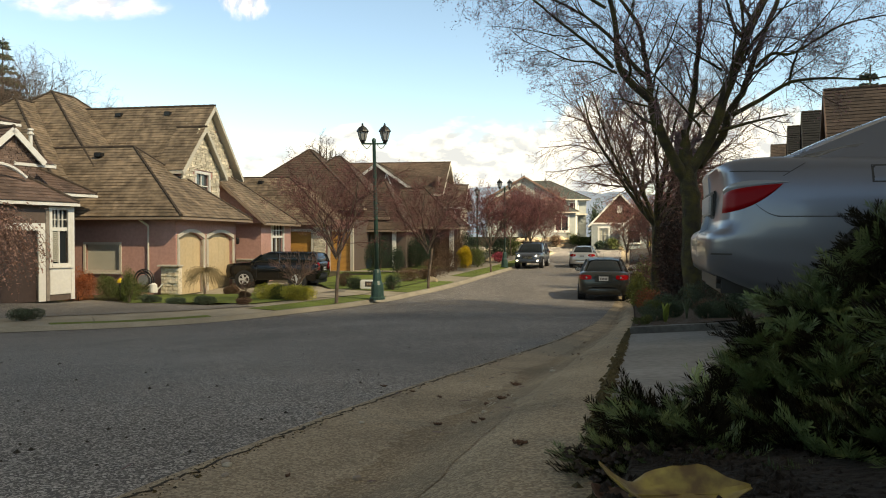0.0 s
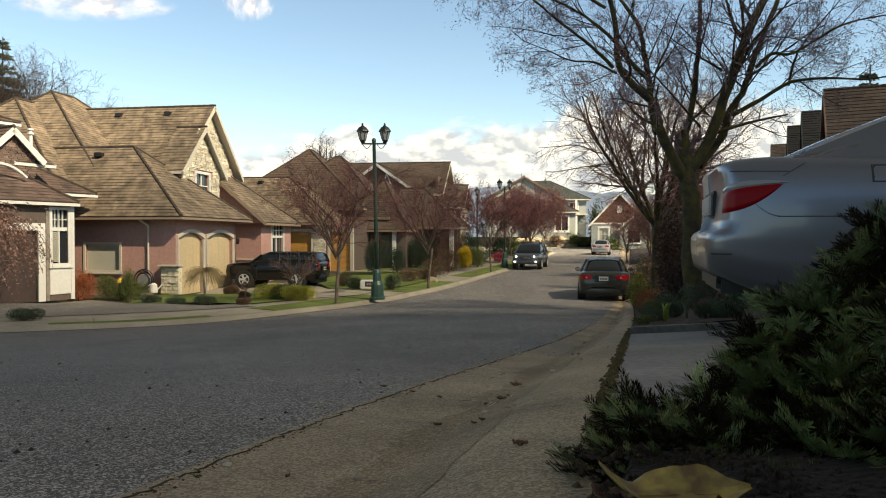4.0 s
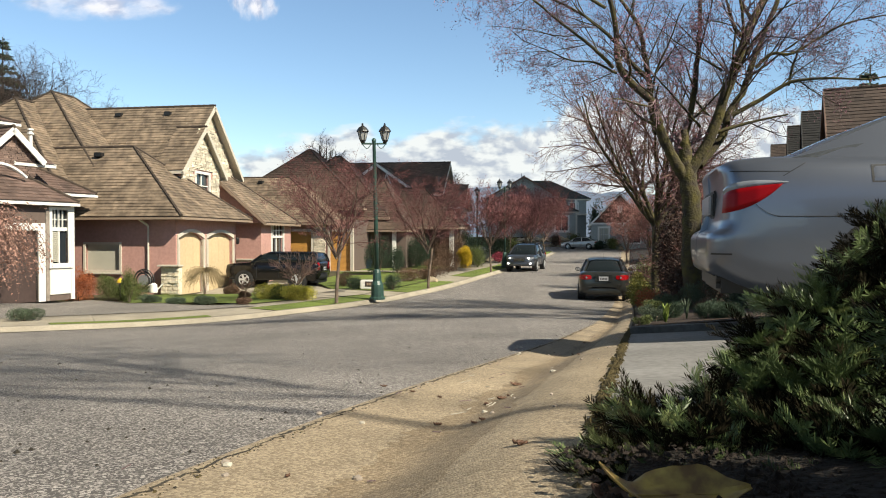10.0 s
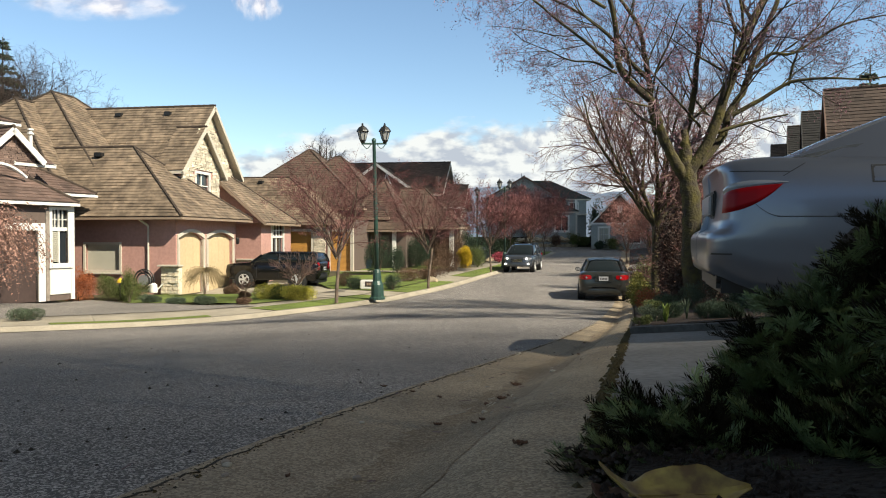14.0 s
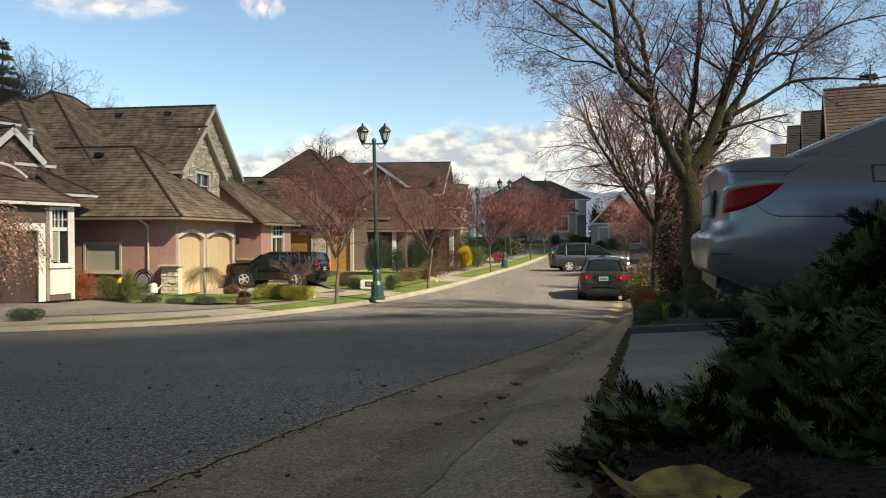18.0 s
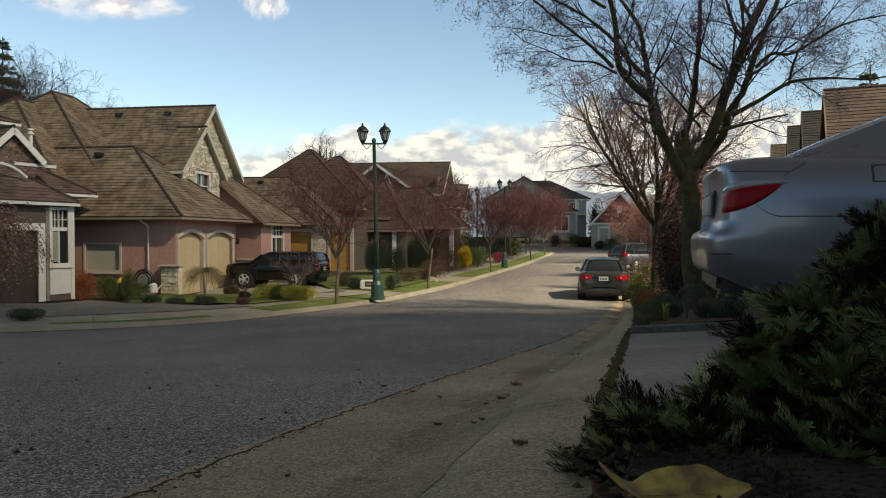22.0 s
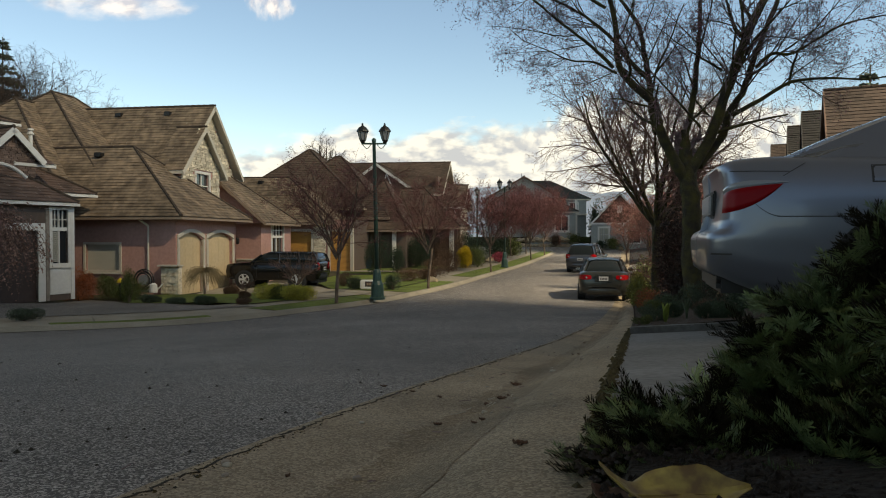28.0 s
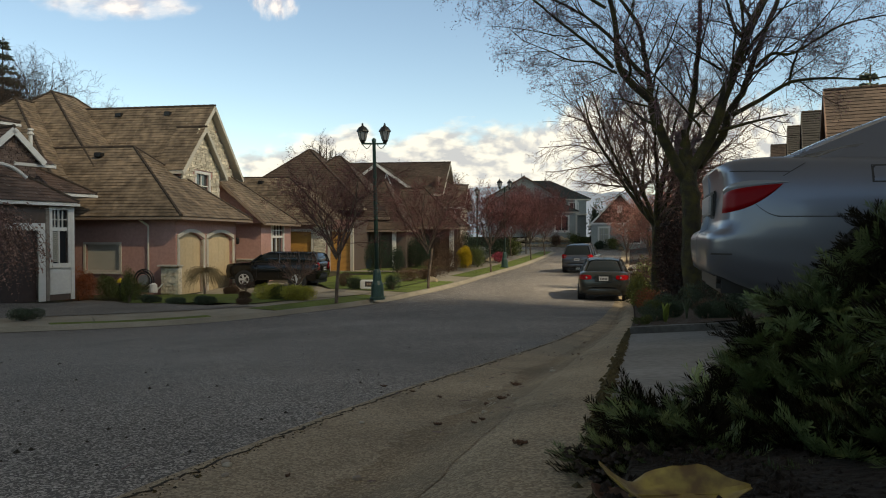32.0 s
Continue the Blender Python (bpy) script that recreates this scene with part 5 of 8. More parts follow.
def car_wheel(parent, x, y, r=0.33, wide=0.21):
    hub = new("wheel")
    hub.parent, hub.location = parent, (x, y, r)
    prof = [(r * 0.62, -wide / 2), (r * 0.93, -wide / 2), (r, -wide * 0.32), (r, wide * 0.32), (r * 0.93, wide / 2), (r * 0.62, wide / 2)]
    bm = lathe(prof, 24)
    bmesh.ops.rotate(bm, verts=bm.verts, matrix=Matrix.Rotation(radians(90), 3, "X"))
    me = bpy.data.meshes.new("wheel")
    bm.to_mesh(me)
    bm.free()
    me.materials.append(RUBBER)
    bpy.data.objects.remove(hub)
    hub = new("wheel", me)
    hub.parent, hub.location = parent, (x, y, r)
    s = 1 if y > 0 else -1
    rim = bmesh.new()
    for k in range(5):
        a = 2 * math.pi * k / 5
        bmesh.ops.create_cube(rim, size=1, matrix=Matrix.Rotation(a, 4, "Y") @ Matrix.Translation((r * 0.36, s * wide * 0.47, 0)) @ Matrix.Diagonal((r * 0.58, 0.02, r * 0.25, 1)))
    tube(rim, (0, s * wide * 0.40, 0), (0, s * wide * 0.53, 0), r * 0.2, r * 0.17, 12)
    for k in range(24):
        a, b = 2 * math.pi * k / 24, 2 * math.pi * (k + 1) / 24
        tube(rim, (r * 0.64 * math.cos(a), s * wide * 0.49, r * 0.64 * math.sin(a)), (r * 0.64 * math.cos(b), s * wide * 0.49, r * 0.64 * math.sin(b)), r * 0.045, r * 0.045, 5, False)
    part("rim", rim, RIM, hub)
    return hub


def curved_bar(s, reach, half, bend, z0, z1):
    """A bumper bar whose ends wrap round the car's corners."""
    rings = []
    for k in range(15):
        f = k / 7 - 1
        x = reach - bend * abs(f) ** 3.2
        d = 0.10
        m = (z1 - z0) * 0.3
        rings.append([(s * (x + o), f * half, z) for o, z in ((-d, z0), (-0.03, z0), (0, z0 + m), (0, z1 - m), (-0.03, z1), (-d, z1))])
    return loft(rings)


def wrap_lens(s, side, plan_, zt, hh, shares):
    """A lamp lens bent round a corner: plan points (x, y), each with its share of the height."""
    bm = bmesh.new()
    n = len(plan_)
    rows_ = [[bm.verts.new((s * x, side * y, zt + z * hh * g + (0.25 * hh * (1 - g)))) for (x, y), g in zip(plan_, shares)] for z in (-1, 1)]
    for k in range(n):
        bm.faces.new((rows_[0][k], rows_[0][(k + 1) % n], rows_[1][(k + 1) % n], rows_[1][k]))
    bm.faces.new(rows_[0])
    bm.faces.new(rows_[1])
    bmesh.ops.recalc_face_normals(bm, faces=bm.faces)
    bmesh.ops.bevel(bm, geom=bm.edges[:], offset=0.018, segments=2, affect="EDGES")
    return bm


def make_car(name, label, length, width, height, paint, style, category="car", lit_tail=False, lit_head=False):
    """A car in parts, nose along +x, standing on z = 0 with its middle at the origin."""
    c = thing(name, 0, 0, 0, 0, label, category)
    L, w = length / 2, width / 2
    low = 0.24 if style == "sedan" else 0.32
    if style == "sedan":
        body = [(-L, 0.44, 0.76, w * 0.66), (-L + 0.05, 0.34, 0.93, w * 0.80), (-L + 0.16, 0.28, 1.01, w * 0.90), (-L + 0.4, low, 1.035, w * 0.97), (-L + 0.9, low, 1.02, w), (0, low, 0.95, w), (L - 1.2, low, 0.92, w), (L - 0.5, low, 0.82, w * 0.97),
                (L - 0.12, 0.28, 0.70, w * 0.86), (L, 0.38, 0.58, w * 0.7)]
        cab = [(-L + 0.5, 1.0, 1.04, w - 0.2, w - 0.3), (-L + 1.15, 0.98, height - 0.07, w - 0.11, w * 0.60), (-L + 1.8, 0.96, height, w - 0.06, w * 0.66), (0.15, 0.94, height, w - 0.06, w * 0.68), (0.5, 0.93, height - 0.08, w - 0.06, w * 0.66), (1.15, 0.9, 0.93, w - 0.1, w - 0.2)]
    elif style == "box":
        body = [(-L, 0.5, 1.0, w * 0.92), (-L + 0.05, 0.4, 1.1, w * 0.97), (-L + 0.2, low, 1.12, w), (-0.3, low, 1.1, w), (L - 1.2, low, 1.08, w), (L - 0.3, low + 0.04, 1.03, w * 0.97), (L - 0.06, 0.42, 0.98, w * 0.93), (L, 0.5, 0.85, w * 0.86)]
        cab = [(-L + 0.04, 1.08, 1.14, w - 0.08, w - 0.12), (-L + 0.16, 1.08, height - 0.05, w - 0.07, w * 0.8), (-L + 0.5, 1.08, height, w - 0.06, w * 0.8), (0.2, 1.08, height, w - 0.06, w * 0.8), (0.45, 1.07, height - 0.07, w - 0.06, w * 0.78), (0.95, 1.06, 1.1, w - 0.08, w - 0.14)]
    else:
        body = [(-L, 0.5, 0.95, w * 0.80), (-L + 0.06, 0.38, 1.06, w * 0.90), (-L + 0.25, low, 1.08, w * 0.97), (-0.3, low, 1.06, w), (L - 1.25, low, 1.06, w), (L - 0.6, low + 0.02, 1.0, w * 0.96), (L - 0.28, 0.33, 0.93, w * 0.90), (L - 0.1, 0.38, 0.86, w * 0.78), (L, 0.45, 0.74, w * 0.58)]
        cab = [(-L + 0.1, 1.04, 1.1, w - 0.1, w - 0.18), (-L + 0.42, 1.05, height - 0.1, w - 0.08, w * 0.68), (-L + 0.9, 1.05, height - 0.02, w - 0.06, w * 0.70), (-0.1, 1.05, height, w - 0.06, w * 0.71), (0.45, 1.04, height - 0.1, w - 0.06, w * 0.69), (1.35, 1.03, 1.08, w - 0.08, w - 0.18)]
    xs = sorted({r[0] for r in body} | set(np.linspace(-L + 0.02, L - 0.02, 22)))
    part("body", loft([body_ring(x, *ease(body, x)) for x in xs]), paint, c, smooth=True)
    xs = sorted({r[0] for r in cab} | set(np.linspace(cab[0][0], cab[-1][0], 12)))
    part("glasshouse", loft([cabin_ring(x, *ease(cab, x)) for x in xs]), CAR_GLASS, c, smooth=True)
    rf = [r for r in xs if cab[1][0] - 0.05 <= r <= cab[4][0] - 0.12]
    roof_bm = bmesh.new()
    rings = []
    for x in rf:
        b, t, wb, wt = ease(cab, x)
        rings.append([roof_bm.verts.new((x, y * (wt + 0.03), t + 0.012 + d)) for y, d in ((-1, -0.075), (-0.86, -0.01), (-0.4, 0.012), (0.4, 0.012), (0.86, -0.01), (1, -0.075))])
    for a, b in zip(rings, rings[1:]):
        for k in range(5):
            roof_bm.faces.new((a[k], b[k], b[k + 1], a[k + 1]))
    bmesh.ops.solidify(roof_bm, geom=roof_bm.faces[:], thickness=0.02)
    part("roof_panel", roof_bm, paint, c, smooth=True)
    for s in (-1, 1):
        for i, j in ((4, 5), (1, 0)):
            p, q = cab[i], cab[j]
            part("pillar", tube(bmesh.new(), (p[0], s * (p[4] + 0.02), p[2] - 0.03), (q[0], s * (q[3] - 0.0), q[1] - 0.02), 0.035, 0.045, 6), paint, c)
        for x in ((-0.35,) if style == "sedan" else (-0.35, -L + 0.85)):
            b, t, wb, wt = ease(cab, x)
            part("pillar", tube(bmesh.new(), (x, s * (wt + 0.03), t - 0.05), (x - 0.02, s * (wb + 0.012), b - 0.02), 0.04, 0.05, 6), paint, c)
    zb = 0.36 if style == "sedan" else 0.45
    for s in (-1, 1):
        part("bumper", curved_bar(s, L + 0.05, w * 0.93, 0.30, zb - 0.1, zb + 0.15), PLASTIC if style == "box" else paint, c, smooth=True)
    wb = length * 0.285
    for x in (-wb, wb):
        for s in (-1, 1):
            part("wheel_arch", tube(bmesh.new(), (x, s * (w - 0.25), 0.34), (x, s * (w + 0.004), 0.34), 0.385 if style == "sedan" else 0.41, 0.385 if style == "sedan" else 0.41, 24), PLASTIC, c)
    for x in (-wb, wb):
        for s in (-1, 1):
            car_wheel(c, x, s * (w - 0.085), 0.32 if style == "sedan" else 0.35)
    for s in (-1, 1):
        zt = {"sedan": 0.84, "suv": 0.98, "box": 0.9}[style]
        hh = {"sedan": 0.10, "suv": 0.14, "box": 0.2}[style]
        si = w * (0.58 if style == "sedan" else 0.68)
        if style == "sedan":
            plan_ = [(L + 0.012, w * 0.46), (L + 0.008, w * 0.62), (L - 0.035, w * 0.785), (L - 0.13, w * 0.9), (L - 0.3, w * 0.965), (L - 0.3, w * 0.88), (L - 0.1, w * 0.46)]
        else:
            plan_ = [(L + 0.012, w * 0.66), (L + 0.008, w * 0.76), (L - 0.02, w * 0.86), (L - 0.09, w * 0.94), (L - 0.3, w * 0.99), (L - 0.3, w * 0.9), (L - 0.08, w * 0.66)]
        lamp_bm = wrap_lens(-1, s, plan_, zt, hh, (0.6, 0.95, 1.0, 0.85, 0.4, 0.4, 0.6))
        tl = part("tail_light", lamp_bm, TAIL_ON if lit_tail else TAIL, c)
        part("reversing_lens", tube(bmesh.new(), (-L - 0.028, s * (si + 0.06), zt), (-L, s * (si + 0.06), zt), 0.032, 0.036, 12), CLEAR, tl)
        zh = 0.68 if style == "sedan" else 0.82
        if style == "box":
            plan_ = [(L + 0.01, w * 0.52), (L + 0.005, w * 0.68), (L - 0.03, w * 0.83), (L - 0.2, w * 0.94), (L - 0.2, w * 0.86), (L - 0.06, w * 0.52)]
        else:
            plan_ = [(L + 0.005, w * 0.42), (L - 0.02, w * 0.6), (L - 0.1, w * 0.79), (L - 0.34, w * 0.935), (L - 0.34, w * 0.86), (L - 0.1, w * 0.42)]
        hl = part("headlight", wrap_lens(1, s, plan_, zh, 0.075, (0.7, 0.95, 1.0, 0.6, 0.6, 0.7)), CLEAR, c)
        part("headlight_bulb", tube(bmesh.new(), (L - 0.12, s * w * 0.62, zh + 0.01), (L + 0.0, s * w * 0.62, zh + 0.01), 0.055, 0.062, 14), HEAD_ON if lit_head else CHROME, hl)
        if style == "suv":
            part("fog_light", tube(bmesh.new(), (L - 0.1, s * w * 0.74, 0.5), (L + 0.03, s * w * 0.74, 0.5), 0.05, 0.055, 12), HEAD_ON, c)
        m = part("door_mirror", box(0.62, 0.8, s * (w + 0.1) - 0.1, s * (w + 0.1) + 0.1, 0.93, 1.08, 0.04), paint, c)
        part("mirror_glass", box(0.612, 0.622, s * (w + 0.1) - 0.075, s * (w + 0.1) + 0.075, 0.955, 1.055), CHROME, m)
    part("plate_recess", box(-L - 0.03, -L + 0.02, -0.3, 0.3, 0.68, 0.94, 0.02), paint, c)
    part("number_plate", box(-L - 0.055, -L - 0.02, -0.16, 0.16, 0.73, 0.88, 0.004), PLATE, c)
    part("bumper_seam", box(-L - 0.056, -L + 0.1, -w * 0.6, w * 0.6, 0.515 if style == "sedan" else 0.60, 0.525 if style == "sedan" else 0.61), PLASTIC, c)
    part("rear_valance", box(-L + 0.06, -L + 0.4, -w * 0.7, w * 0.7, 0.2, 0.34, 0.02), PLASTIC, c)
    lt = bmesh.new()
    for k in range(5):
        box(-L - 0.058, -L - 0.055, -0.12 + k * 0.05, -0.09 + k * 0.05, 0.77, 0.83, bm=lt)
    part("plate_marks", lt, PLASTIC, c)
    gz = 0.5 if style == "sedan" else 0.62
    gh = 0.5 if style == "box" else 0.34
    gr = part("grille", box(L - 0.03, L + 0.02, -gh, gh, gz, gz + 0.2, 0.02), PLASTIC, c)
    for k in range(3):
        part("grille_bar", box(L - 0.02, L + 0.03, -gh + 0.03, gh - 0.03, gz + 0.03 + k * 0.06, gz + 0.045 + k * 0.06), CHROME, gr)
    for s in (-1, 1):
        for x in (-0.35, 0.62):
            part("door_seam", box(x - 0.006, x + 0.006, s * w * 0.995 - 0.008, s * w * 0.995 + 0.008, low + 0.12, 0.9), PLASTIC, c)
        for x in (-0.75, 0.25):
            part("door_handle", box(x - 0.1, x + 0.1, s * w * 0.985 - 0.02, s * w * 0.985 + 0.025, 0.84, 0.875, 0.01), paint, c)
    if lit_tail:
        part("high_brake_light", box(-L + 0.22, -L + 0.32, -0.14, 0.14, height - 0.10, height - 0.05, 0.01), TAIL_ON, c)
    if style == "suv":
        for s in (-1, 1):
            rails = bmesh.new()
            tube(rails, (-L + 0.7, s * w * 0.64, height + 0.05), (0.1, s * w * 0.64, height + 0.05), 0.018, 0.018, 6)
            for x in (-L + 0.75, 0.05):
                tube(rails, (x, s * w * 0.64, height), (x, s * w * 0.64, height + 0.05), 0.018, 0.018, 6)
            part("roof_rail", rails, PLASTIC, c)
    elif style == "sedan":
        part("aerial", tube(bmesh.new(), (-0.9, 0, height), (-1.1, 0, height + 0.22), 0.006, 0.004, 5), PLASTIC, c)
    return c


parked = make_car("parked_car", "dark grey-green saloon parked at the kerb", 4.5, 1.78, 1.46, PAINT_GREY, "sedan", lit_tail=False)
parked.matrix_world = pose(6.04, 26.6, 0.045, 0, 0, 77)
black_suv = make_car("parked_off_roader", "black off-roader parked on a drive before a garage", 4.15, 1.8, 1.5, PAINT_BLACK, "box")
black_suv.matrix_world = pose(-7.2, 31.0, lie(-7.2, 31.0) + 0.172 - yard_fall(-7.2, 31.0), 0, 0, 171)
moving_suv = make_car("moving_suv", "slate grey family off-roader turning in the road, headlamps lit", 4.75, 1.88, 1.72, PAINT_SUV, "suv", lit_head=True)
moving_saloon = make_car("moving_saloon", "pale silver saloon driving away up the road", 4.55, 1.78, 1.45, PAINT_PALE, "sedan")


# ---- the near garden: drive, bed, the silver car, the juniper ----
def edge_index(y):
    return int(round((y + 60) / 0.5))


BANK = [(-0.01, 0.08), (-1.4, 0.16), (-3.7, 0.43), (-7.2, 0.8), (-13, 1.2), (-40, 1.6)]
strip("drive_near", KERB_TOP, [(o, d + 0.012) for o, d in BANK], SLAB, label="grey concrete drive slab", category="drive", lo=edge_index(1.5), hi=edge_index(6.5) + 1)
strip("bed_near", KERB_TOP, [(-0.03, 0.06), (-0.06, 0.11), (-0.5, 0.14)] + [(o, d + 0.09) for o, d in BANK[1:]], MULCH_SHADE, label="bark-mulched bed under the juniper", category="flower bed", lo=edge_index(-30), hi=edge_index(2.1))
for name, mat, label, category, lo, hi in (("bed_far", MULCH_PLAIN, "bark-mulched planting bed beside the road", "flower bed", 6.5, 40), ("drive_far", SLAB, "grey concrete drive across the road", "drive", 40, 52), ("bed_end", MULCH_SHADE, "dark planting bed at the road's far end", "flower bed", 52, 97)):
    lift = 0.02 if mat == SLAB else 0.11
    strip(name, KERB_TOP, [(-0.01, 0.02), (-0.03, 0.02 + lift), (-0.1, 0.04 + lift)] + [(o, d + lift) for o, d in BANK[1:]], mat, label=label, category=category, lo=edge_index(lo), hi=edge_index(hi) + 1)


# Slab concrete taken darker: the parked car's shadow is put into its colour.
EDGING = material("shaded_grey_edging", (0.15, 0.142, 0.135), 0.9, vary=0.35, scale=20, blotch=2, bump=0.4, bump_scale=60, depth=0.006)


def bed_kerb():
    k = edge_index(6.5)
    a, b = KERB_TOP[k], offsets(KERB_TOP, -4.7)[k]
    n = 5
    holder = thing("bed_kerb", 0, 0, 0, 0, "low grey concrete edging of the planting bed", "kerb", kind="structure")
    for i in range(n):
        ends = []
        for f in (i / n, (i + 0.985) / n):
            p = a + (b - a) * f
            ends.append(np.array([p[0], p[1] - 0.05]))
        p, q = ends
        z0, z1 = (lie(*e) + float(np.interp(4.7 * (i + g) / n, [0.0, 1.4, 3.7, 7.2], [0.08, 0.16, 0.43, 0.8])) for e, g in ((p, 0), (q, 1)))
        w = float(np.linalg.norm(q - p)) / 2
        m = Matrix.Translation(((p[0] + q[0]) / 2, (p[1] + q[1]) / 2, (z0 + z1) / 2 + 0.045)) @ Matrix.Rotation(math.atan2(q[1] - p[1], q[0] - p[0]), 4, "Z") @ Matrix.Rotation(-math.atan2(z1 - z0, 2 * w), 4, "Y")
        ob = part("kerb_stone", box(-w, w, -0.05, 0.05, -0.16, 0.03, 0.01), EDGING, holder)
        ob.matrix_local = m


bed_kerb()

MOSS = material("dry_moss", (0.105, 0.08, 0.03), 1.0, vary=0.5, scale=60, bump=1.0, bump_scale=90, depth=0.02)


def moss_seam():
    line = KERB_TOP
    r = random.Random(3)
    v, f = [], []
    for i in range(1300):
        y = r.uniform(1.2, 7.0)
        k = edge_index(y)
        p = line[k] + (line[k + 1] - line[k]) * r.random() + np.array([r.gauss(0, 0.012), 0])
        z = lie(p[0], p[1]) + 0.085
        s = r.uniform(0.008, 0.022)
        a = r.uniform(0, 6.28)
        j = len(v)
        c, d = math.cos(a) * s, math.sin(a) * s
        v.extend([(p[0] + c, p[1] + d, z), (p[0] - d, p[1] + c, z), (p[0] - c, p[1] - d, z + 0.002), (p[0] + d, p[1] - c, z), (p[0], p[1], z + s * 0.9)])
        f.extend([(j, j + 1, j + 4), (j + 1, j + 2, j + 4), (j + 2, j + 3, j + 4), (j + 3, j, j + 4)])
    tagged(put("moss", mesh_of("moss", v, f), MOSS), "dry brown moss in the joint behind the kerb", "moss", kind="stuff")


moss_seam()


def near_saloon():
    """The silver saloon backed to the road: its tail is seen close."""
    c = thing("silver_saloon", 0, 0, 0, 0, "silver-blue saloon parked nose-in on the concrete drive", "car")
    W = [(0, 0.70), (0.03, 0.79), (0.1, 0.855), (0.25, 0.895), (0.55, 0.915), (1.1, 0.922), (3.4, 0.922), (4.2, 0.88), (4.6, 0.76), (4.8, 0.55)]
    deck = [(0, 1.04), (0.06, 1.07), (0.3, 1.085), (0.9, 1.08), (1.6, 1.05), (3.2, 0.98), (3.6, 0.96), (4.3, 0.86), (4.7, 0.74), (4.8, 0.66)]
    low = [(0, 0.31), (0.08, 0.29), (0.2, 0.23), (0.4, 0.18), (3.9, 0.2), (4.8, 0.3)]
    side = [(0.0, 0.80), (0.07, 0.93), (0.2, 0.985), (0.42, 1.0), (0.60, 0.998), (0.66, 0.992), (0.72, 0.985), (0.84, 0.958), (0.93, 0.925), (0.975, 0.885), (1.0, 0.80)]
    tail = [(0.15, 0.07), (0.28, 0.025), (0.42, 0.0), (0.55, 0.0), (0.585, 0.02), (0.62, 0.085), (0.85, 0.10), (0.98, 0.09), (1.04, 0.075), (1.09, 0.13)]

    def at(rows, x):
        return float(np.interp(x, [r[0] for r in rows], [r[1] for r in rows]))

    def skin(x, z, out=0.0):
        """The place on the right side's skin at length x from the tail and height z."""
        lo, hi = at(low, x), at(deck, x)
        f = min(max((z - lo) / (hi - lo), 0), 1)
        fade = math.exp(-max(x, 0) / 0.22)
        return Vector((x + at(tail, z) * fade - out * 0.35 * fade * 2, -(at(W, x) * at(side, f) + out), z))

    xs = [0.0, 0.015, 0.05, 0.1, 0.16, 0.25, 0.36, 0.5, 0.65, 0.8, 1.0, 1.2, 1.5, 2.0, 2.6, 3.2, 3.6, 4.0, 4.3, 4.55, 4.7, 4.8]
    fz = [0, 0.05, 0.1, 0.2, 0.26, 0.29, 0.32, 0.35, 0.38, 0.42, 0.5, 0.6, 0.69, 0.76, 0.83, 0.89, 0.94, 0.98, 1.0]
    secs = []
    for w in (0.02, 0.3, 0.55, 0.8):
        ring = []
        for f in fz:
            z = at(low, 0) + (at(deck, 0) - at(low, 0)) * f
            p = skin(0, z)
            ring.append((p.x - 0.012 * (1 - w), p.y * w, z))
        secs.append(ring)
    for x in xs:
        ring = []
        for f in fz:
            z = at(low, x) + (at(deck, x) - at(low, x)) * f
            ring.append(tuple(skin(x, z)))
        ring.append((ring[-1][0], ring[-1][1] * 0.5, at(deck, x) + 0.012))
        secs.append(ring)
    for s in secs[:4]:
        s.append((s[-1][0], s[-1][1] * 0.5, s[-1][2] + 0.004))
    full = [s + [(x, -y, z) for x, y, z in reversed(s)] for s in secs]
    body = part("body", loft(full), PAINT_SILVER, c, smooth=True)

    def patch(name, x0, x1, zl, zh, mat, parent, out=0.008, nx=14, nz=6, label="", mirror=True):
        for sgn in ((1, -1) if mirror else (1,)):
            v, fc = [], []
            for i in range(nx + 1):
                x = x0 + (x1 - x0) * i / nx
                for j in range(nz + 1):
                    z = zl(i / nx) + (zh(i / nx) - zl(i / nx)) * j / nz
                    edge = 0.0 if i in (0, nx) or j in (0, nz) else out
                    p = skin(x, z, edge + 0.001)
                    v.append((p.x, p.y * sgn, p.z))
            for i in range(nx):
                for j in range(nz):
                    a = i * (nz + 1) + j
                    q = (a, a + 1, a + nz + 2, a + nz + 1)
                    fc.append(q if sgn > 0 else tuple(reversed(q)))
            put(name, mesh_of(name, v, fc), mat, parent, label, smooth=True)

    patch("tail_light", 0.0, 0.42, lambda s: 0.715 + 0.03 * s + 0.155 * s ** 2.4, lambda s: 0.84 + 0.072 * s ** 0.55 - 0.012 * s, TAIL_BRIGHT, c, 0.012, 20, 8, label="red wrap-round tail light")
    patch("clear_lens", 0.0, 0.45, lambda s: 0.844 + 0.072 * s ** 0.55 - 0.012 * s, lambda s: 0.852 + 0.072 * s ** 0.55 - 0.012 * s + 0.03 * math.sin(math.pi * min(1.0, 0.25 + 0.75 * s)), CLEAR, c, 0.006, 20, 4)
    patch("boot_seam", 0.42, 0.56, lambda s: 0.945 + 0.085 * s, lambda s: 0.950 + 0.085 * s, PLASTIC, c, 0.002, 6, 2)
    patch("boot_seam", 0.06, 0.46, lambda s: 0.985 - 0.01 * s, lambda s: 0.990 - 0.01 * s, PLASTIC, c, 0.002, 10, 2)
    patch("bumper_seam", 0.2, 0.40, lambda s: 0.80 - 0.11 * math.sin(s * 1.57), lambda s: 0.805 - 0.11 * math.sin(s * 1.57), PLASTIC, c, 0.002, 10, 2)
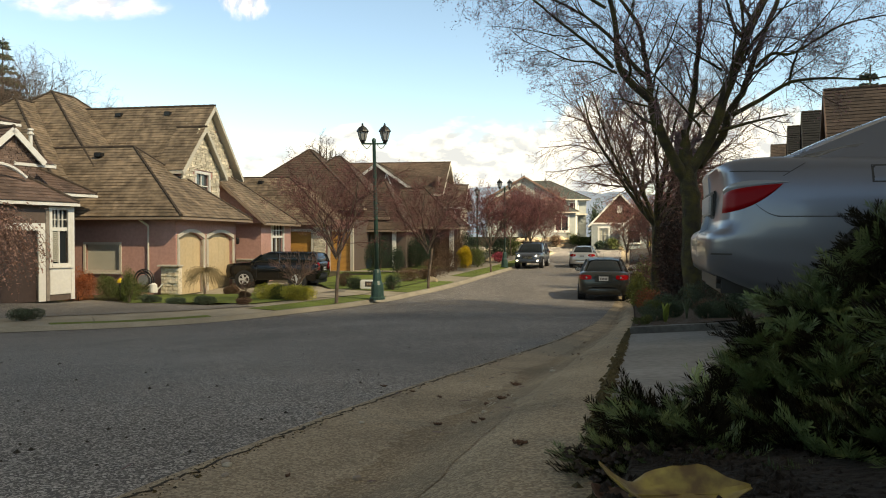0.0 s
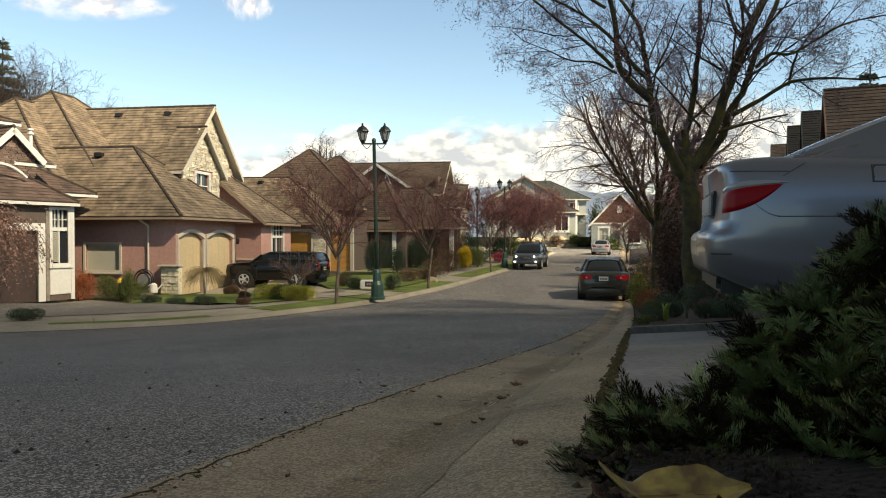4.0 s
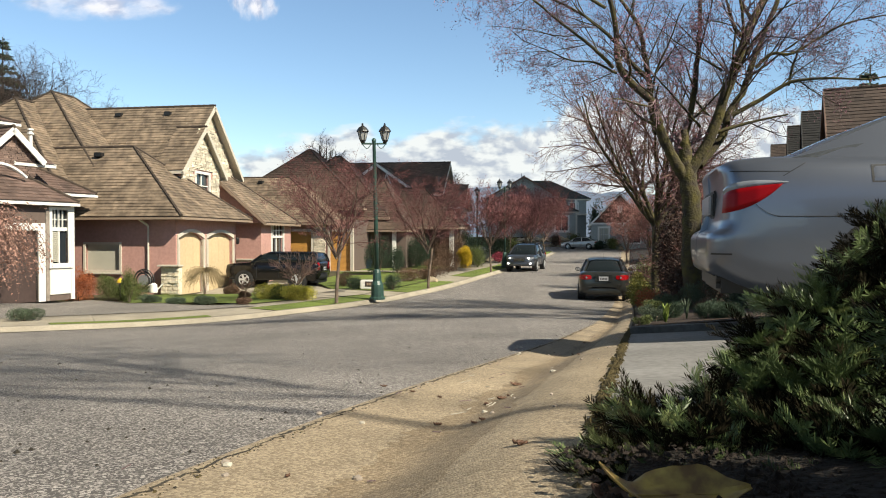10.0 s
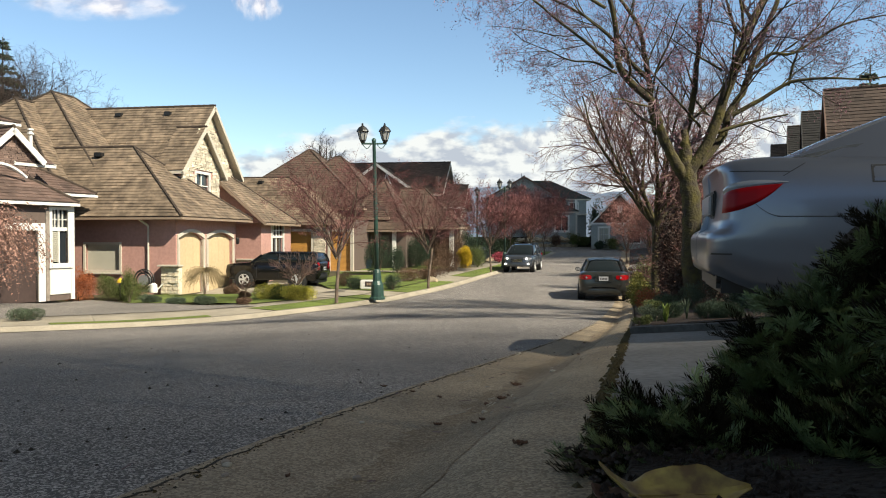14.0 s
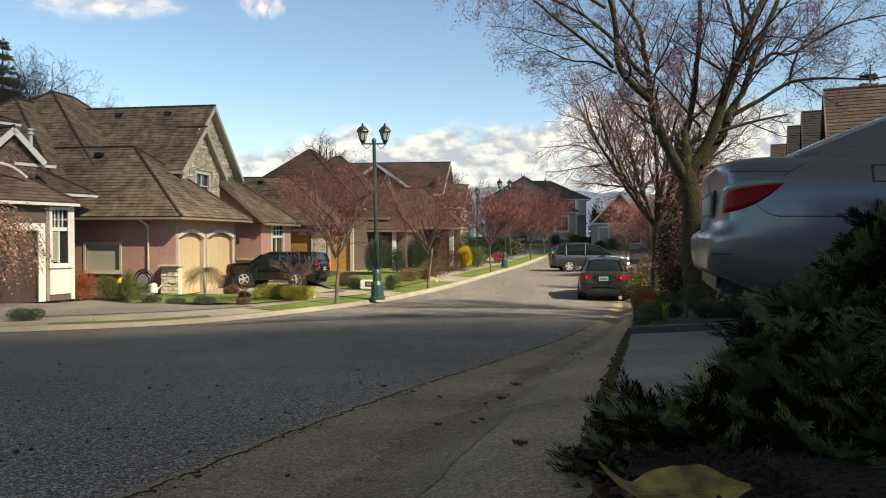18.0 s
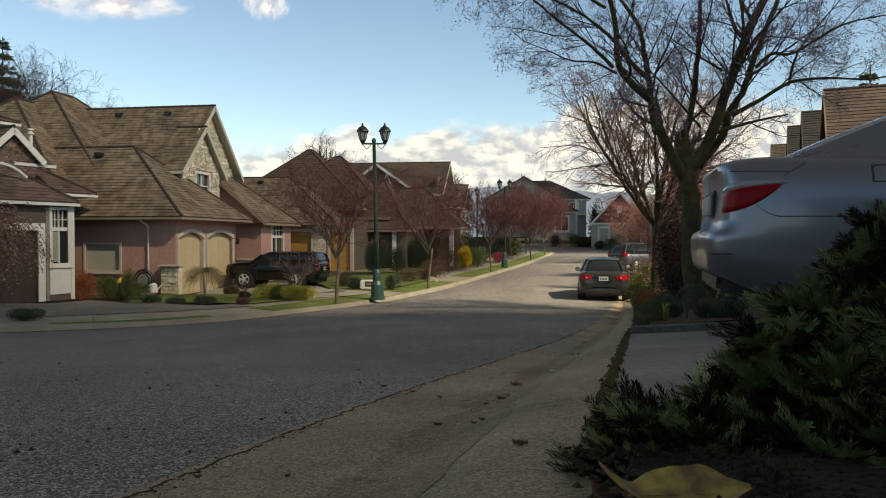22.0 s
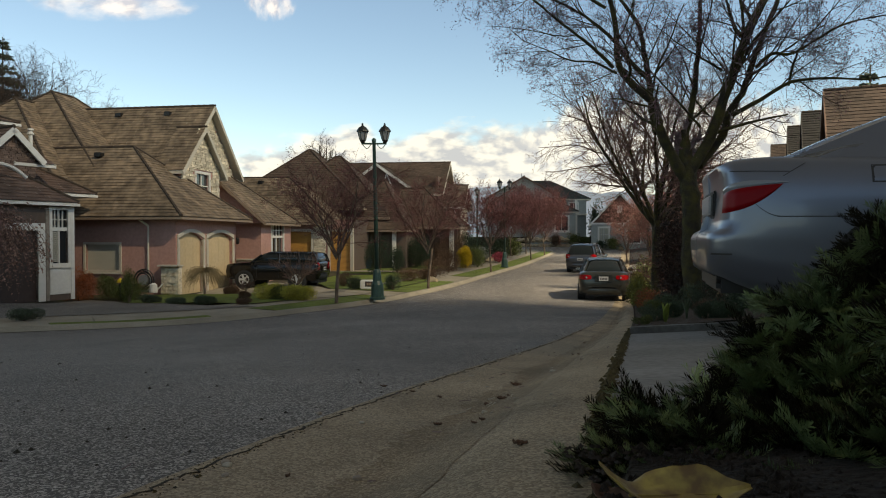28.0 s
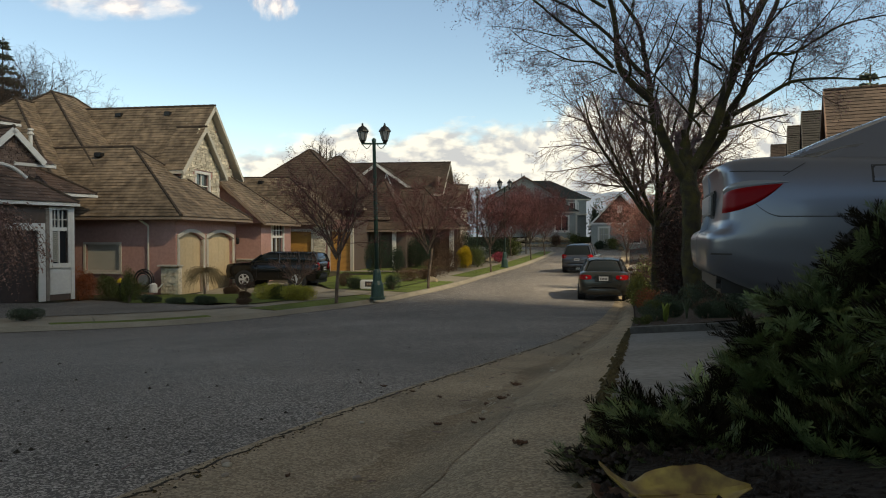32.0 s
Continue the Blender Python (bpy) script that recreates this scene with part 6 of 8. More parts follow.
    patch("bumper_seam", 0.38, 1.0, lambda s: 0.688, lambda s: 0.694, PLASTIC, c, 0.002, 10, 2)
    pl = part("number_plate", box(0.05, 0.075, -0.26, 0.26, 0.72, 0.86, 0.01), PLATE, c)
    part("plate_recess", box(0.07, 0.1, -0.34, 0.34, 0.69, 0.89, 0.02), PLASTIC, c)
    part("lower_valance", box(0.08, 0.4, -0.55, 0.55, 0.17, 0.31, 0.03), BLACK_METAL, c)
    patch("flap_seam", 0.93, 1.08, lambda s: 0.900, lambda s: 1.012, PLASTIC, c, 0.0006, 8, 6, mirror=False)
    patch("fuel_flap", 0.937, 1.073, lambda s: 0.905, lambda s: 1.007, PAINT_SILVER, c, 0.0012, 8, 6, mirror=False)
    patch("bumper_crease", 0.02, 0.14, lambda s: 0.44, lambda s: 0.452, PLASTIC, c, 0.001, 6, 2)
    for s in (-1, 1):
        part("exhaust_pipe", tube(bmesh.new(), (0.08, s * 0.5, 0.27), (0.45, s * 0.5, 0.27), 0.04, 0.04, 12), BLACK_METAL, c)
    # glasshouse with a slanting rear window
    cab = [(0.42, 1.05, 1.06, 0.80, 0.74), (0.8, 1.06, 1.235, 0.79, 0.66), (1.15, 1.05, 1.375, 0.78, 0.62), (1.6, 1.03, 1.46, 0.78, 0.6), (2.2, 1.0, 1.47, 0.78, 0.6), (2.7, 0.98, 1.40, 0.78, 0.6), (3.45, 0.96, 0.98, 0.74, 0.66)]
    cx = sorted({r[0] for r in cab} | set(np.linspace(0.42, 3.45, 16)))
    part("glasshouse", loft([cabin_ring(x, *ease(cab, x)) for x in cx]), REAR_GLASS, c, smooth=True)
    rb = bmesh.new()
    rings = []
    for x in [x for x in cx if 1.3 <= x <= 2.65]:
        b, t, wb, wt = ease(cab, x)
        rings.append([rb.verts.new((x, y * (wt + 0.03), t + 0.012 + d)) for y, d in ((-1, -0.09), (-0.86, -0.01), (-0.4, 0.012), (0.4, 0.012), (0.86, -0.01), (1, -0.09))])
    for a, b in zip(rings, rings[1:]):
        for k in range(5):
            rb.faces.new((a[k], b[k], b[k + 1], a[k + 1]))
    bmesh.ops.solidify(rb, geom=rb.faces[:], thickness=0.02)
    part("roof_panel", rb, PAINT_SILVER, c, smooth=True)
    for s in (-1, 1):
        v = []
        for x0, x1 in ((0.40, 0.62), (0.72, 1.0), (1.05, 1.35), (1.35, 1.75)):
            b0, t0, wb0, wt0 = ease(cab, x0)
            b1, t1, wb1, wt1 = ease(cab, x1)
            v.append((x0, s * (wt0 + 0.035), t0 - 0.03))
            v.append((x1 + 0.12, s * 0.845, 1.0))
        put("rear_pillar", mesh_of("rear_pillar", v, [(0, 1, 3, 2), (2, 3, 5, 4), (4, 5, 7, 6)]), PAINT_SILVER, c, smooth=True)
        b0, t0, wb0, wt0 = ease(cab, 2.35)
        part("pillar", tube(bmesh.new(), (2.3, s * (wt0 + 0.02), t0 - 0.04), (2.28, s * (wb0 + 0.03), 1.0), 0.035, 0.05, 6), PAINT_SILVER, c)
    part("roof_aerial", blob(0.09, 0.03, 0.04, 0, sub=2), PAINT_SILVER, c).location = (1.62, 0, 1.5)
    for x in (1.06, 3.92):
        for s in (-1, 1):
            part("wheel_arch", tube(bmesh.new(), (x, s * 0.66, 0.33), (x, s * 0.926, 0.33), 0.375, 0.375, 28), PLASTIC, c)
            car_wheel(c, x, s * 0.81, 0.32, 0.22)
    return c


silver = near_saloon()
silver.matrix_world = pose(1.955, 5.45, 1.74, 0, 0.4, -15)

NEEDLE = material("juniper_needles", (0.13, 0.17, 0.064), 0.42, vary=0.4, second=(0.045, 0.07, 0.028), scale=14, bump=0, per=0.3)
# Paler sprays: new growth, with the brightness of sunlit tips put into the colour.
NEEDLE_TIP = material("sunlit_new_growth", (0.3, 0.34, 0.14), 0.45, vary=0.35, scale=14, bump=0, per=0.3)
# Inner needles near black: the bush's deep shade is put into their colour.
NEEDLE_SHADE = material("shade_dark_inner_needles", (0.016, 0.013, 0.006), 0.9, vary=0.4, scale=14, bump=0, per=0.3)
for m, shine in ((NEEDLE, 0.45), (NEEDLE_TIP, 0.45), (NEEDLE_SHADE, 0.1)):
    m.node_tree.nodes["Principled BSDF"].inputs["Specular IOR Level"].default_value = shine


def spray_mesh(seed, gap=0.0048, wide=0.0012):
    """One juniper spray along +x: a stem and side twigs, each brushed with stiff needles."""
    r = random.Random(seed)
    v, f = [], []

    def needle(k, d, ln, wd):
        d = d.normalized()
        p = v[k]
        s = d.cross(Vector((r.gauss(0, 0.5), r.gauss(0, 0.5), 1))).normalized() * wd
        m = p + d * ln * 0.5
        i = len(v)
        v.extend([m + s, p + d * ln, m - s])
        f.append((k, i, i + 1, i + 2))

    def twig(start, d, ln, sub):
        n = max(8, int(ln / gap))
        p = v[start]
        across = d.cross(Vector((0, 0, 1))).normalized()
        last = start
        every = max(1, n // 5)
        for i in range(n):
            t = i / n
            v.append(p + d * ln * t + Vector((0, 0, -0.2 * ln * t * t)))
            here = len(v) - 1
            v.append(v[here] + across * 0.0012)
            f.append((last, here, here + 1))
            last = here
            for s in (-1, 0, 1):
                a = d * r.uniform(0.8, 1.1) + across * (s * r.uniform(0.5, 0.8) + r.gauss(0, 0.06)) + Vector((0, 0, r.uniform(0.0, 0.25) if s else 0.45))
                needle(here, a, r.uniform(0.020, 0.029) * (1 - 0.35 * t * t), wide)
            if sub and i % every == every // 2 and t < 0.85:
                s = 1 if i // every % 2 else -1
                e = (d + across * s * r.uniform(0.5, 0.8) + Vector((0, 0, r.uniform(-0.1, 0.25)))).normalized()
                twig(here, e, ln * r.uniform(0.5, 0.7) * (1.1 - 0.5 * t), 0)

    v.append(Vector((0, 0, 0)))
    twig(0, Vector((1, 0, 0.1)).normalized(), r.uniform(0.10, 0.13), 1)
    return mesh_of("branch", v, f)


def juniper():
    j = thing("juniper", 1.02, 1.52, 1.80, 0, "dark green spreading juniper beside the pavement", "shrub")
    meshes = []
    for k in range(12):
        m = spray_mesh(100 + k)
        m.materials.append(NEEDLE_TIP if k in (2, 6, 8, 11) else NEEDLE)
        meshes.append(m)
    coarse = [spray_mesh(150 + k, 0.0065, 0.0015) for k in range(6)]
    r = random.Random(77)
    # cushions of foliage: centre, half sizes
    lobes = [((-0.01, 0.05, 0.46), (0.057, 0.10, 0.06)), ((-0.02, 0.00, 0.36), (0.072, 0.10, 0.072)), ((-0.15, 0.00, 0.31), (0.074, 0.10, 0.05)), ((-0.12, -0.05, 0.24), (0.081, 0.10, 0.069)),
             ((-0.25, -0.08, 0.22), (0.079, 0.10, 0.05)), ((-0.27, 0.05, 0.22), (0.072, 0.10, 0.04)), ((-0.36, -0.08, 0.15), (0.070, 0.10, 0.045)), ((-0.28, -0.18, 0.15), (0.084, 0.10, 0.058)),
             ((-0.18, -0.23, 0.16), (0.071, 0.10, 0.061)), ((-0.47, -0.08, 0.10), (0.062, 0.10, 0.030)), ((-0.58, -0.12, 0.09), (0.050, 0.10, 0.026)), ((-0.67, -0.26, 0.06), (0.028, 0.08, 0.022)),
             ((-0.48, -0.23, 0.08), (0.071, 0.10, 0.036)), ((-0.57, -0.22, 0.06), (0.071, 0.10, 0.035)), ((-0.37, -0.30, 0.11), (0.075, 0.08, 0.033)), ((-0.28, -0.36, 0.12), (0.063, 0.08, 0.040)),
             ((0.02, 0.20, 0.36), (0.081, 0.12, 0.081)), ((-0.09, 0.25, 0.28), (0.070, 0.10, 0.049)), ((0.0, -0.1, 0.2), (0.1, 0.14, 0.1)), ((-0.15, 0.15, 0.15), (0.16, 0.12, 0.08)),
             # Next two rows: unseen cushions added to shade the mulch and the leaf.
             ((-0.26, -0.80, 0.34), (0.08, 0.1, 0.08)), ((-0.37, -0.74, 0.27), (0.05, 0.08, 0.06)), ((-0.2, -0.95, 0.28), (0.1, 0.1, 0.12)), ((-0.12, -0.62, 0.28), (0.07, 0.1, 0.08)),
             ((-0.33, -0.78, 0.46), (0.06, 0.1, 0.08)), ((-0.28, -0.88, 0.58), (0.09, 0.1, 0.09)), ((-0.2, -0.9, 0.45), (0.08, 0.1, 0.1)), ((-0.35, -0.68, 0.38), (0.045, 0.08, 0.06)),
             ((-0.29, -0.42, 0.11), (0.08, 0.08, 0.05)), ((-0.18, -0.44, 0.13), (0.1, 0.08, 0.07)), ((-0.37, -0.42, 0.07), (0.06, 0.06, 0.03))]
    store = {"outer_foliage": ([], []), "inner_foliage": ([], [])}
    for i in range(1640):
        c, rad = lobes[i % len(lobes)]
        c = Vector(c)
        az, el = r.uniform(0, 6.283), math.asin(r.uniform(-0.35, 0.95))
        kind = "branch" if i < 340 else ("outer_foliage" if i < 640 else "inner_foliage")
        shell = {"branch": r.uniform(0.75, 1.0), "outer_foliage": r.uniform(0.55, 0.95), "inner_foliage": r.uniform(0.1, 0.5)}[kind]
        d = Vector((math.cos(az) * math.cos(el), math.sin(az) * math.cos(el), math.sin(el)))
        if kind == "branch" and d.y > 0.3:
            d.y = -d.y
        p = c + Vector((d.x * rad[0], d.y * rad[1], d.z * rad[2])) * shell
        out = (d + Vector((r.gauss(0, 0.3) - 0.22, r.gauss(0, 0.3) - 0.3, r.gauss(0, 0.2) - 0.15))).normalized()
        m = Matrix.Translation(p) @ out.to_track_quat("X", "Z").to_matrix().to_4x4() @ Matrix.Rotation(r.gauss(0, 0.6), 4, "X") @ Matrix.Scale(r.uniform(0.7, 1.1), 4)
        if kind == "branch":
            ob = new("branch", meshes[r.randrange(12)])
            ob.parent, ob.matrix_local = j, m
        else:
            me = coarse[r.randrange(6)]
            v, f = store[kind]
            k = len(v)
            v.extend([m @ q.co for q in me.vertices])
            f.extend([tuple(a + k for a in q.vertices) for q in me.polygons])
    for kind, mat in (("outer_foliage", NEEDLE), ("inner_foliage", NEEDLE_SHADE)):
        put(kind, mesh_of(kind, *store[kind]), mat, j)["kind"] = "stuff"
    for c, rad in lobes:
        part("stem", tube(bmesh.new(), (c[0] * 0.3, 0.05, -0.1), (c[0], c[1], c[2]), 0.011, 0.003, 5), BARK_RED, j)
    return j


juniper()

LEAF_YELLOW = material("fallen_yellow_leaf", (0.4, 0.3, 0.08), 0.55, vary=0.4, second=(0.17, 0.10, 0.04), scale=35, blotch=8, bump=0.4, bump_scale=60, depth=0.003)
LEAF_BROWN = material("dry_brown_leaf", (0.12, 0.06, 0.035), 0.7, vary=0.4, scale=60, bump=0.3)


def fallen_leaf(name, x, y, z, ln, wd, rz, mat, label, cup=0.25, tilt=0.0, seed=0, far=None):
    """A curled leaf with a raised rim and a midrib."""
    nu, nv = 18, 10
    v, f = [], []
    for i in range(nu + 1):
        t = i / nu
        half = wd / 2 * math.sin(math.pi * min(t * 0.97 + 0.015, 1)) ** 0.7 * (1 + 0.08 * math.sin(t * 19 + seed))
        for k in range(nv + 1):
            s = k / nv * 2 - 1
            px = (t - 0.5) * ln
            side = cup if far is None else (0.12 if s < 0 else far * min(1.0, max(0.0, (t - 0.22) / 0.35)))
            pz = side * half * s * s + 0.05 * ln * (2 * t - 1) ** 2 + 1.15 * ln * max(0.0, 0.32 - t) ** 1.6 + 0.006 * noise.noise(Vector((t * 6, s * 3, seed)))
            v.append((px, half * s, pz))
    for i in range(nu):
        for k in range(nv):
            a = i * (nv + 1) + k
            f.append((a, a + 1, a + nv + 2, a + nv + 1))
    me = mesh_of("blade", v, f)
    t = thing(name, x, y, z, 0, label, "leaf")
    t.matrix_world = pose(x, y, z, tilt, 0, rz)
    b = put("blade", me, mat, t, smooth=True)
    b.modifiers.new("thick", "SOLIDIFY").thickness = 0.0012
    part("midrib", tube(bmesh.new(), (-ln * 0.3, 0, 0.004), (ln * 0.42, 0, 0.003), 0.0016, 0.0008, 6), mat, t)
    return t


fallen_leaf("fallen_leaf", 0.296, 0.90, 1.967, 0.20, 0.085, 4, LEAF_YELLOW, "large curled yellow fallen leaf on the mulch", 0.42, 6, far=0.6)
fallen_leaf("fallen_leaf", 0.235, 0.98, 1.935, 0.06, 0.04, -40, LEAF_BROWN, "dry brown fallen leaf on the mulch", 0.4, 10, 3)


def asphalt_lip():
    """The ragged dark edge where the asphalt ends at the gutter."""
    ys = np.concatenate([np.arange(0.6, 8, 0.02), np.arange(8, 11, 0.1)])
    xs = np.interp(ys, RIGHT_EDGE[:, 1], RIGHT_EDGE[:, 0])
    v, f = [], []
    for i, (x, y) in enumerate(zip(xs, ys)):
        rag = 0.014 * noise.noise(Vector((y * 9, 0, 0))) + 0.02 * noise.noise(Vector((y * 37, 5, 0)))
        thin = 0.5 + noise.noise(Vector((y * 5, 9, 0)))
        z = lie(x, y)
        v.extend([(x - 0.005 * thin + 1.2 * rag, y, z + 0.007), (x + 0.001 + 1.4 * rag, y, z + 0.008), (x + 0.003 + 0.008 * max(0, thin) + 0.9 * rag, y, z + 0.004)])
    for i in range(len(ys) - 1):
        for j in (0, 1):
            a = i * 3 + j
            f.append((a, a + 1, a + 4, a + 3))
    tagged(put("asphalt_edge", mesh_of("asphalt_edge", v, f), TAR), "ragged dark asphalt edge along the gutter", "road edge", kind="structure")


TAR = material("old_tar", (0.045, 0.037, 0.027), 0.95, vary=0.5, scale=60, blotch=6, bump=0.8, bump_scale=120, depth=0.006)
asphalt_lip()


def crumbs(name, spots, mat, label, category, lo, hi, seed):
    """Tiny angular bits lying at the given spots, as one scatter."""
    r = random.Random(seed)
    v, f = [], []
    for x, y, z in spots:
        s = r.uniform(lo, hi)
        a = r.uniform(0, 6.28)
        k = len(v)
        for q in range(4):
            e = s * r.uniform(0.6, 1.2)
            v.append((x + e * math.cos(a + q * 1.57), y + e * math.sin(a + q * 1.57), z))
        v.append((x + r.gauss(0, 0.2) * s, y + r.gauss(0, 0.2) * s, z + s * r.uniform(0.5, 1.0)))
        f.extend([(k + q, k + (q + 1) % 4, k + 4) for q in range(4)])
    tagged(put(name, mesh_of(name, v, f), mat), label, category, kind="stuff")


def on_road(x, y):
    xr = float(np.interp(y, RIGHT_EDGE[:, 1], RIGHT_EDGE[:, 0]))
    xl = float(np.interp(y, LEFT_KERB[:, 1], LEFT_KERB[:, 0])) if y > 17 else -9
    f = (x - xl) / (xr - xl)
    return lie(x, y) + 0.05 * (1 - (2 * f - 1) ** 2) - 0.001


def road_bits():
    r = random.Random(12)
    edge = []
    for _ in range(1100):
        y = 0.8 + 8 * r.random() ** 1.6
        x = float(np.interp(y, RIGHT_EDGE[:, 1], RIGHT_EDGE[:, 0])) + r.gauss(0.006, 0.016)
        edge.append((x, y, lie(x, y) + 0.004))
    crumbs("edge_crumbs", edge[:700], TAR, "dark crumbled asphalt and dirt along the road's edge", "crumbs", 0.002, 0.005, 5)
    crumbs("edge_moss", edge[700:1100], MOSS, "olive moss tufts along the road's broken edge", "moss", 0.002, 0.006, 6)
    spots = []
    for _ in range(420):
        y = 1.2 + 9 * r.random() ** 1.5
        xr = float(np.interp(y, RIGHT_EDGE[:, 1], RIGHT_EDGE[:, 0]))
        x = xr - 0.05 - r.random() * 0.62 * (y + 1)
        spots.append((x, y, on_road(x, y)))
    crumbs("road_grit", spots[:260], SLAB, "pale loose grit on the asphalt", "grit", 0.003, 0.008, 7)
    crumbs("road_litter", spots[260:], TAR, "dark bits of leaf and bark on the asphalt", "litter", 0.004, 0.012, 8)


road_bits()
rs = random.Random(31)
crumbs("mulch_clods", [(x, y, lie(x, y) + 0.125) for x, y in ((rs.uniform(0.2, 0.62), rs.uniform(0.8, 1.25)) for _ in range(420))], MULCH_SHADE, "dark clods and bark bits of the mulch", "mulch", 0.004, 0.012, 32)

# ---- gardens ----
def plot(name, pts, mat, label, category, rise=0.16, cuts=14):
    """A level patch of garden or drive with the given plan, laid on the land."""
    bm = bmesh.new()
    bm.faces.new([bm.verts.new((x, y, 0)) for x, y in pts])
    lo, hi = min(p[1] for p in pts), max(p[1] for p in pts)
    for k in range(1, cuts):
        y = lo + (hi - lo) * k / cuts
        bmesh.ops.bisect_plane(bm, geom=bm.verts[:] + bm.edges[:] + bm.faces[:], plane_co=(0, y, 0), plane_no=(0, 1, 0))
    for v in bm.verts:
        v.co.z = lie(v.co.x, v.co.y) + rise - yard_fall(v.co.x, v.co.y)
    bmesh.ops.recalc_face_normals(bm, faces=bm.faces)
    if sum(f.normal.z for f in bm.faces) < 0:
        bmesh.ops.reverse_faces(bm, faces=bm.faces)
    return tagged(part(name, bm, mat), label, category, kind="structure")


plot("drive_left", [(-11.2, 17.0), (-7.0, 19.2), (-5.4, 20.6), (-7.6, 21.0), (-10.06, 22.75), (-11.4, 24.6), (-12.6, 25.2), (-16, 18.2)], DRIVE, "grey exposed aggregate drive", "drive", 0.17)
plot("lawn_left", [(-10.3, 23.2), (-7.7, 21.9), (-5.7, 21.4), (-4.6, 23.6), (-5.6, 26.3), (-8.4, 26.9), (-12, 27.1)], GRASS, "green lawn before the rose house", "lawn", 0.185)
plot("drive_rose", [(-4.6, 23.6), (-2.9, 25.6), (-2.6, 27.0), (-4.6, 28.2), (-6.5, 33.5), (-10.0, 34), (-9.6, 27.5), (-8.4, 26.9), (-5.6, 26.3)], CONCRETE, "pale concrete drive", "drive", 0.172)
plot("lawn_middle", [(-4.5, 28.3), (-2.5, 27.3), (-1.9, 29), (-0.8, 33.0), (-0.4, 36), (-1.8, 40.5), (-6, 41.5), (-6.2, 34)], GRASS, "green lawn sloping to the pavement", "lawn", 0.178)
plot("lawn_far", [(-5.0, 42.6), (-1.4, 42.0), (0.4, 47), (-1.0, 56), (-6, 56)], GRASS, "green lawn before the brown-roofed house", "lawn", 0.178)
plot("drive_wood", [(-6, 41.5), (-1.8, 40.5), (-0.9, 41.5), (-1.4, 42.0), (-5.0, 42.6), (-9.5, 42.2), (-9.5, 41.4)], CONCRETE, "pale concrete drive", "drive", 0.182)
plot("lawn_end", [(17, 92.2), (27, 91), (27, 93.2), (17, 93.2)], GRASS, "green lawn before the far houses", "lawn", 0.12)


def at(x, y, up=0.15):
    return (x, y, lie(x, y) + up)


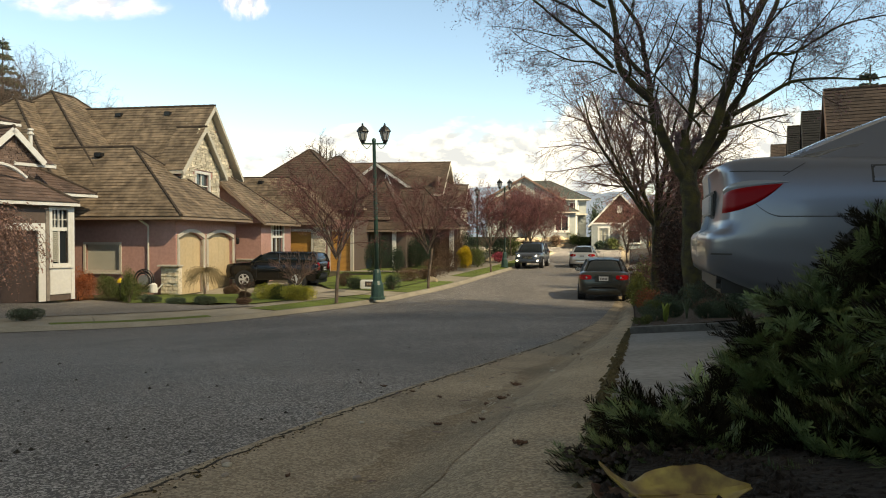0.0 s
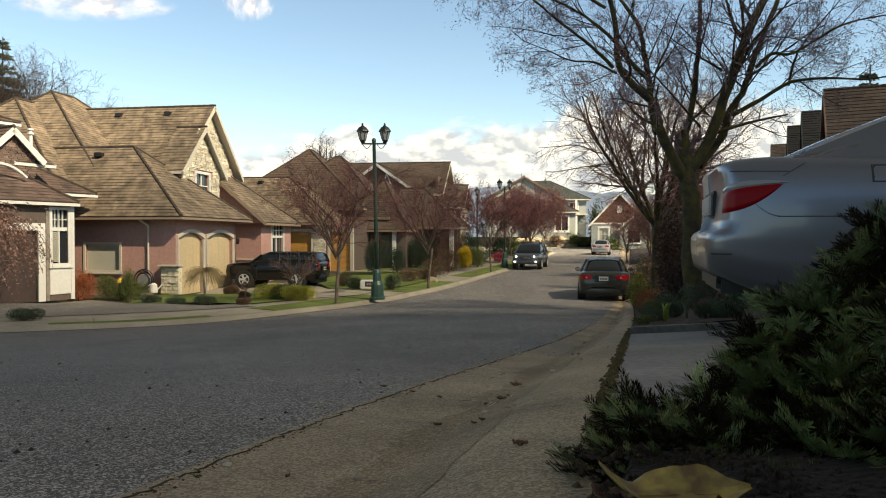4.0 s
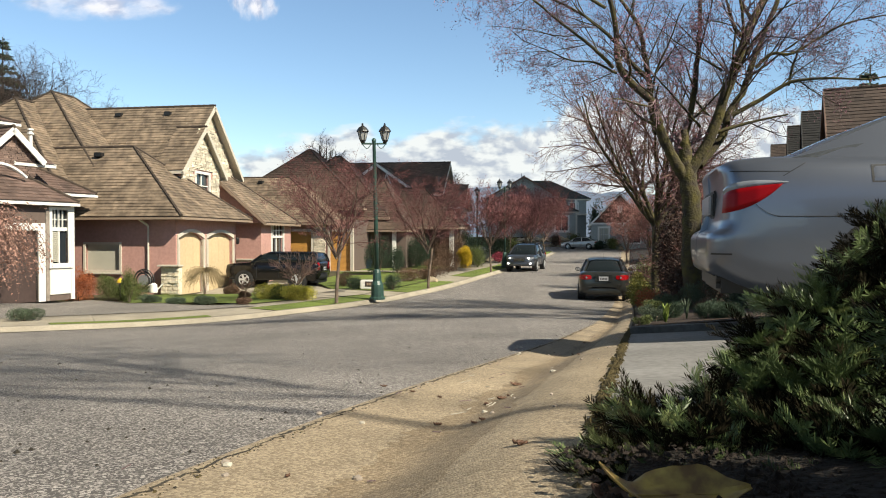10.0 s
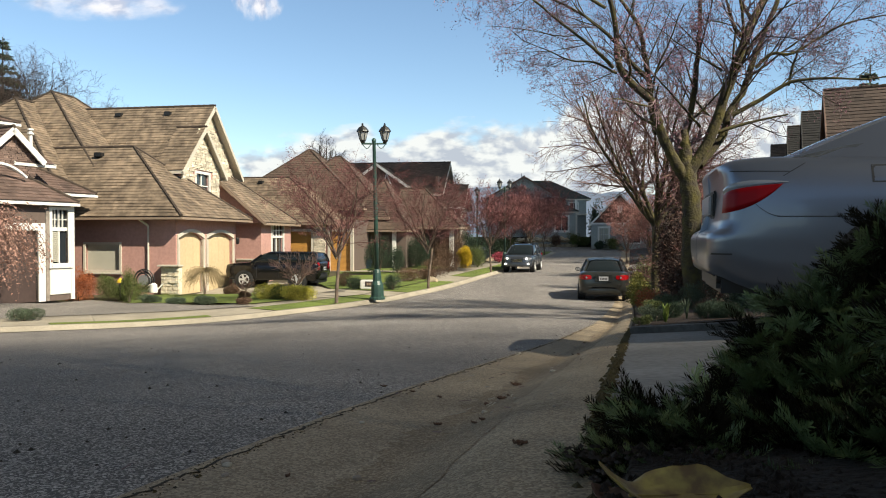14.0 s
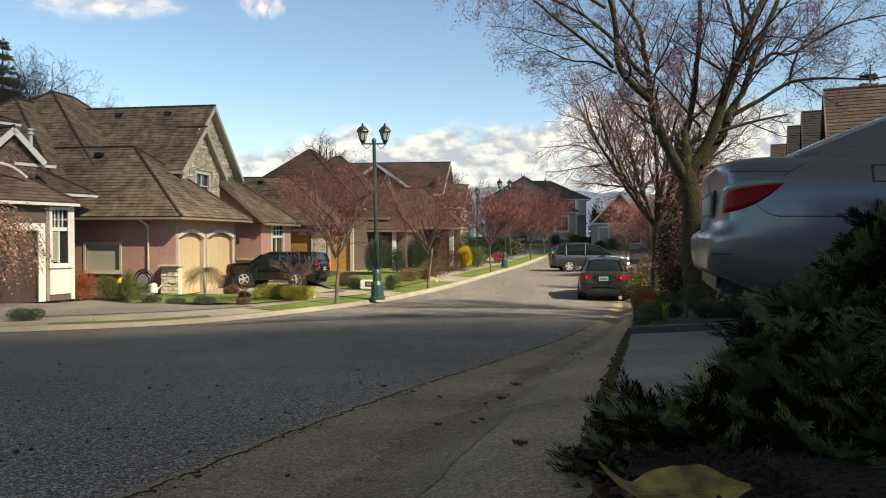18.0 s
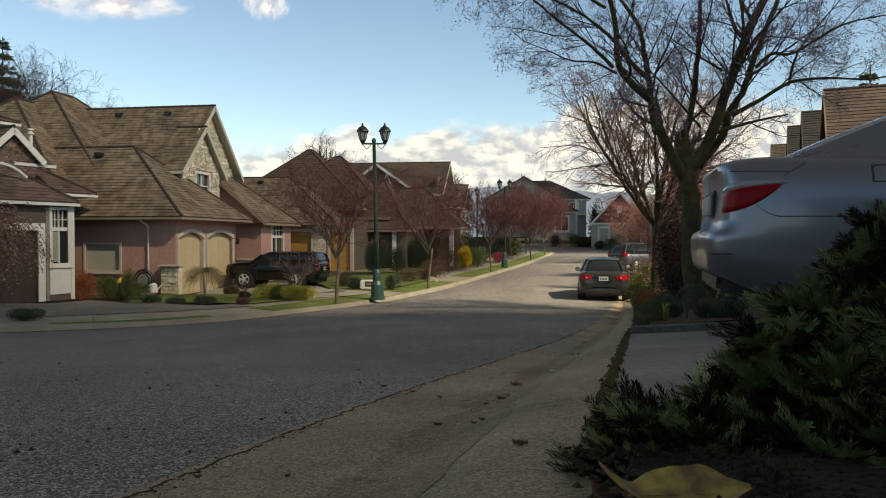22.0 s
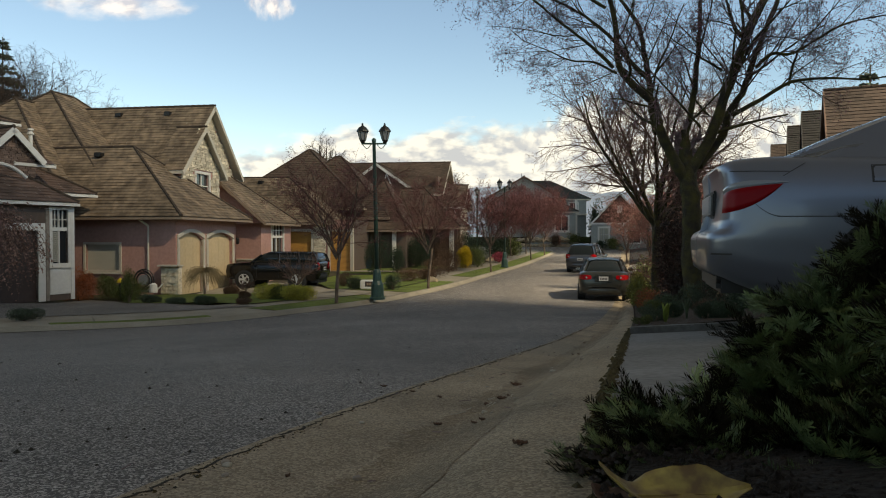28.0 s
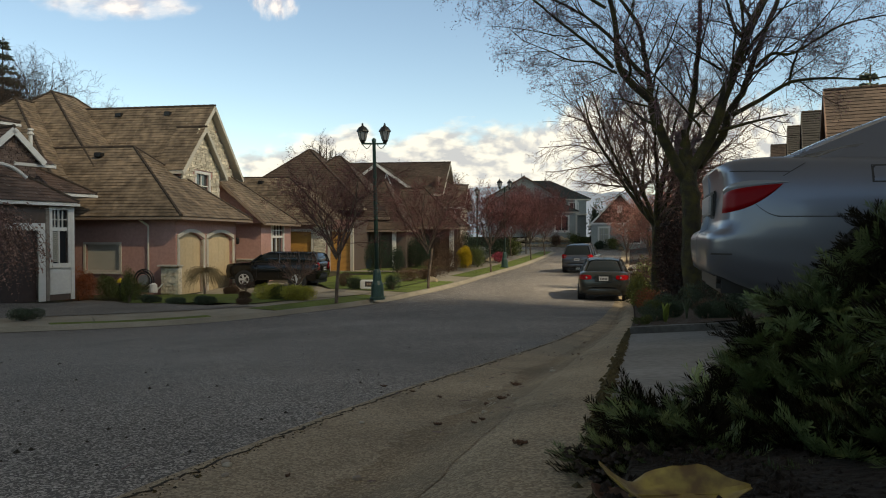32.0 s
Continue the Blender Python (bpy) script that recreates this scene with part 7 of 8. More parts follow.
SHRUBS = [  # x, y, radius, height, material, label, leaves, leaf size
    (-13.0, 25.3, 0.62, 0.85, L_RUST, "rust-red twiggy shrub by the house corner", 1500, 0.07),
    (-12.2, 25.9, 0.5, 0.75, L_GREEN, "round green shrub under a window", 1200, 0.07),
    (-11.5, 25.4, 0.55, 0.5, L_GREEN, "clipped green shrub under a window", 1300, 0.06),
    (-10.9, 25.1, 0.55, 0.55, L_GREEN, "clipped green shrub by the lawn", 1200, 0.06),
    (-10.5, 23.7, 0.3, 0.95, L_GREEN, "narrow olive conifer at the lawn's corner", 1300, 0.06),
    (-9.6, 23.1, 0.42, 0.2, L_BLUE, "low blue-grey shrub edging the lawn", 800, 0.06),
    (-8.4, 22.2, 0.4, 0.18, L_BLUE, "low blue-grey shrub edging the lawn", 800, 0.06),
    (-7.2, 21.6, 0.36, 0.2, L_BLUE, "low blue-grey shrub edging the lawn", 800, 0.06),
    (-6.0, 21.4, 0.28, 0.18, L_BROWN, "low brown shrub edging the lawn", 600, 0.06),
    (-5.75, 23.8, 0.6, 0.42, L_YELLOW, "yellow-green variegated shrub on the lawn", 1700, 0.07),
    (-4.7, 23.2, 0.58, 0.4, L_YELLOW, "yellow-green variegated shrub on the lawn", 1600, 0.07),
    (-5.25, 23.5, 0.45, 0.32, L_GREEN, "green shrub between yellow ones", 1100, 0.07),
    (-8.0, 26.6, 0.36, 0.3, L_BROWN, "brown winter shrub by the drive", 900, 0.06),
    (-6.9, 24.7, 0.24, 0.18, L_BROWN, "brown winter shrub by the lawn", 900, 0.06),
    (-3.55, 28.1, 0.34, 0.42, L_DARK, "small dark shrub beside the stone plaque", 700, 0.06),
    (-2.0, 28.1, 0.36, 0.5, L_DARK, "small dark shrub beside the stone plaque", 700, 0.06),
    (-4.2, 30.0, 0.35, 0.5, L_BROWN, "small brown shrub on the lawn", 600, 0.06),
    (-3.6, 39.5, 0.75, 1.75, L_DARK, "tall dark evergreen shrub", 2000, 0.09),
    (-2.6, 40.3, 0.55, 1.3, L_DARK, "dark evergreen shrub beside a lawn", 1300, 0.09),
    (-1.7, 46.8, 1.3, 1.6, L_DARK, "broad dark evergreen shrub", 2400, 0.1),
    (-3.6, 47.5, 1.2, 1.3, L_DARK, "broad dark evergreen shrub", 2000, 0.1),
    (-1.5, 33.2, 0.7, 0.55, L_BROWN, "brown twiggy shrub in a bed", 900, 0.07),
    (-0.9, 34.2, 0.5, 0.45, L_BROWN, "brown twiggy shrub in a bed", 800, 0.07),
    (-0.4, 36.2, 0.7, 0.8, L_BROWN, "brown twiggy shrub in a bed", 900, 0.08),
    (0.3, 41.5, 0.9, 1.1, L_BROWN, "brown shrub behind the pavement", 1200, 0.09),
    (1.45, 45.9, 0.62, 1.15, L_FORSYTHIA, "bright yellow forsythia in bloom", 1900, 0.09),
    (2.3, 47.3, 0.7, 1.2, L_GREEN, "olive green shrub behind the pavement", 1100, 0.09),
    (0.2, 48.5, 1.3, 2.0, L_BROWN, "tall brown shrub behind the pavement", 1600, 0.12),
    (2.2, 51.5, 1.2, 2.0, L_DARK, "tall dark shrub behind the pavement", 1600, 0.12),
    (4.2, 53.2, 0.8, 0.6, L_PINK, "low magenta heather beside the pavement", 1000, 0.08),
    (4.2, 58.0, 1.2, 1.6, L_DARK, "dark shrub behind the pavement", 1400, 0.12),
    (6.3, 64.5, 1.0, 1.3, L_GREEN, "green shrub behind the pavement", 1000, 0.12),
    (-9.9, 16.7, 0.45, 0.24, L_BLUE, "low grey-green juniper by the pavement", 900, 0.05),
    (-10.6, 16.1, 0.45, 0.28, L_BROWN, "low brown-green juniper by the pavement", 900, 0.05),
    (17.0, 92.3, 0.9, 1.2, L_GREEN, "green shrub among the rocks", 900, 0.14),
    (18.6, 92.6, 1.0, 1.0, L_GREEN, "green shrub among the rocks", 900, 0.14),
    (14.6, 92.2, 0.8, 1.1, L_BROWN, "brown shrub among the rocks", 700, 0.14),
    (20.6, 96.5, 1.3, 4.6, L_DARK, "tall dark evergreen beside the grey house", 1500, 0.2),
    (22.2, 98.0, 1.4, 4.0, L_BROWN, "tall brown shrub beside the grey house", 1500, 0.2),
    (19.8, 83.3, 0.9, 1.1, L_GREEN, "green shrub before the cottage", 900, 0.14),
    (21.6, 83.3, 1.0, 0.8, L_DARK, "dark shrub before the cottage", 900, 0.14),
    (18.5, 83.5, 0.7, 0.7, L_DARK, "dark shrub before the cottage", 700, 0.14),
    (24.0, 84.5, 1.2, 1.0, L_YELLOW, "yellow-green shrub before the cottage", 900, 0.14),
    (7.9, 27.9, 0.55, 0.9, L_GREEN, "mossy green shrub by the kerb", 1200, 0.07),
    (5.65, 20.6, 0.36, 0.62, L_OLIVE, "olive green shrub by the kerb", 1400, 0.05),
    (4.8, 17.2, 0.32, 0.5, L_OLIVE, "olive green shrub by the kerb", 1400, 0.045),
    (4.4, 15.5, 0.28, 0.36, L_OLIVE, "olive green shrub by the kerb", 1200, 0.04),
    (3.5, 11.9, 0.26, 0.32, L_RUST, "small rust-red shrub in the bed", 900, 0.03),
    (1.98, 7.05, 0.09, 0.07, L_GREEN, "low dark green ground cover in the bed", 700, 0.016),
    (2.27, 7.6, 0.15, 0.12, L_BLUE, "low grey-green ground cover in the bed", 1300, 0.018),
    (2.62, 8.1, 0.17, 0.16, L_DARK, "low dark green ground cover in the bed", 1500, 0.02),
    (2.72, 7.25, 0.16, 0.15, L_DARK, "low dark green ground cover in the bed", 1500, 0.02),
    (2.85, 7.0, 0.18, 0.15, L_DARK, "dark green spreading shrub in the bed", 1900, 0.02),
    (3.0, 7.8, 0.2, 0.17, L_DARK, "grey-green shrub in the bed", 1600, 0.02),
    (5.0, 15.2, 0.55, 1.75, L_HEDGE, "dense rust-brown shrub holding dry leaves", 3200, 0.05),
    (5.5, 15.9, 0.55, 1.8, L_HEDGE, "dense rust-brown shrub holding dry leaves", 3200, 0.05),
    (5.9, 17.0, 0.6, 1.95, L_HEDGE, "dense rust-brown shrub holding dry leaves", 3000, 0.055),
    (4.75, 13.4, 0.5, 1.0, L_HEDGE, "dense rust-brown shrub holding dry leaves", 2400, 0.04),
    (3.6, 11.4, 0.26, 0.25, L_BLUE, "dark green shrub in the bed", 1900, 0.024),
    (4.05, 11.2, 0.34, 0.38, L_BLUE, "grey-green shrub in the bed", 2200, 0.022),
    (4.5, 11.0, 0.4, 0.5, L_DARK, "dark green shrub in the bed", 2200, 0.024),
    (2.8, 9.75, 0.15, 0.1, L_BLUE, "low dark green ground cover in the bed", 700, 0.018),
    (3.1, 10.4, 0.22, 0.16, L_GREEN, "low dark green ground cover in the bed", 1400, 0.02),
    (3.5, 9.35, 0.22, 0.16, L_BROWN, "low brown ground cover in the bed", 1200, 0.02),
    (3.8, 8.9, 0.3, 0.28, L_DARK, "low dark green ground cover in the bed", 1800, 0.02),
    (4.2, 9.3, 0.4, 0.36, L_DARK, "low dark green ground cover in the bed", 2000, 0.024),
]
for i, (x, y, r, h, m, label, n, leaf) in enumerate(SHRUBS):
    if x < 3 and y < 60:
        n, leaf = int(n * 2.6), leaf * 0.55
    up = 0.15 if x < 2.5 or y > 60 else (0.2 if y > 12 else 0.17)
    shrub(x, y, lie(x, y) + up - (yard_fall(x, y) if x < 0 else 0), r, h, m, label, 40 + i, n, leaf)

# twiggy brown thicket on the bank between the road and the silver car
for i, (x, y, h, n) in enumerate(((5.6, 14.6, 1.8, 16), (6.2, 16.4, 2.0, 16), (6.8, 18.5, 2.2, 16), (6.5, 20.8, 2.0, 14), (7.6, 23.5, 2.2, 14), (9.4, 28.5, 2.4, 14), (11.2, 31.5, 2.6, 14), (13.6, 38.0, 2.6, 14), (18.9, 54, 3.0, 14))):
    g = twiggy_shrub(300 + i, h, n, (6, 5, 3))
    g.finish("bare_shrub", "bare red-brown twiggy shrub on the bank", "shrub", x, y, lie(x, y) + 0.25, BARK_RED, TWIG_RED, L_HEDGE, 0.035, 1, group="bare shrubs on the bank")

# small ornamental trees of the front gardens
def weeping(seed, h, spread_, drop, strands, x, y, label, mat, bud, twig=TWIG_RED, sag=0.12, thick=0.012):
    r = random.Random(seed)
    g = Grower(seed, dict(levels=1, twig_level=1, seg=[0.15], taper=0.5, wander=[0.03, 0.09], lift=[0.0, -sag], kids=[0], bare=[0], spread=[(0, 1)], shrink=(0.5, 0.6), min_r=0.004))
    g.branch(Vector((0, 0, 0)), Vector((0.02, 0, 1)).normalized(), 0.045, h, 0)
    g.tips.clear()
    for k in range(strands):
        a = r.uniform(0, 6.28)
        g.branch(Vector((0, 0, h * r.uniform(0.85, 1.0))), Vector((math.cos(a), math.sin(a), r.uniform(0.1, 0.8))).normalized(), thick, spread_ * r.uniform(0.8, 1.2) + drop * r.uniform(0.5, 1.0), 1)
    return g.finish("weeping_tree", label, "tree", x, y, lie(x, y) + 0.15, BARK_RED, twig, mat, bud, 1, spread=0.02)


weeping(61, 0.95, 0.5, 0.5, 300, -8.75, 26.0, "small weeping tree with tan drooping twigs", leaf_mat("tan_buds", (0.3, 0.24, 0.12)), 0.022, material("tan_twigs", (0.3, 0.22, 0.12), 0.9, vary=0.3, scale=5, bump=0), sag=0.34, thick=0.006)
weeping(62, 2.75, 0.9, 1.9, 400, -13.05, 19.6, "weeping tree with dry pinkish-brown leaves", leaf_mat("dry_pink_leaves", (0.36, 0.2, 0.155)), 0.05, twig=TWIG_TAN, sag=0.17, thick=0.007)
g = vase_tree(63, levels=4, height=1.7, trunk=0.35, rad=0.04, limbs=9, open_=0.9, kids=(7, 7, 5))
g.finish("small_tree", "small bare ornamental tree on the lawn", "tree", -5.2, 25.2, lie(-5.2, 25.2) + 0.15, BARK_RED, TWIG_TAN)
g = vase_tree(64, levels=4, height=0.75, trunk=0.38, rad=0.018, limbs=5, open_=0.8, kids=(6, 6, 4))
g.finish("small_tree", "small brown standard shrub by the lawn", "tree", -6.3, 22.6, lie(-6.3, 22.6) + 0.15, BARK_RED, TWIG_RED, L_BROWN, 0.022, 1)

# bare trees behind the roofs, and the off-frame tree whose branches shade the road
for s, x, y, h, full in ((71, -39.4, 66, 17.2, 1), (72, -41.6, 68, 17.8, 1), (73, -40.4, 67, 14.2, 1), (74, -40.2, 75, 18.6, 0), (80, -36.4, 77, 17.2, 0), (75, -9.9, 60, 10.2, 0), (76, 1.0, 78, 9.0, 0), (77, 23, 40, 9, 0)):
    g = vase_tree(s, height=h, trunk=h * 0.35 if full else h * 0.6, rad=0.2, limbs=11 if full else 8, open_=0.36 if full else 0.2, kids=(11, 10, 8, 6) if full else (7, 7, 6, 4), min_r=0.013 if full else 0.01)
    g.finish("tree", "tall bare tree behind the houses", "tree", x, y, 0.5, BARK, TWIG_FAR)
g = vase_tree(78, height=14.6, trunk=9.2, rad=0.044, limbs=11, open_=0.75, kids=(9, 8, 6, 4), min_r=0.006)
g.finish("tree", "bare street tree on the bank", "tree", 7.7, -3.0, lie(7.7, -3.0) + 0.3, BARK, TWIG)


def conifer(x, y, z, h, rad, seed):
    r = random.Random(seed)
    t = thing("conifer", x, y, z, 0, "tall dark conifer behind the houses", "tree")
    part("trunk", tube(bmesh.new(), (0, 0, 0), (0, 0, h), h * 0.018, 0.03, 8), BARK, t)
    v, f = [], []
    tiers = int(h * 1.5)
    for i in range(tiers):
        u = (i + r.random() * 0.5) / tiers
        zz = h * (0.12 + 0.88 * u)
        for _ in range(19 if u < 0.8 else 10):
            a = r.uniform(0, 6.28)
            R = rad * (1 - u) ** 0.8 * r.uniform(0.55, 1.1) + 0.15
            c, s = math.cos(a), math.sin(a)
            n = max(3, int(R / 0.3))
            for k in range(n * 4):
                q = (k + r.random()) / (n * 4)
                w = (0.18 + 0.3 * (1 - q)) * min(1.0, R)
                lat = r.uniform(-1, 1) * w
                b = Vector((c * R * q - s * lat, s * R * q + c * lat, zz - 0.28 * R * q * q + 0.12 * R * q + r.gauss(0, 0.05)))
                d = Vector((c + r.gauss(0, 0.5), s + r.gauss(0, 0.5), r.gauss(-0.35, 0.25))).normalized() * r.uniform(0.2, 0.42)
                g2 = d.orthogonal().normalized() * 0.09
                m = len(v)
                v.extend([b, b + d * 0.5 + g2, b + d, b + d * 0.5 - g2])
                f.append((m, m + 1, m + 2, m + 3))
    put("foliage", mesh_of("foliage", v, f), L_DARK, t)["kind"] = "stuff"


conifer(-43.3, 70, 0.5, 21.4, 5.0, 1)
conifer(-47.0, 72, 0.5, 23.5, 5.5, 4)
conifer(-52.0, 74, 0.5, 20, 4.5, 2)
conifer(21.6, 36.0, 0.8, 10.2, 1.3, 3)

terrace = tagged(part("garden_terrace", box(4.0, 20.6, 93.1, 108, 0.4, 2.25, 0.2), MULCH_SHADE), "planted terrace behind the boulders", "terrace", kind="structure")
# ---- small things ----
def rock(x, y, z, s, seed, label="pale rounded boulder in the bed"):
    t = tagged(part("boulder", blob(s, s * 0.8, s * 0.6, 0.45, seed, 2, 1.4), BOULDER), label, "boulder", "boulders")
    t.location = (x, y, z + s * 0.3)


r = random.Random(8)
for k in range(26):
    x = 9.5 + 8.0 * k / 26 + 0.3 * r.random()
    y = 92.5 + 0.35 * r.random()
    rock(x, y, lie(x, y) + 0.02 + 0.75 * (k % 2), r.uniform(0.42, 0.62), 500 + k)
for k, (x, y, s) in enumerate(((-0.5, 33.0, 0.26), (3.6, 55.6, 0.3), (4.0, 57.2, 0.32), (4.5, 58.4, 0.28), (20.9, 83.2, 0.4), (22.8, 83.0, 0.45))):
    rock(x, y, lie(x, y) + 0.12, s, 600 + k)

plaque = thing("house_plaque", -2.85, 27.9, lie(-2.85, 27.9) + 0.17, -6, "white stone plaque with an oval panel on the lawn", "sign")
part("stone", box(-0.41, 0.41, -0.12, 0.12, 0, 0.38, 0.04), WHITE, plaque)
part("panel", box(-0.2, 0.2, -0.135, -0.115, 0.12, 0.32, 0.01), DARKDOOR, plaque)
pm = bmesh.new()
for k in range(3):
    box(-0.13 + k * 0.1, -0.06 + k * 0.1, -0.142, -0.135, 0.17, 0.27, bm=pm)
part("marking", pm, TAN, plaque)["kind"] = "stuff"

BLUE = plain("blue_plastic", (0.02, 0.05, 0.16), 0.5)
for k, dx in enumerate((0, 0.62)):
    b = thing("recycling_bin", -5.45 + dx, 45.3, lie(-5.45, 45.3) + 0.17, -5, "blue plastic recycling box by the wall", "bin", "recycling boxes")
    part("tub", box(-0.26, 0.26, -0.2, 0.2, 0, 0.55, 0.03), BLUE, b)
    part("lid", box(-0.29, 0.29, -0.23, 0.23, 0.55, 0.6, 0.015), BLUE, b)

GREYP = plain("grey_plastic", (0.2, 0.2, 0.2), 0.5)
hz = thing("hose_reel", -11.2, 26.6, lie(-11.2, 26.6) + 0.17, -9, "grey garden hose reel against the stucco wall", "hose reel")
hr = bmesh.new()
for k in range(20):
    for ring in range(4):
        a, b2 = 2 * math.pi * k / 20, 2 * math.pi * (k + 1) / 20
        R = 0.26 + 0.05 * ring
        tube(hr, (R * math.cos(a), -0.1 + 0.05 * ring % 0.1, 0.45 + R * math.sin(a)), (R * math.cos(b2), -0.1 + 0.05 * ring % 0.1, 0.45 + R * math.sin(b2)), 0.022, 0.022, 5)
part("hose", hr, PLASTIC, hz)
part("drum", tube(bmesh.new(), (0, -0.12, 0.45), (0, 0.12, 0.45), 0.2, 0.2, 16), GREYP, hz)
part("stand", box(-0.3, 0.3, -0.1, 0.1, 0, 0.1, 0.02), GREYP, hz)
wb = thing("watering_can", -10.75, 26.3, lie(-10.75, 26.3) + 0.17, 20, "white plastic watering can on the lawn edge", "watering can")
part("vessel", lathe([(0.14, 0), (0.15, 0.05), (0.13, 0.3), (0.06, 0.36)], 12), WHITE, wb)
part("spout", tube(bmesh.new(), (0.1, 0, 0.08), (0.34, 0, 0.34), 0.03, 0.02, 8), WHITE, wb)
lt = thing("garden_light", -11.35, 24.9, lie(-11.35, 24.9) + 0.15, 0, "small yellow-capped garden path light", "lamp")
part("stake", tube(bmesh.new(), (0, 0, 0), (0, 0, 0.5), 0.02, 0.02, 6), BLACK_METAL, lt)
part("cap", lathe([(0.12, 0.5), (0.1, 0.55), (0.03, 0.64), (0.0, 0.66)], 10), L_FORSYTHIA, lt)

# strap leaves sprouting in the bed
SPROUT = leaf_mat("fresh_green_leaf", (0.24, 0.31, 0.06))
for x, y, n, h in ((2.2, 7.0, 6, 0.19), (2.6, 7.55, 8, 0.23)):
    t = thing("sprouting_plant", x, y, lie(x, y) + 0.18, 0, "fresh green strap-leaved plant sprouting from mulch", "plant")
    for k in range(n):
        a = k * 2.4
        lean = r.uniform(0.15, 0.5)
        v, f = [], []
        for i in range(6):
            s = i / 5
            w = (0.03 if n < 7 else 0.014) * math.sin(math.pi * min(0.12 + s * 0.85, 1))
            p = Vector((math.cos(a) * lean * h * s * s, math.sin(a) * lean * h * s * s, h * s))
            q = Vector((-math.sin(a), math.cos(a), 0)) * w
            v.extend([p + q, p - q])
        f = [(2 * i, 2 * i + 1, 2 * i + 3, 2 * i + 2) for i in range(5)]
        put("leaf", mesh_of("leaf", v, f), SPROUT if n < 7 else L_BLUE, t)

# litter and twigs in the gutter
BONE = material("pale_litter", (0.42, 0.39, 0.33), 0.7, vary=0.2, scale=40, bump=0)


def on_gutter(off, y):
    k = edge_index(y)
    f = off / 0.8
    p = RIGHT_EDGE[k] + (KERB_TOP[k] - RIGHT_EDGE[k]) * f
    q = RIGHT_EDGE[k + 1] + (KERB_TOP[k + 1] - RIGHT_EDGE[k + 1]) * f
    p = p + (q - p) * (y * 2 % 1)
    dz = float(np.interp(f, [g[0] for g in GUTTER_FORM], [g[1] for g in GUTTER_FORM])) + (0.02 if f < 0 else 0)
    return p[0], p[1], lie(p[0], p[1]) + dz


def litter(kind, off, y, size, rz, seed):
    x, y, z = on_gutter(off, y)
    if kind == "stone":
        t = tagged(part("stone", blob(size, size * 0.8, size * 0.6, 0.4, seed, 2), BONE if seed % 3 == 0 else STONE_GREY), "small loose stone lying in the gutter", "stone", "loose stones")
        t.location = (x, y, z + size * 0.3)
    elif kind == "twig":
        bm = bmesh.new()
        p = Vector((-size / 2, 0, 0.004))
        rr = random.Random(seed)
        for k in range(4):
            q = p + Vector((size / 4, rr.gauss(0, size * 0.05), abs(rr.gauss(0, 0.002))))
            tube(bm, p, q, 0.0018, 0.0015, 5)
            p = q
        t = tagged(part("twig", bm, TWIG if seed % 2 else BONE), "short broken twig lying in the gutter", "twig", "broken twigs")
        t.matrix_world = pose(x, y, z + 0.002, 0, 0, rz)
    else:
        fallen_leaf("dry_leaf", x, y, z + 0.004, size, size * 0.55, rz, LEAF_BROWN, "curled dry brown leaf in the gutter", 0.5, 8, seed)


rr = random.Random(19)
litter("twig", 0.33, 2.55, 0.055, 5, 2)
litter("stone", 0.41, 2.55, 0.011, 0, 3)
litter("leaf", 0.4, 2.42, 0.05, 30, 1)
litter("leaf", 0.37, 2.30, 0.045, 80, 4)
litter("twig", 0.28, 2.38, 0.05, 12, 7)
litter("leaf", 0.65, 1.55, 0.035, 10, 9)
litter("twig", 0.15, 2.95, 0.05, 4, 8)
litter("leaf", 0.36, 3.5, 0.06, 0, 6)
litter("stone", 0.48, 3.3, 0.016, 0, 6)
for k in range(95):
    y = 1.5 + 9 * rr.random() ** 1.6
    kind = rr.choice(["stone", "twig", "leaf", "stone", "twig"])
    off = rr.choice([rr.gauss(0.34, 0.08), rr.uniform(-0.1, 0.75), rr.gauss(0.02, 0.03)])
    off = min(max(off, -0.2), 0.78)
    litter(kind, off, y, {"stone": rr.uniform(0.004, 0.012), "twig": rr.uniform(0.012, 0.035), "leaf": rr.uniform(0.012, 0.03)}[kind], rr.uniform(-60, 60), 900 + k)


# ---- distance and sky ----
# The distance's blue haze is put into the hills' base colour.
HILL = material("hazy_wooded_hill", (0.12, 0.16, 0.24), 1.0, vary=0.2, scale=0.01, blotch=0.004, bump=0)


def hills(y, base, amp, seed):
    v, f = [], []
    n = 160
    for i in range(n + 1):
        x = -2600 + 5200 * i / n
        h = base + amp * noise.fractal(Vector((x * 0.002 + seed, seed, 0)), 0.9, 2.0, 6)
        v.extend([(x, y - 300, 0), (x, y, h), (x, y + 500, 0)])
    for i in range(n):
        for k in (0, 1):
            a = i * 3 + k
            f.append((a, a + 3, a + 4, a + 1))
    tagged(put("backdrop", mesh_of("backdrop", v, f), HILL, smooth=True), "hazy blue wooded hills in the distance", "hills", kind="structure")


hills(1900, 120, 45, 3)


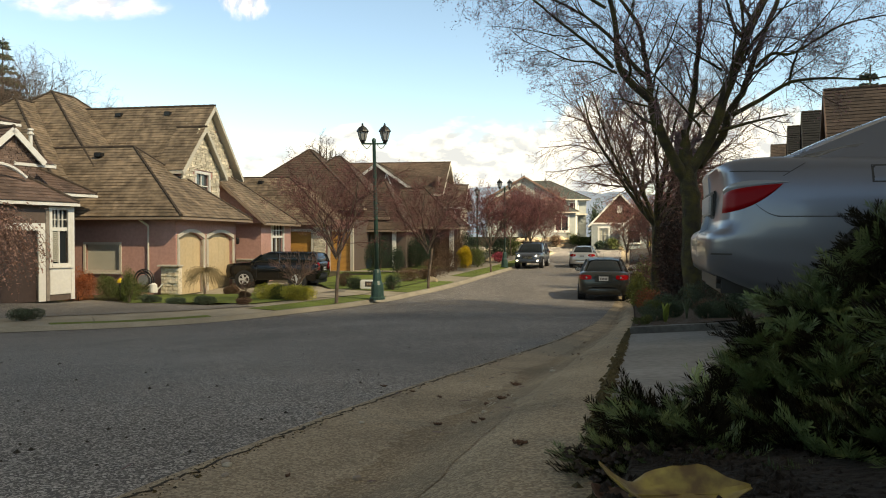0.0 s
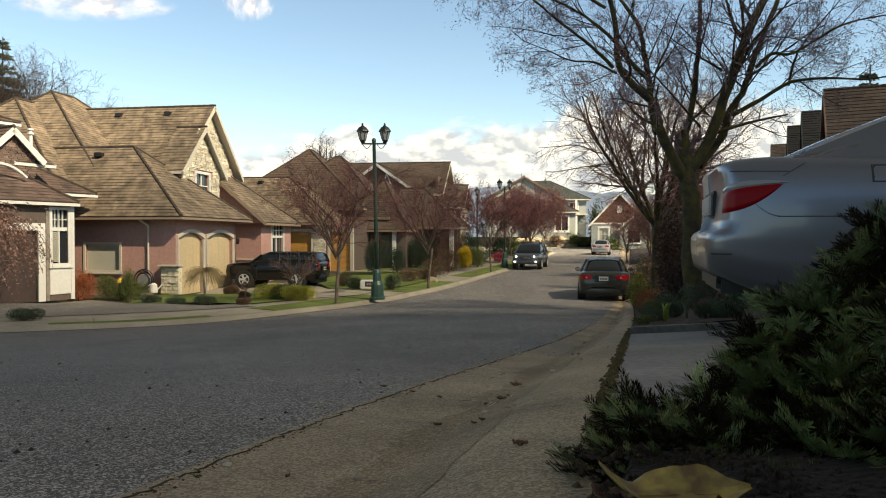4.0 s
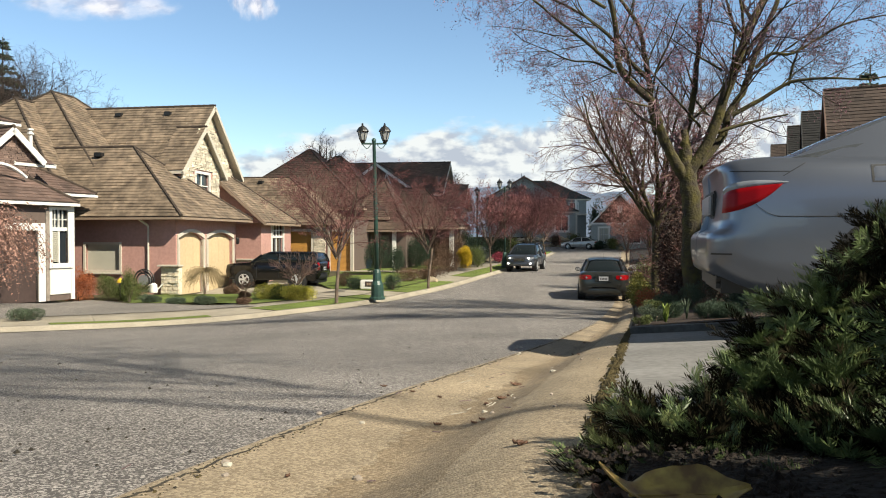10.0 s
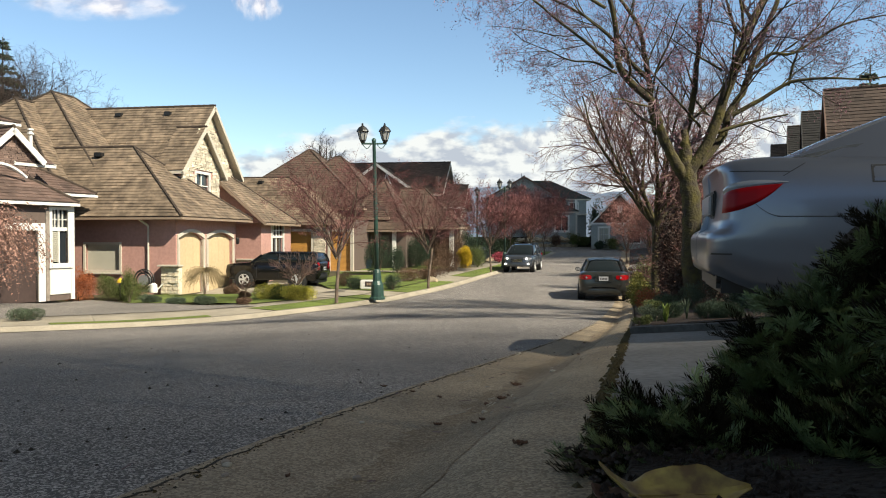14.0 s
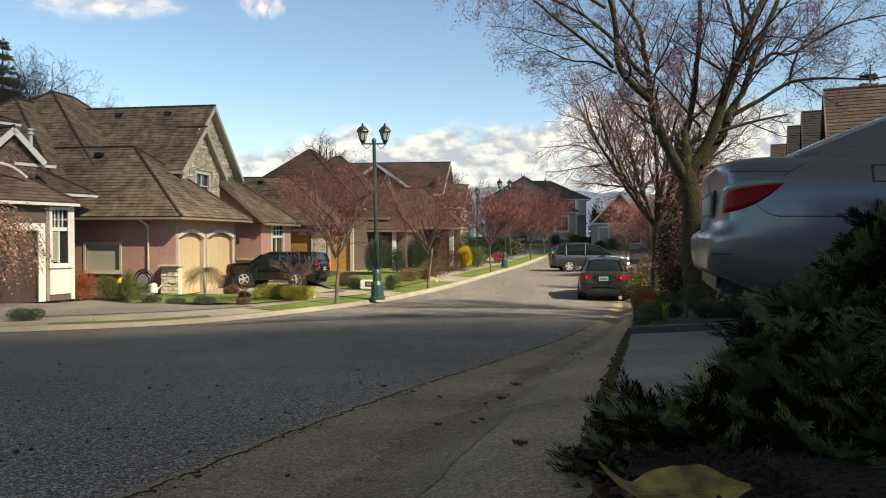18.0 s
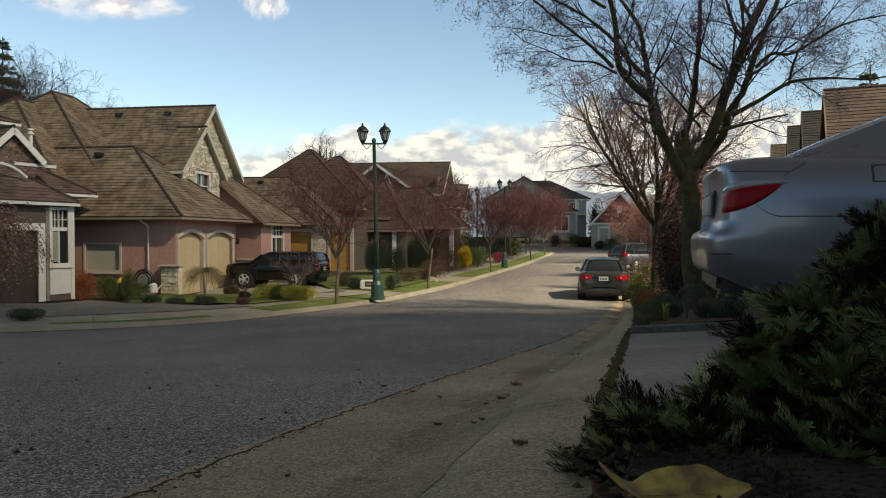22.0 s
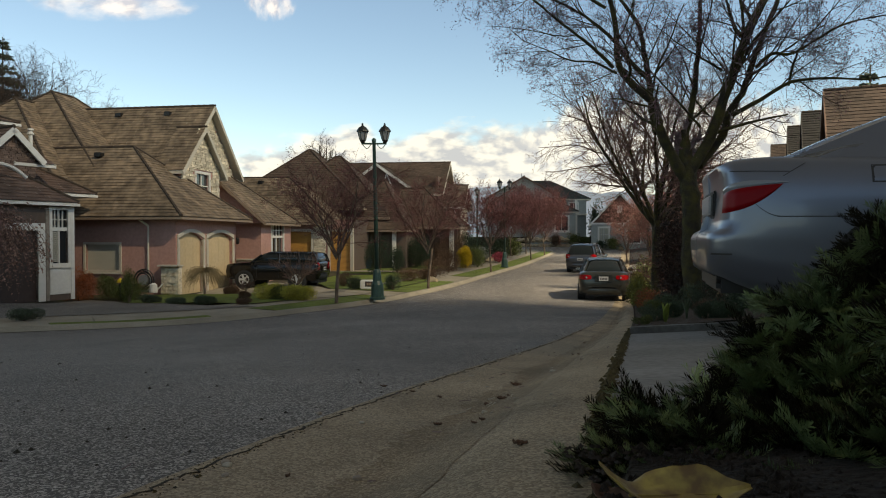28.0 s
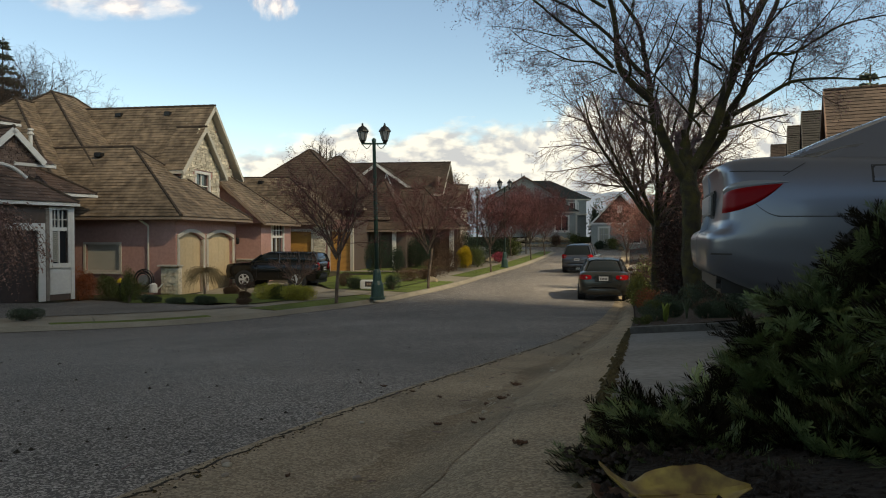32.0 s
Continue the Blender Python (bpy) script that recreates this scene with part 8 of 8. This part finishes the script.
def cloud_material(name, colour, strength, scale, gain, stretch=(1, 1, 1), seed=0.0, power=1.0, soft=0.4):
    """Sunlit vapour: soft noise that thins to nothing at the sheet's rim."""
    m = bpy.data.materials.new(name)
    m.use_nodes = True
    nt = m.node_tree
    n, link = nt.nodes, nt.links.new
    n.remove(n["Principled BSDF"])
    tex = n.new("ShaderNodeTexCoord")
    mp = n.new("ShaderNodeMapping")
    mp.inputs["Scale"].default_value = stretch
    mp.inputs["Location"].default_value = (seed, seed * 0.7, 0)
    link(tex.outputs["Object"], mp.inputs["Vector"])
    no = n.new("ShaderNodeTexNoise")
    no.inputs["Scale"].default_value, no.inputs["Detail"].default_value, no.inputs["Roughness"].default_value = scale, 6, 0.5
    link(mp.outputs[0], no.inputs["Vector"])
    sep = n.new("ShaderNodeSeparateXYZ")
    link(tex.outputs["Object"], sep.inputs[0])

    def calc(op, a, b=None):
        k = n.new("ShaderNodeMath")
        k.operation = op
        for i, q in enumerate((a, b)):
            if q is None:
                continue
            if isinstance(q, (int, float)):
                k.inputs[i].default_value = q
            else:
                link(q, k.inputs[i])
        return k.outputs[0]

    rx = calc("POWER", calc("ABSOLUTE", sep.outputs["X"]), 2.5)
    ry = calc("POWER", calc("ABSOLUTE", sep.outputs["Z"]), 2.0)
    rim = calc("SUBTRACT", 1.0, calc("ADD", rx, ry))
    body = calc("ADD", no.outputs["Fac"], calc("MULTIPLY", rim, 0.55))
    ramp = n.new("ShaderNodeMapRange")
    ramp.interpolation_type = "SMOOTHSTEP"
    ramp.inputs["From Min"].default_value, ramp.inputs["From Max"].default_value = gain, gain + soft
    link(body, ramp.inputs["Value"])
    a = calc("MULTIPLY", ramp.outputs[0], power)
    shade = n.new("ShaderNodeTexNoise")
    shade.inputs["Scale"].default_value, shade.inputs["Detail"].default_value = scale * 1.7, 6
    link(mp.outputs[0], shade.inputs["Vector"])
    cr = n.new("ShaderNodeMix")
    cr.data_type = "RGBA"
    cr.inputs["A"].default_value, cr.inputs["B"].default_value = (colour[0] * 0.58, colour[1] * 0.62, colour[2] * 0.72, 1), (*colour, 1)
    sr = n.new("ShaderNodeMapRange")
    sr.inputs["From Min"].default_value, sr.inputs["From Max"].default_value = 0.40, 0.56
    link(shade.outputs["Fac"], sr.inputs["Value"])
    link(sr.outputs[0], cr.inputs["Factor"])
    em, tr, mx = n.new("ShaderNodeEmission"), n.new("ShaderNodeBsdfTransparent"), n.new("ShaderNodeMixShader")
    em.inputs["Strength"].default_value = strength
    link(cr.outputs["Result"], em.inputs["Color"])
    link(a, mx.inputs[0])
    link(tr.outputs[0], mx.inputs[1])
    link(em.outputs[0], mx.inputs[2])
    link(mx.outputs[0], n["Material Output"].inputs["Surface"])
    return m


def sky_cloud(x, y, z, rx, rz, mat, label):
    """A far sheet of cloud, upright, two units wide and high before it is sized."""
    v = [(-1, 0, -1), (1, 0, -1), (1, 0, 1), (-1, 0, 1)]
    t = tagged(put("cloud", mesh_of("cloud", v, [(0, 1, 2, 3)]), mat), label, "cloud", "clouds")
    t.scale = (rx, 1, rz)
    t.location = (x, y, z)
    return t


CUMULUS = cloud_material("bright_cumulus", (1.0, 0.93, 0.96), 0.62, 1.5, 0.6, (1.8, 1, 0.8), 1.3, 0.8, 0.6)
BANKED = cloud_material("banked_cloud", (0.97, 0.98, 1.0), 0.52, 2.6, 0.60, (3.6, 1, 1.0), 4.1, 1.0, 0.3)
drifters = [sky_cloud(-1190, 2400, 785, 330, 75, CUMULUS, "white cloud with pinkish underside drifting"), sky_cloud(-665, 2400, 785, 100, 75, CUMULUS, "small white cloud drifting beside a larger one")]
sky_cloud(350, 2700, 270, 1400, 190, BANKED, "bank of white and grey cloud over the hills")
sky_cloud(900, 2650, 360, 700, 200, BANKED, "bank of white cloud behind the trees")


def shade_material(name, soft, dense, scale):
    """A thick cloud's underside: blocks most of the sun, thinning at its rim."""
    m = bpy.data.materials.new(name)
    m.use_nodes = True
    nt = m.node_tree
    n, link = nt.nodes, nt.links.new
    b = n["Principled BSDF"]
    b.inputs["Base Color"].default_value, b.inputs["Roughness"].default_value = (0.8, 0.82, 0.85, 1), 1.0
    tex = n.new("ShaderNodeTexCoord")
    no = n.new("ShaderNodeTexNoise")
    no.inputs["Scale"].default_value, no.inputs["Detail"].default_value = scale, 5
    link(tex.outputs["Object"], no.inputs["Vector"])
    sep = n.new("ShaderNodeSeparateXYZ")
    link(tex.outputs["Object"], sep.inputs[0])
    ends = []
    for ax in ("X", "Y"):
        k = n.new("ShaderNodeMath")
        k.operation = "ABSOLUTE"
        link(sep.outputs[ax], k.inputs[0])
        ends.append(k.outputs[0])
    mxm = n.new("ShaderNodeMath")
    mxm.operation = "MAXIMUM"
    link(ends[0], mxm.inputs[0])
    link(ends[1], mxm.inputs[1])
    wob = n.new("ShaderNodeMath")
    wob.operation = "MULTIPLY_ADD"
    link(no.outputs["Fac"], wob.inputs[0])
    wob.inputs[1].default_value = soft * 1.2
    link(mxm.outputs[0], wob.inputs[2])
    rg = n.new("ShaderNodeMapRange")
    rg.interpolation_type = "SMOOTHSTEP"
    rg.inputs["From Min"].default_value, rg.inputs["From Max"].default_value = 1.0, 1.0 - soft
    rg.inputs["To Min"].default_value, rg.inputs["To Max"].default_value = 0.0, dense
    link(wob.outputs[0], rg.inputs["Value"])
    link(rg.outputs[0], b.inputs["Alpha"])
    return m


SHADE_CLOUD = shade_material("cloud_underside", 0.15, 0.98, 1.6)
CLOUD_HIGH = 300.0


FIRST_CLOUD = shade_material("first_cloud_underside", 0.15, 0.92, 1.6)
VEIL_CLOUD = shade_material("veil_cloud_underside", 0.25, 0.78, 1.6)
THIN_CLOUD = shade_material("thin_cloud_underside", 0.25, 0.45, 1.6)


def shade_cloud(half_x, half_y, mat=SHADE_CLOUD):
    v = [(-1, -1, 0), (1, -1, 0), (1, 1, 0), (-1, 1, 0)]
    t = tagged(put("cloud", mesh_of("cloud", v, [(0, 1, 2, 3)]), mat), "grey broken cloud drifting past the sun", "cloud", "clouds")
    t.scale = (half_x, half_y, 1)
    return t


def over(x, y, rz=0):
    """The place in the cloud layer whose shadow falls at x, y."""
    k = CLOUD_HIGH / TO_SUN.z
    return pose(x + TO_SUN.x * k, y + TO_SUN.y * k, CLOUD_HIGH, 0, 0, rz)


cloud_first, cloud_far, cloud_last = shade_cloud(60, 60, FIRST_CLOUD), shade_cloud(45, 60), shade_cloud(110, 80)
cloud_middle = shade_cloud(17, 15)
cloud_veil, cloud_thin, cloud_haze = shade_cloud(60, 50, VEIL_CLOUD), shade_cloud(60, 46, THIN_CLOUD), shade_cloud(60, 46, THIN_CLOUD)


def roll(car, rows):
    """Turns the four wheels by the way that the car goes."""
    turn, out, last = 0.0, [(0, 0.0)], rows[0]
    for nxt in rows[1:]:
        way = math.hypot(nxt[1] - last[1], nxt[2] - last[2])
        head = radians((nxt[3] + last[3]) / 2)
        sign = 1 if (nxt[1] - last[1]) * math.cos(head) + (nxt[2] - last[2]) * math.sin(head) >= 0 else -1
        angle = math.degrees(way / 0.34) * sign
        n = max(1, int(abs(angle) / 70) + 1)
        for k in range(1, n + 1):
            out.append((last[0] + (nxt[0] - last[0]) * k / n, turn + angle * k / n))
        turn += angle
        last = nxt
    for w in [c for c in car.children if c.name.startswith("wheel") and "arch" not in c.name]:
        x, y, z = w.location
        walk(w, [(t, pose(x, y, z, 0, a, 0)) for t, a in out])


def motions():
    """Keys of all that moves."""
    def row(t, x, y, heading):
        return (t, x, y, heading)
    suv_rows = [row(0, 6.3, 49.8, 254), row(5, 5.9, 48.0, 254), row(9, 5.5, 46.4, 253), row(12, 5.25, 45.4, 252), row(14.5, 5.1, 44.9, 256), row(15.5, 5.3, 44.0, 290), row(16.5, 5.96, 43.5, 322), row(17, 6.76, 43.7, 338),
                      row(17.6, 8.1, 44.0, 352), row(18, 9.1, 44.4, 360), row(18.6, 10.05, 44.8, 367), row(19, 10.7, 45.0, 370), row(20, 11.9, 45.9, 374), row(21, 12.9, 46.7, 380), row(22, 13.35, 47.0, 384), row(23, 13.6, 47.3, 386),
                      row(24, 12.8, 46.8, 389), row(25, 11.5, 46.5, 398), row(25.5, 11.0, 46.2, 405), row(26.5, 9.9, 45.2, 418), row(27.5, 9.33, 44.5, 426), row(28, 9.05, 44.4, 428), row(29, 8.8, 44.3, 430), row(30, 8.72, 44.2, 431), row(32, 8.63, 44.1, 432)]
    saloon_rows = [row(0, 9.96, 50, 75), row(1, 11.2, 55, 75), row(2, 13.0, 61, 75), row(3, 14.5, 66.5, 75), row(4.2, 16.4, 73, 75), row(5.5, 17.9, 78, 76), row(7, 18.6, 80.5, 80), row(8, 18.55, 81.2, 90), row(9, 18.1, 82, 115), row(9.5, 17.9, 83.5, 135),
                         row(10, 16.6, 85.5, 150), row(10.5, 15.2, 88, 160), row(11, 12.5, 89.5, 168), row(11.5, 9.4, 90.2, 172), row(12, 6, 90.6, 176), row(13, 0, 91, 177), row(14.5, -4, 91.2, 177), row(32, -5, 91.2, 177)]
    for car, rows in ((moving_suv, suv_rows), (moving_saloon, saloon_rows)):
        walk(car, [(t, pose(x, y, lie(x, y) + 0.045, 0, 0, h)) for t, x, y, h in rows])
        roll(car, rows)
    # clouds: the edge of each shadow crosses the street
    walk(cloud_first, [(0, over(-10, -29)), (3.6, over(20, -32)), (4.8, over(36, -32)), (5.5, over(44.5, -32)), (6.5, over(47.8, -32)), (7.2, over(51.5, -32)), (8, over(60, -32)), (9, over(74, -32)), (12, over(114, -32)), (32, over(200, -32))])
    walk(cloud_thin, [(0, over(6, 36)), (3, over(18, 36)), (6, over(27, 36)), (7.4, over(31, 36)), (8.2, over(40, 36)), (9, over(70, 36)), (12, over(110, 36)), (32, over(240, 36))])
    walk(cloud_haze, [(0, over(8, 34)), (3, over(16, 34)), (4.2, over(34, 34)), (5.5, over(62, 34)), (8, over(90, 34)), (12, over(130, 34)), (32, over(250, 34))])
    walk(cloud_far, [(0, over(-110, 108)), (8, over(-65, 130)), (9.5, over(-20, 128)), (12, over(0, 126)), (14, over(2, 112)), (16, over(2, 107)), (19, over(30, 125)), (26, over(27, 125)), (32, over(22, 118))])
    walk(cloud_middle, [(0, over(-80, 56)), (6, over(-50, 66)), (8, over(-22, 66)), (9, over(-12, 66)), (12, over(-9, 67)), (14, over(-8, 88)), (17, over(-8, 120)), (32, over(0, 220))])
    walk(cloud_last, [(0, over(-9.3, -176.1, -8)), (8, over(-9.3, -112.1, -8)), (10, over(-9.3, -73.5, -8)), (11, over(-9.3, -66.2, -8)), (12, over(-9.3, -62.1, -8)), (13, over(-9.3, -59.0, -8)), (14, over(-9.3, -57.0, -8)), (17, over(-9.3, -51.0, -8)), (18, over(-9.3, -50.4, -8)), (19, over(-9.3, -49.0, -8)), (20, over(-9.3, -48.1, -8)), (23, over(-9.3, -43.8, -8)), (28, over(-9.3, -41.0, -8)), (32, over(-9.3, -40.0, -8))])
    walk(cloud_veil, [(0, over(-260, 44, -18)), (14, over(-130, 44, -18)), (16, over(-94, 44, -18)), (17, over(-70, 44, -18)), (18, over(-54, 44, -18)), (20, over(-46, 44, -18)), (22.5, over(-39, 44, -18)), (25, over(-37, 44, -18)), (32, over(-37, 44, -18))])
    for ob, x, z in ((drifters[0], -1190, 785), (drifters[1], -665, 785)):
        walk(ob, [(0, pose(x, 2400, z)), (32, pose(x + 99, 2400, z))])


motions()
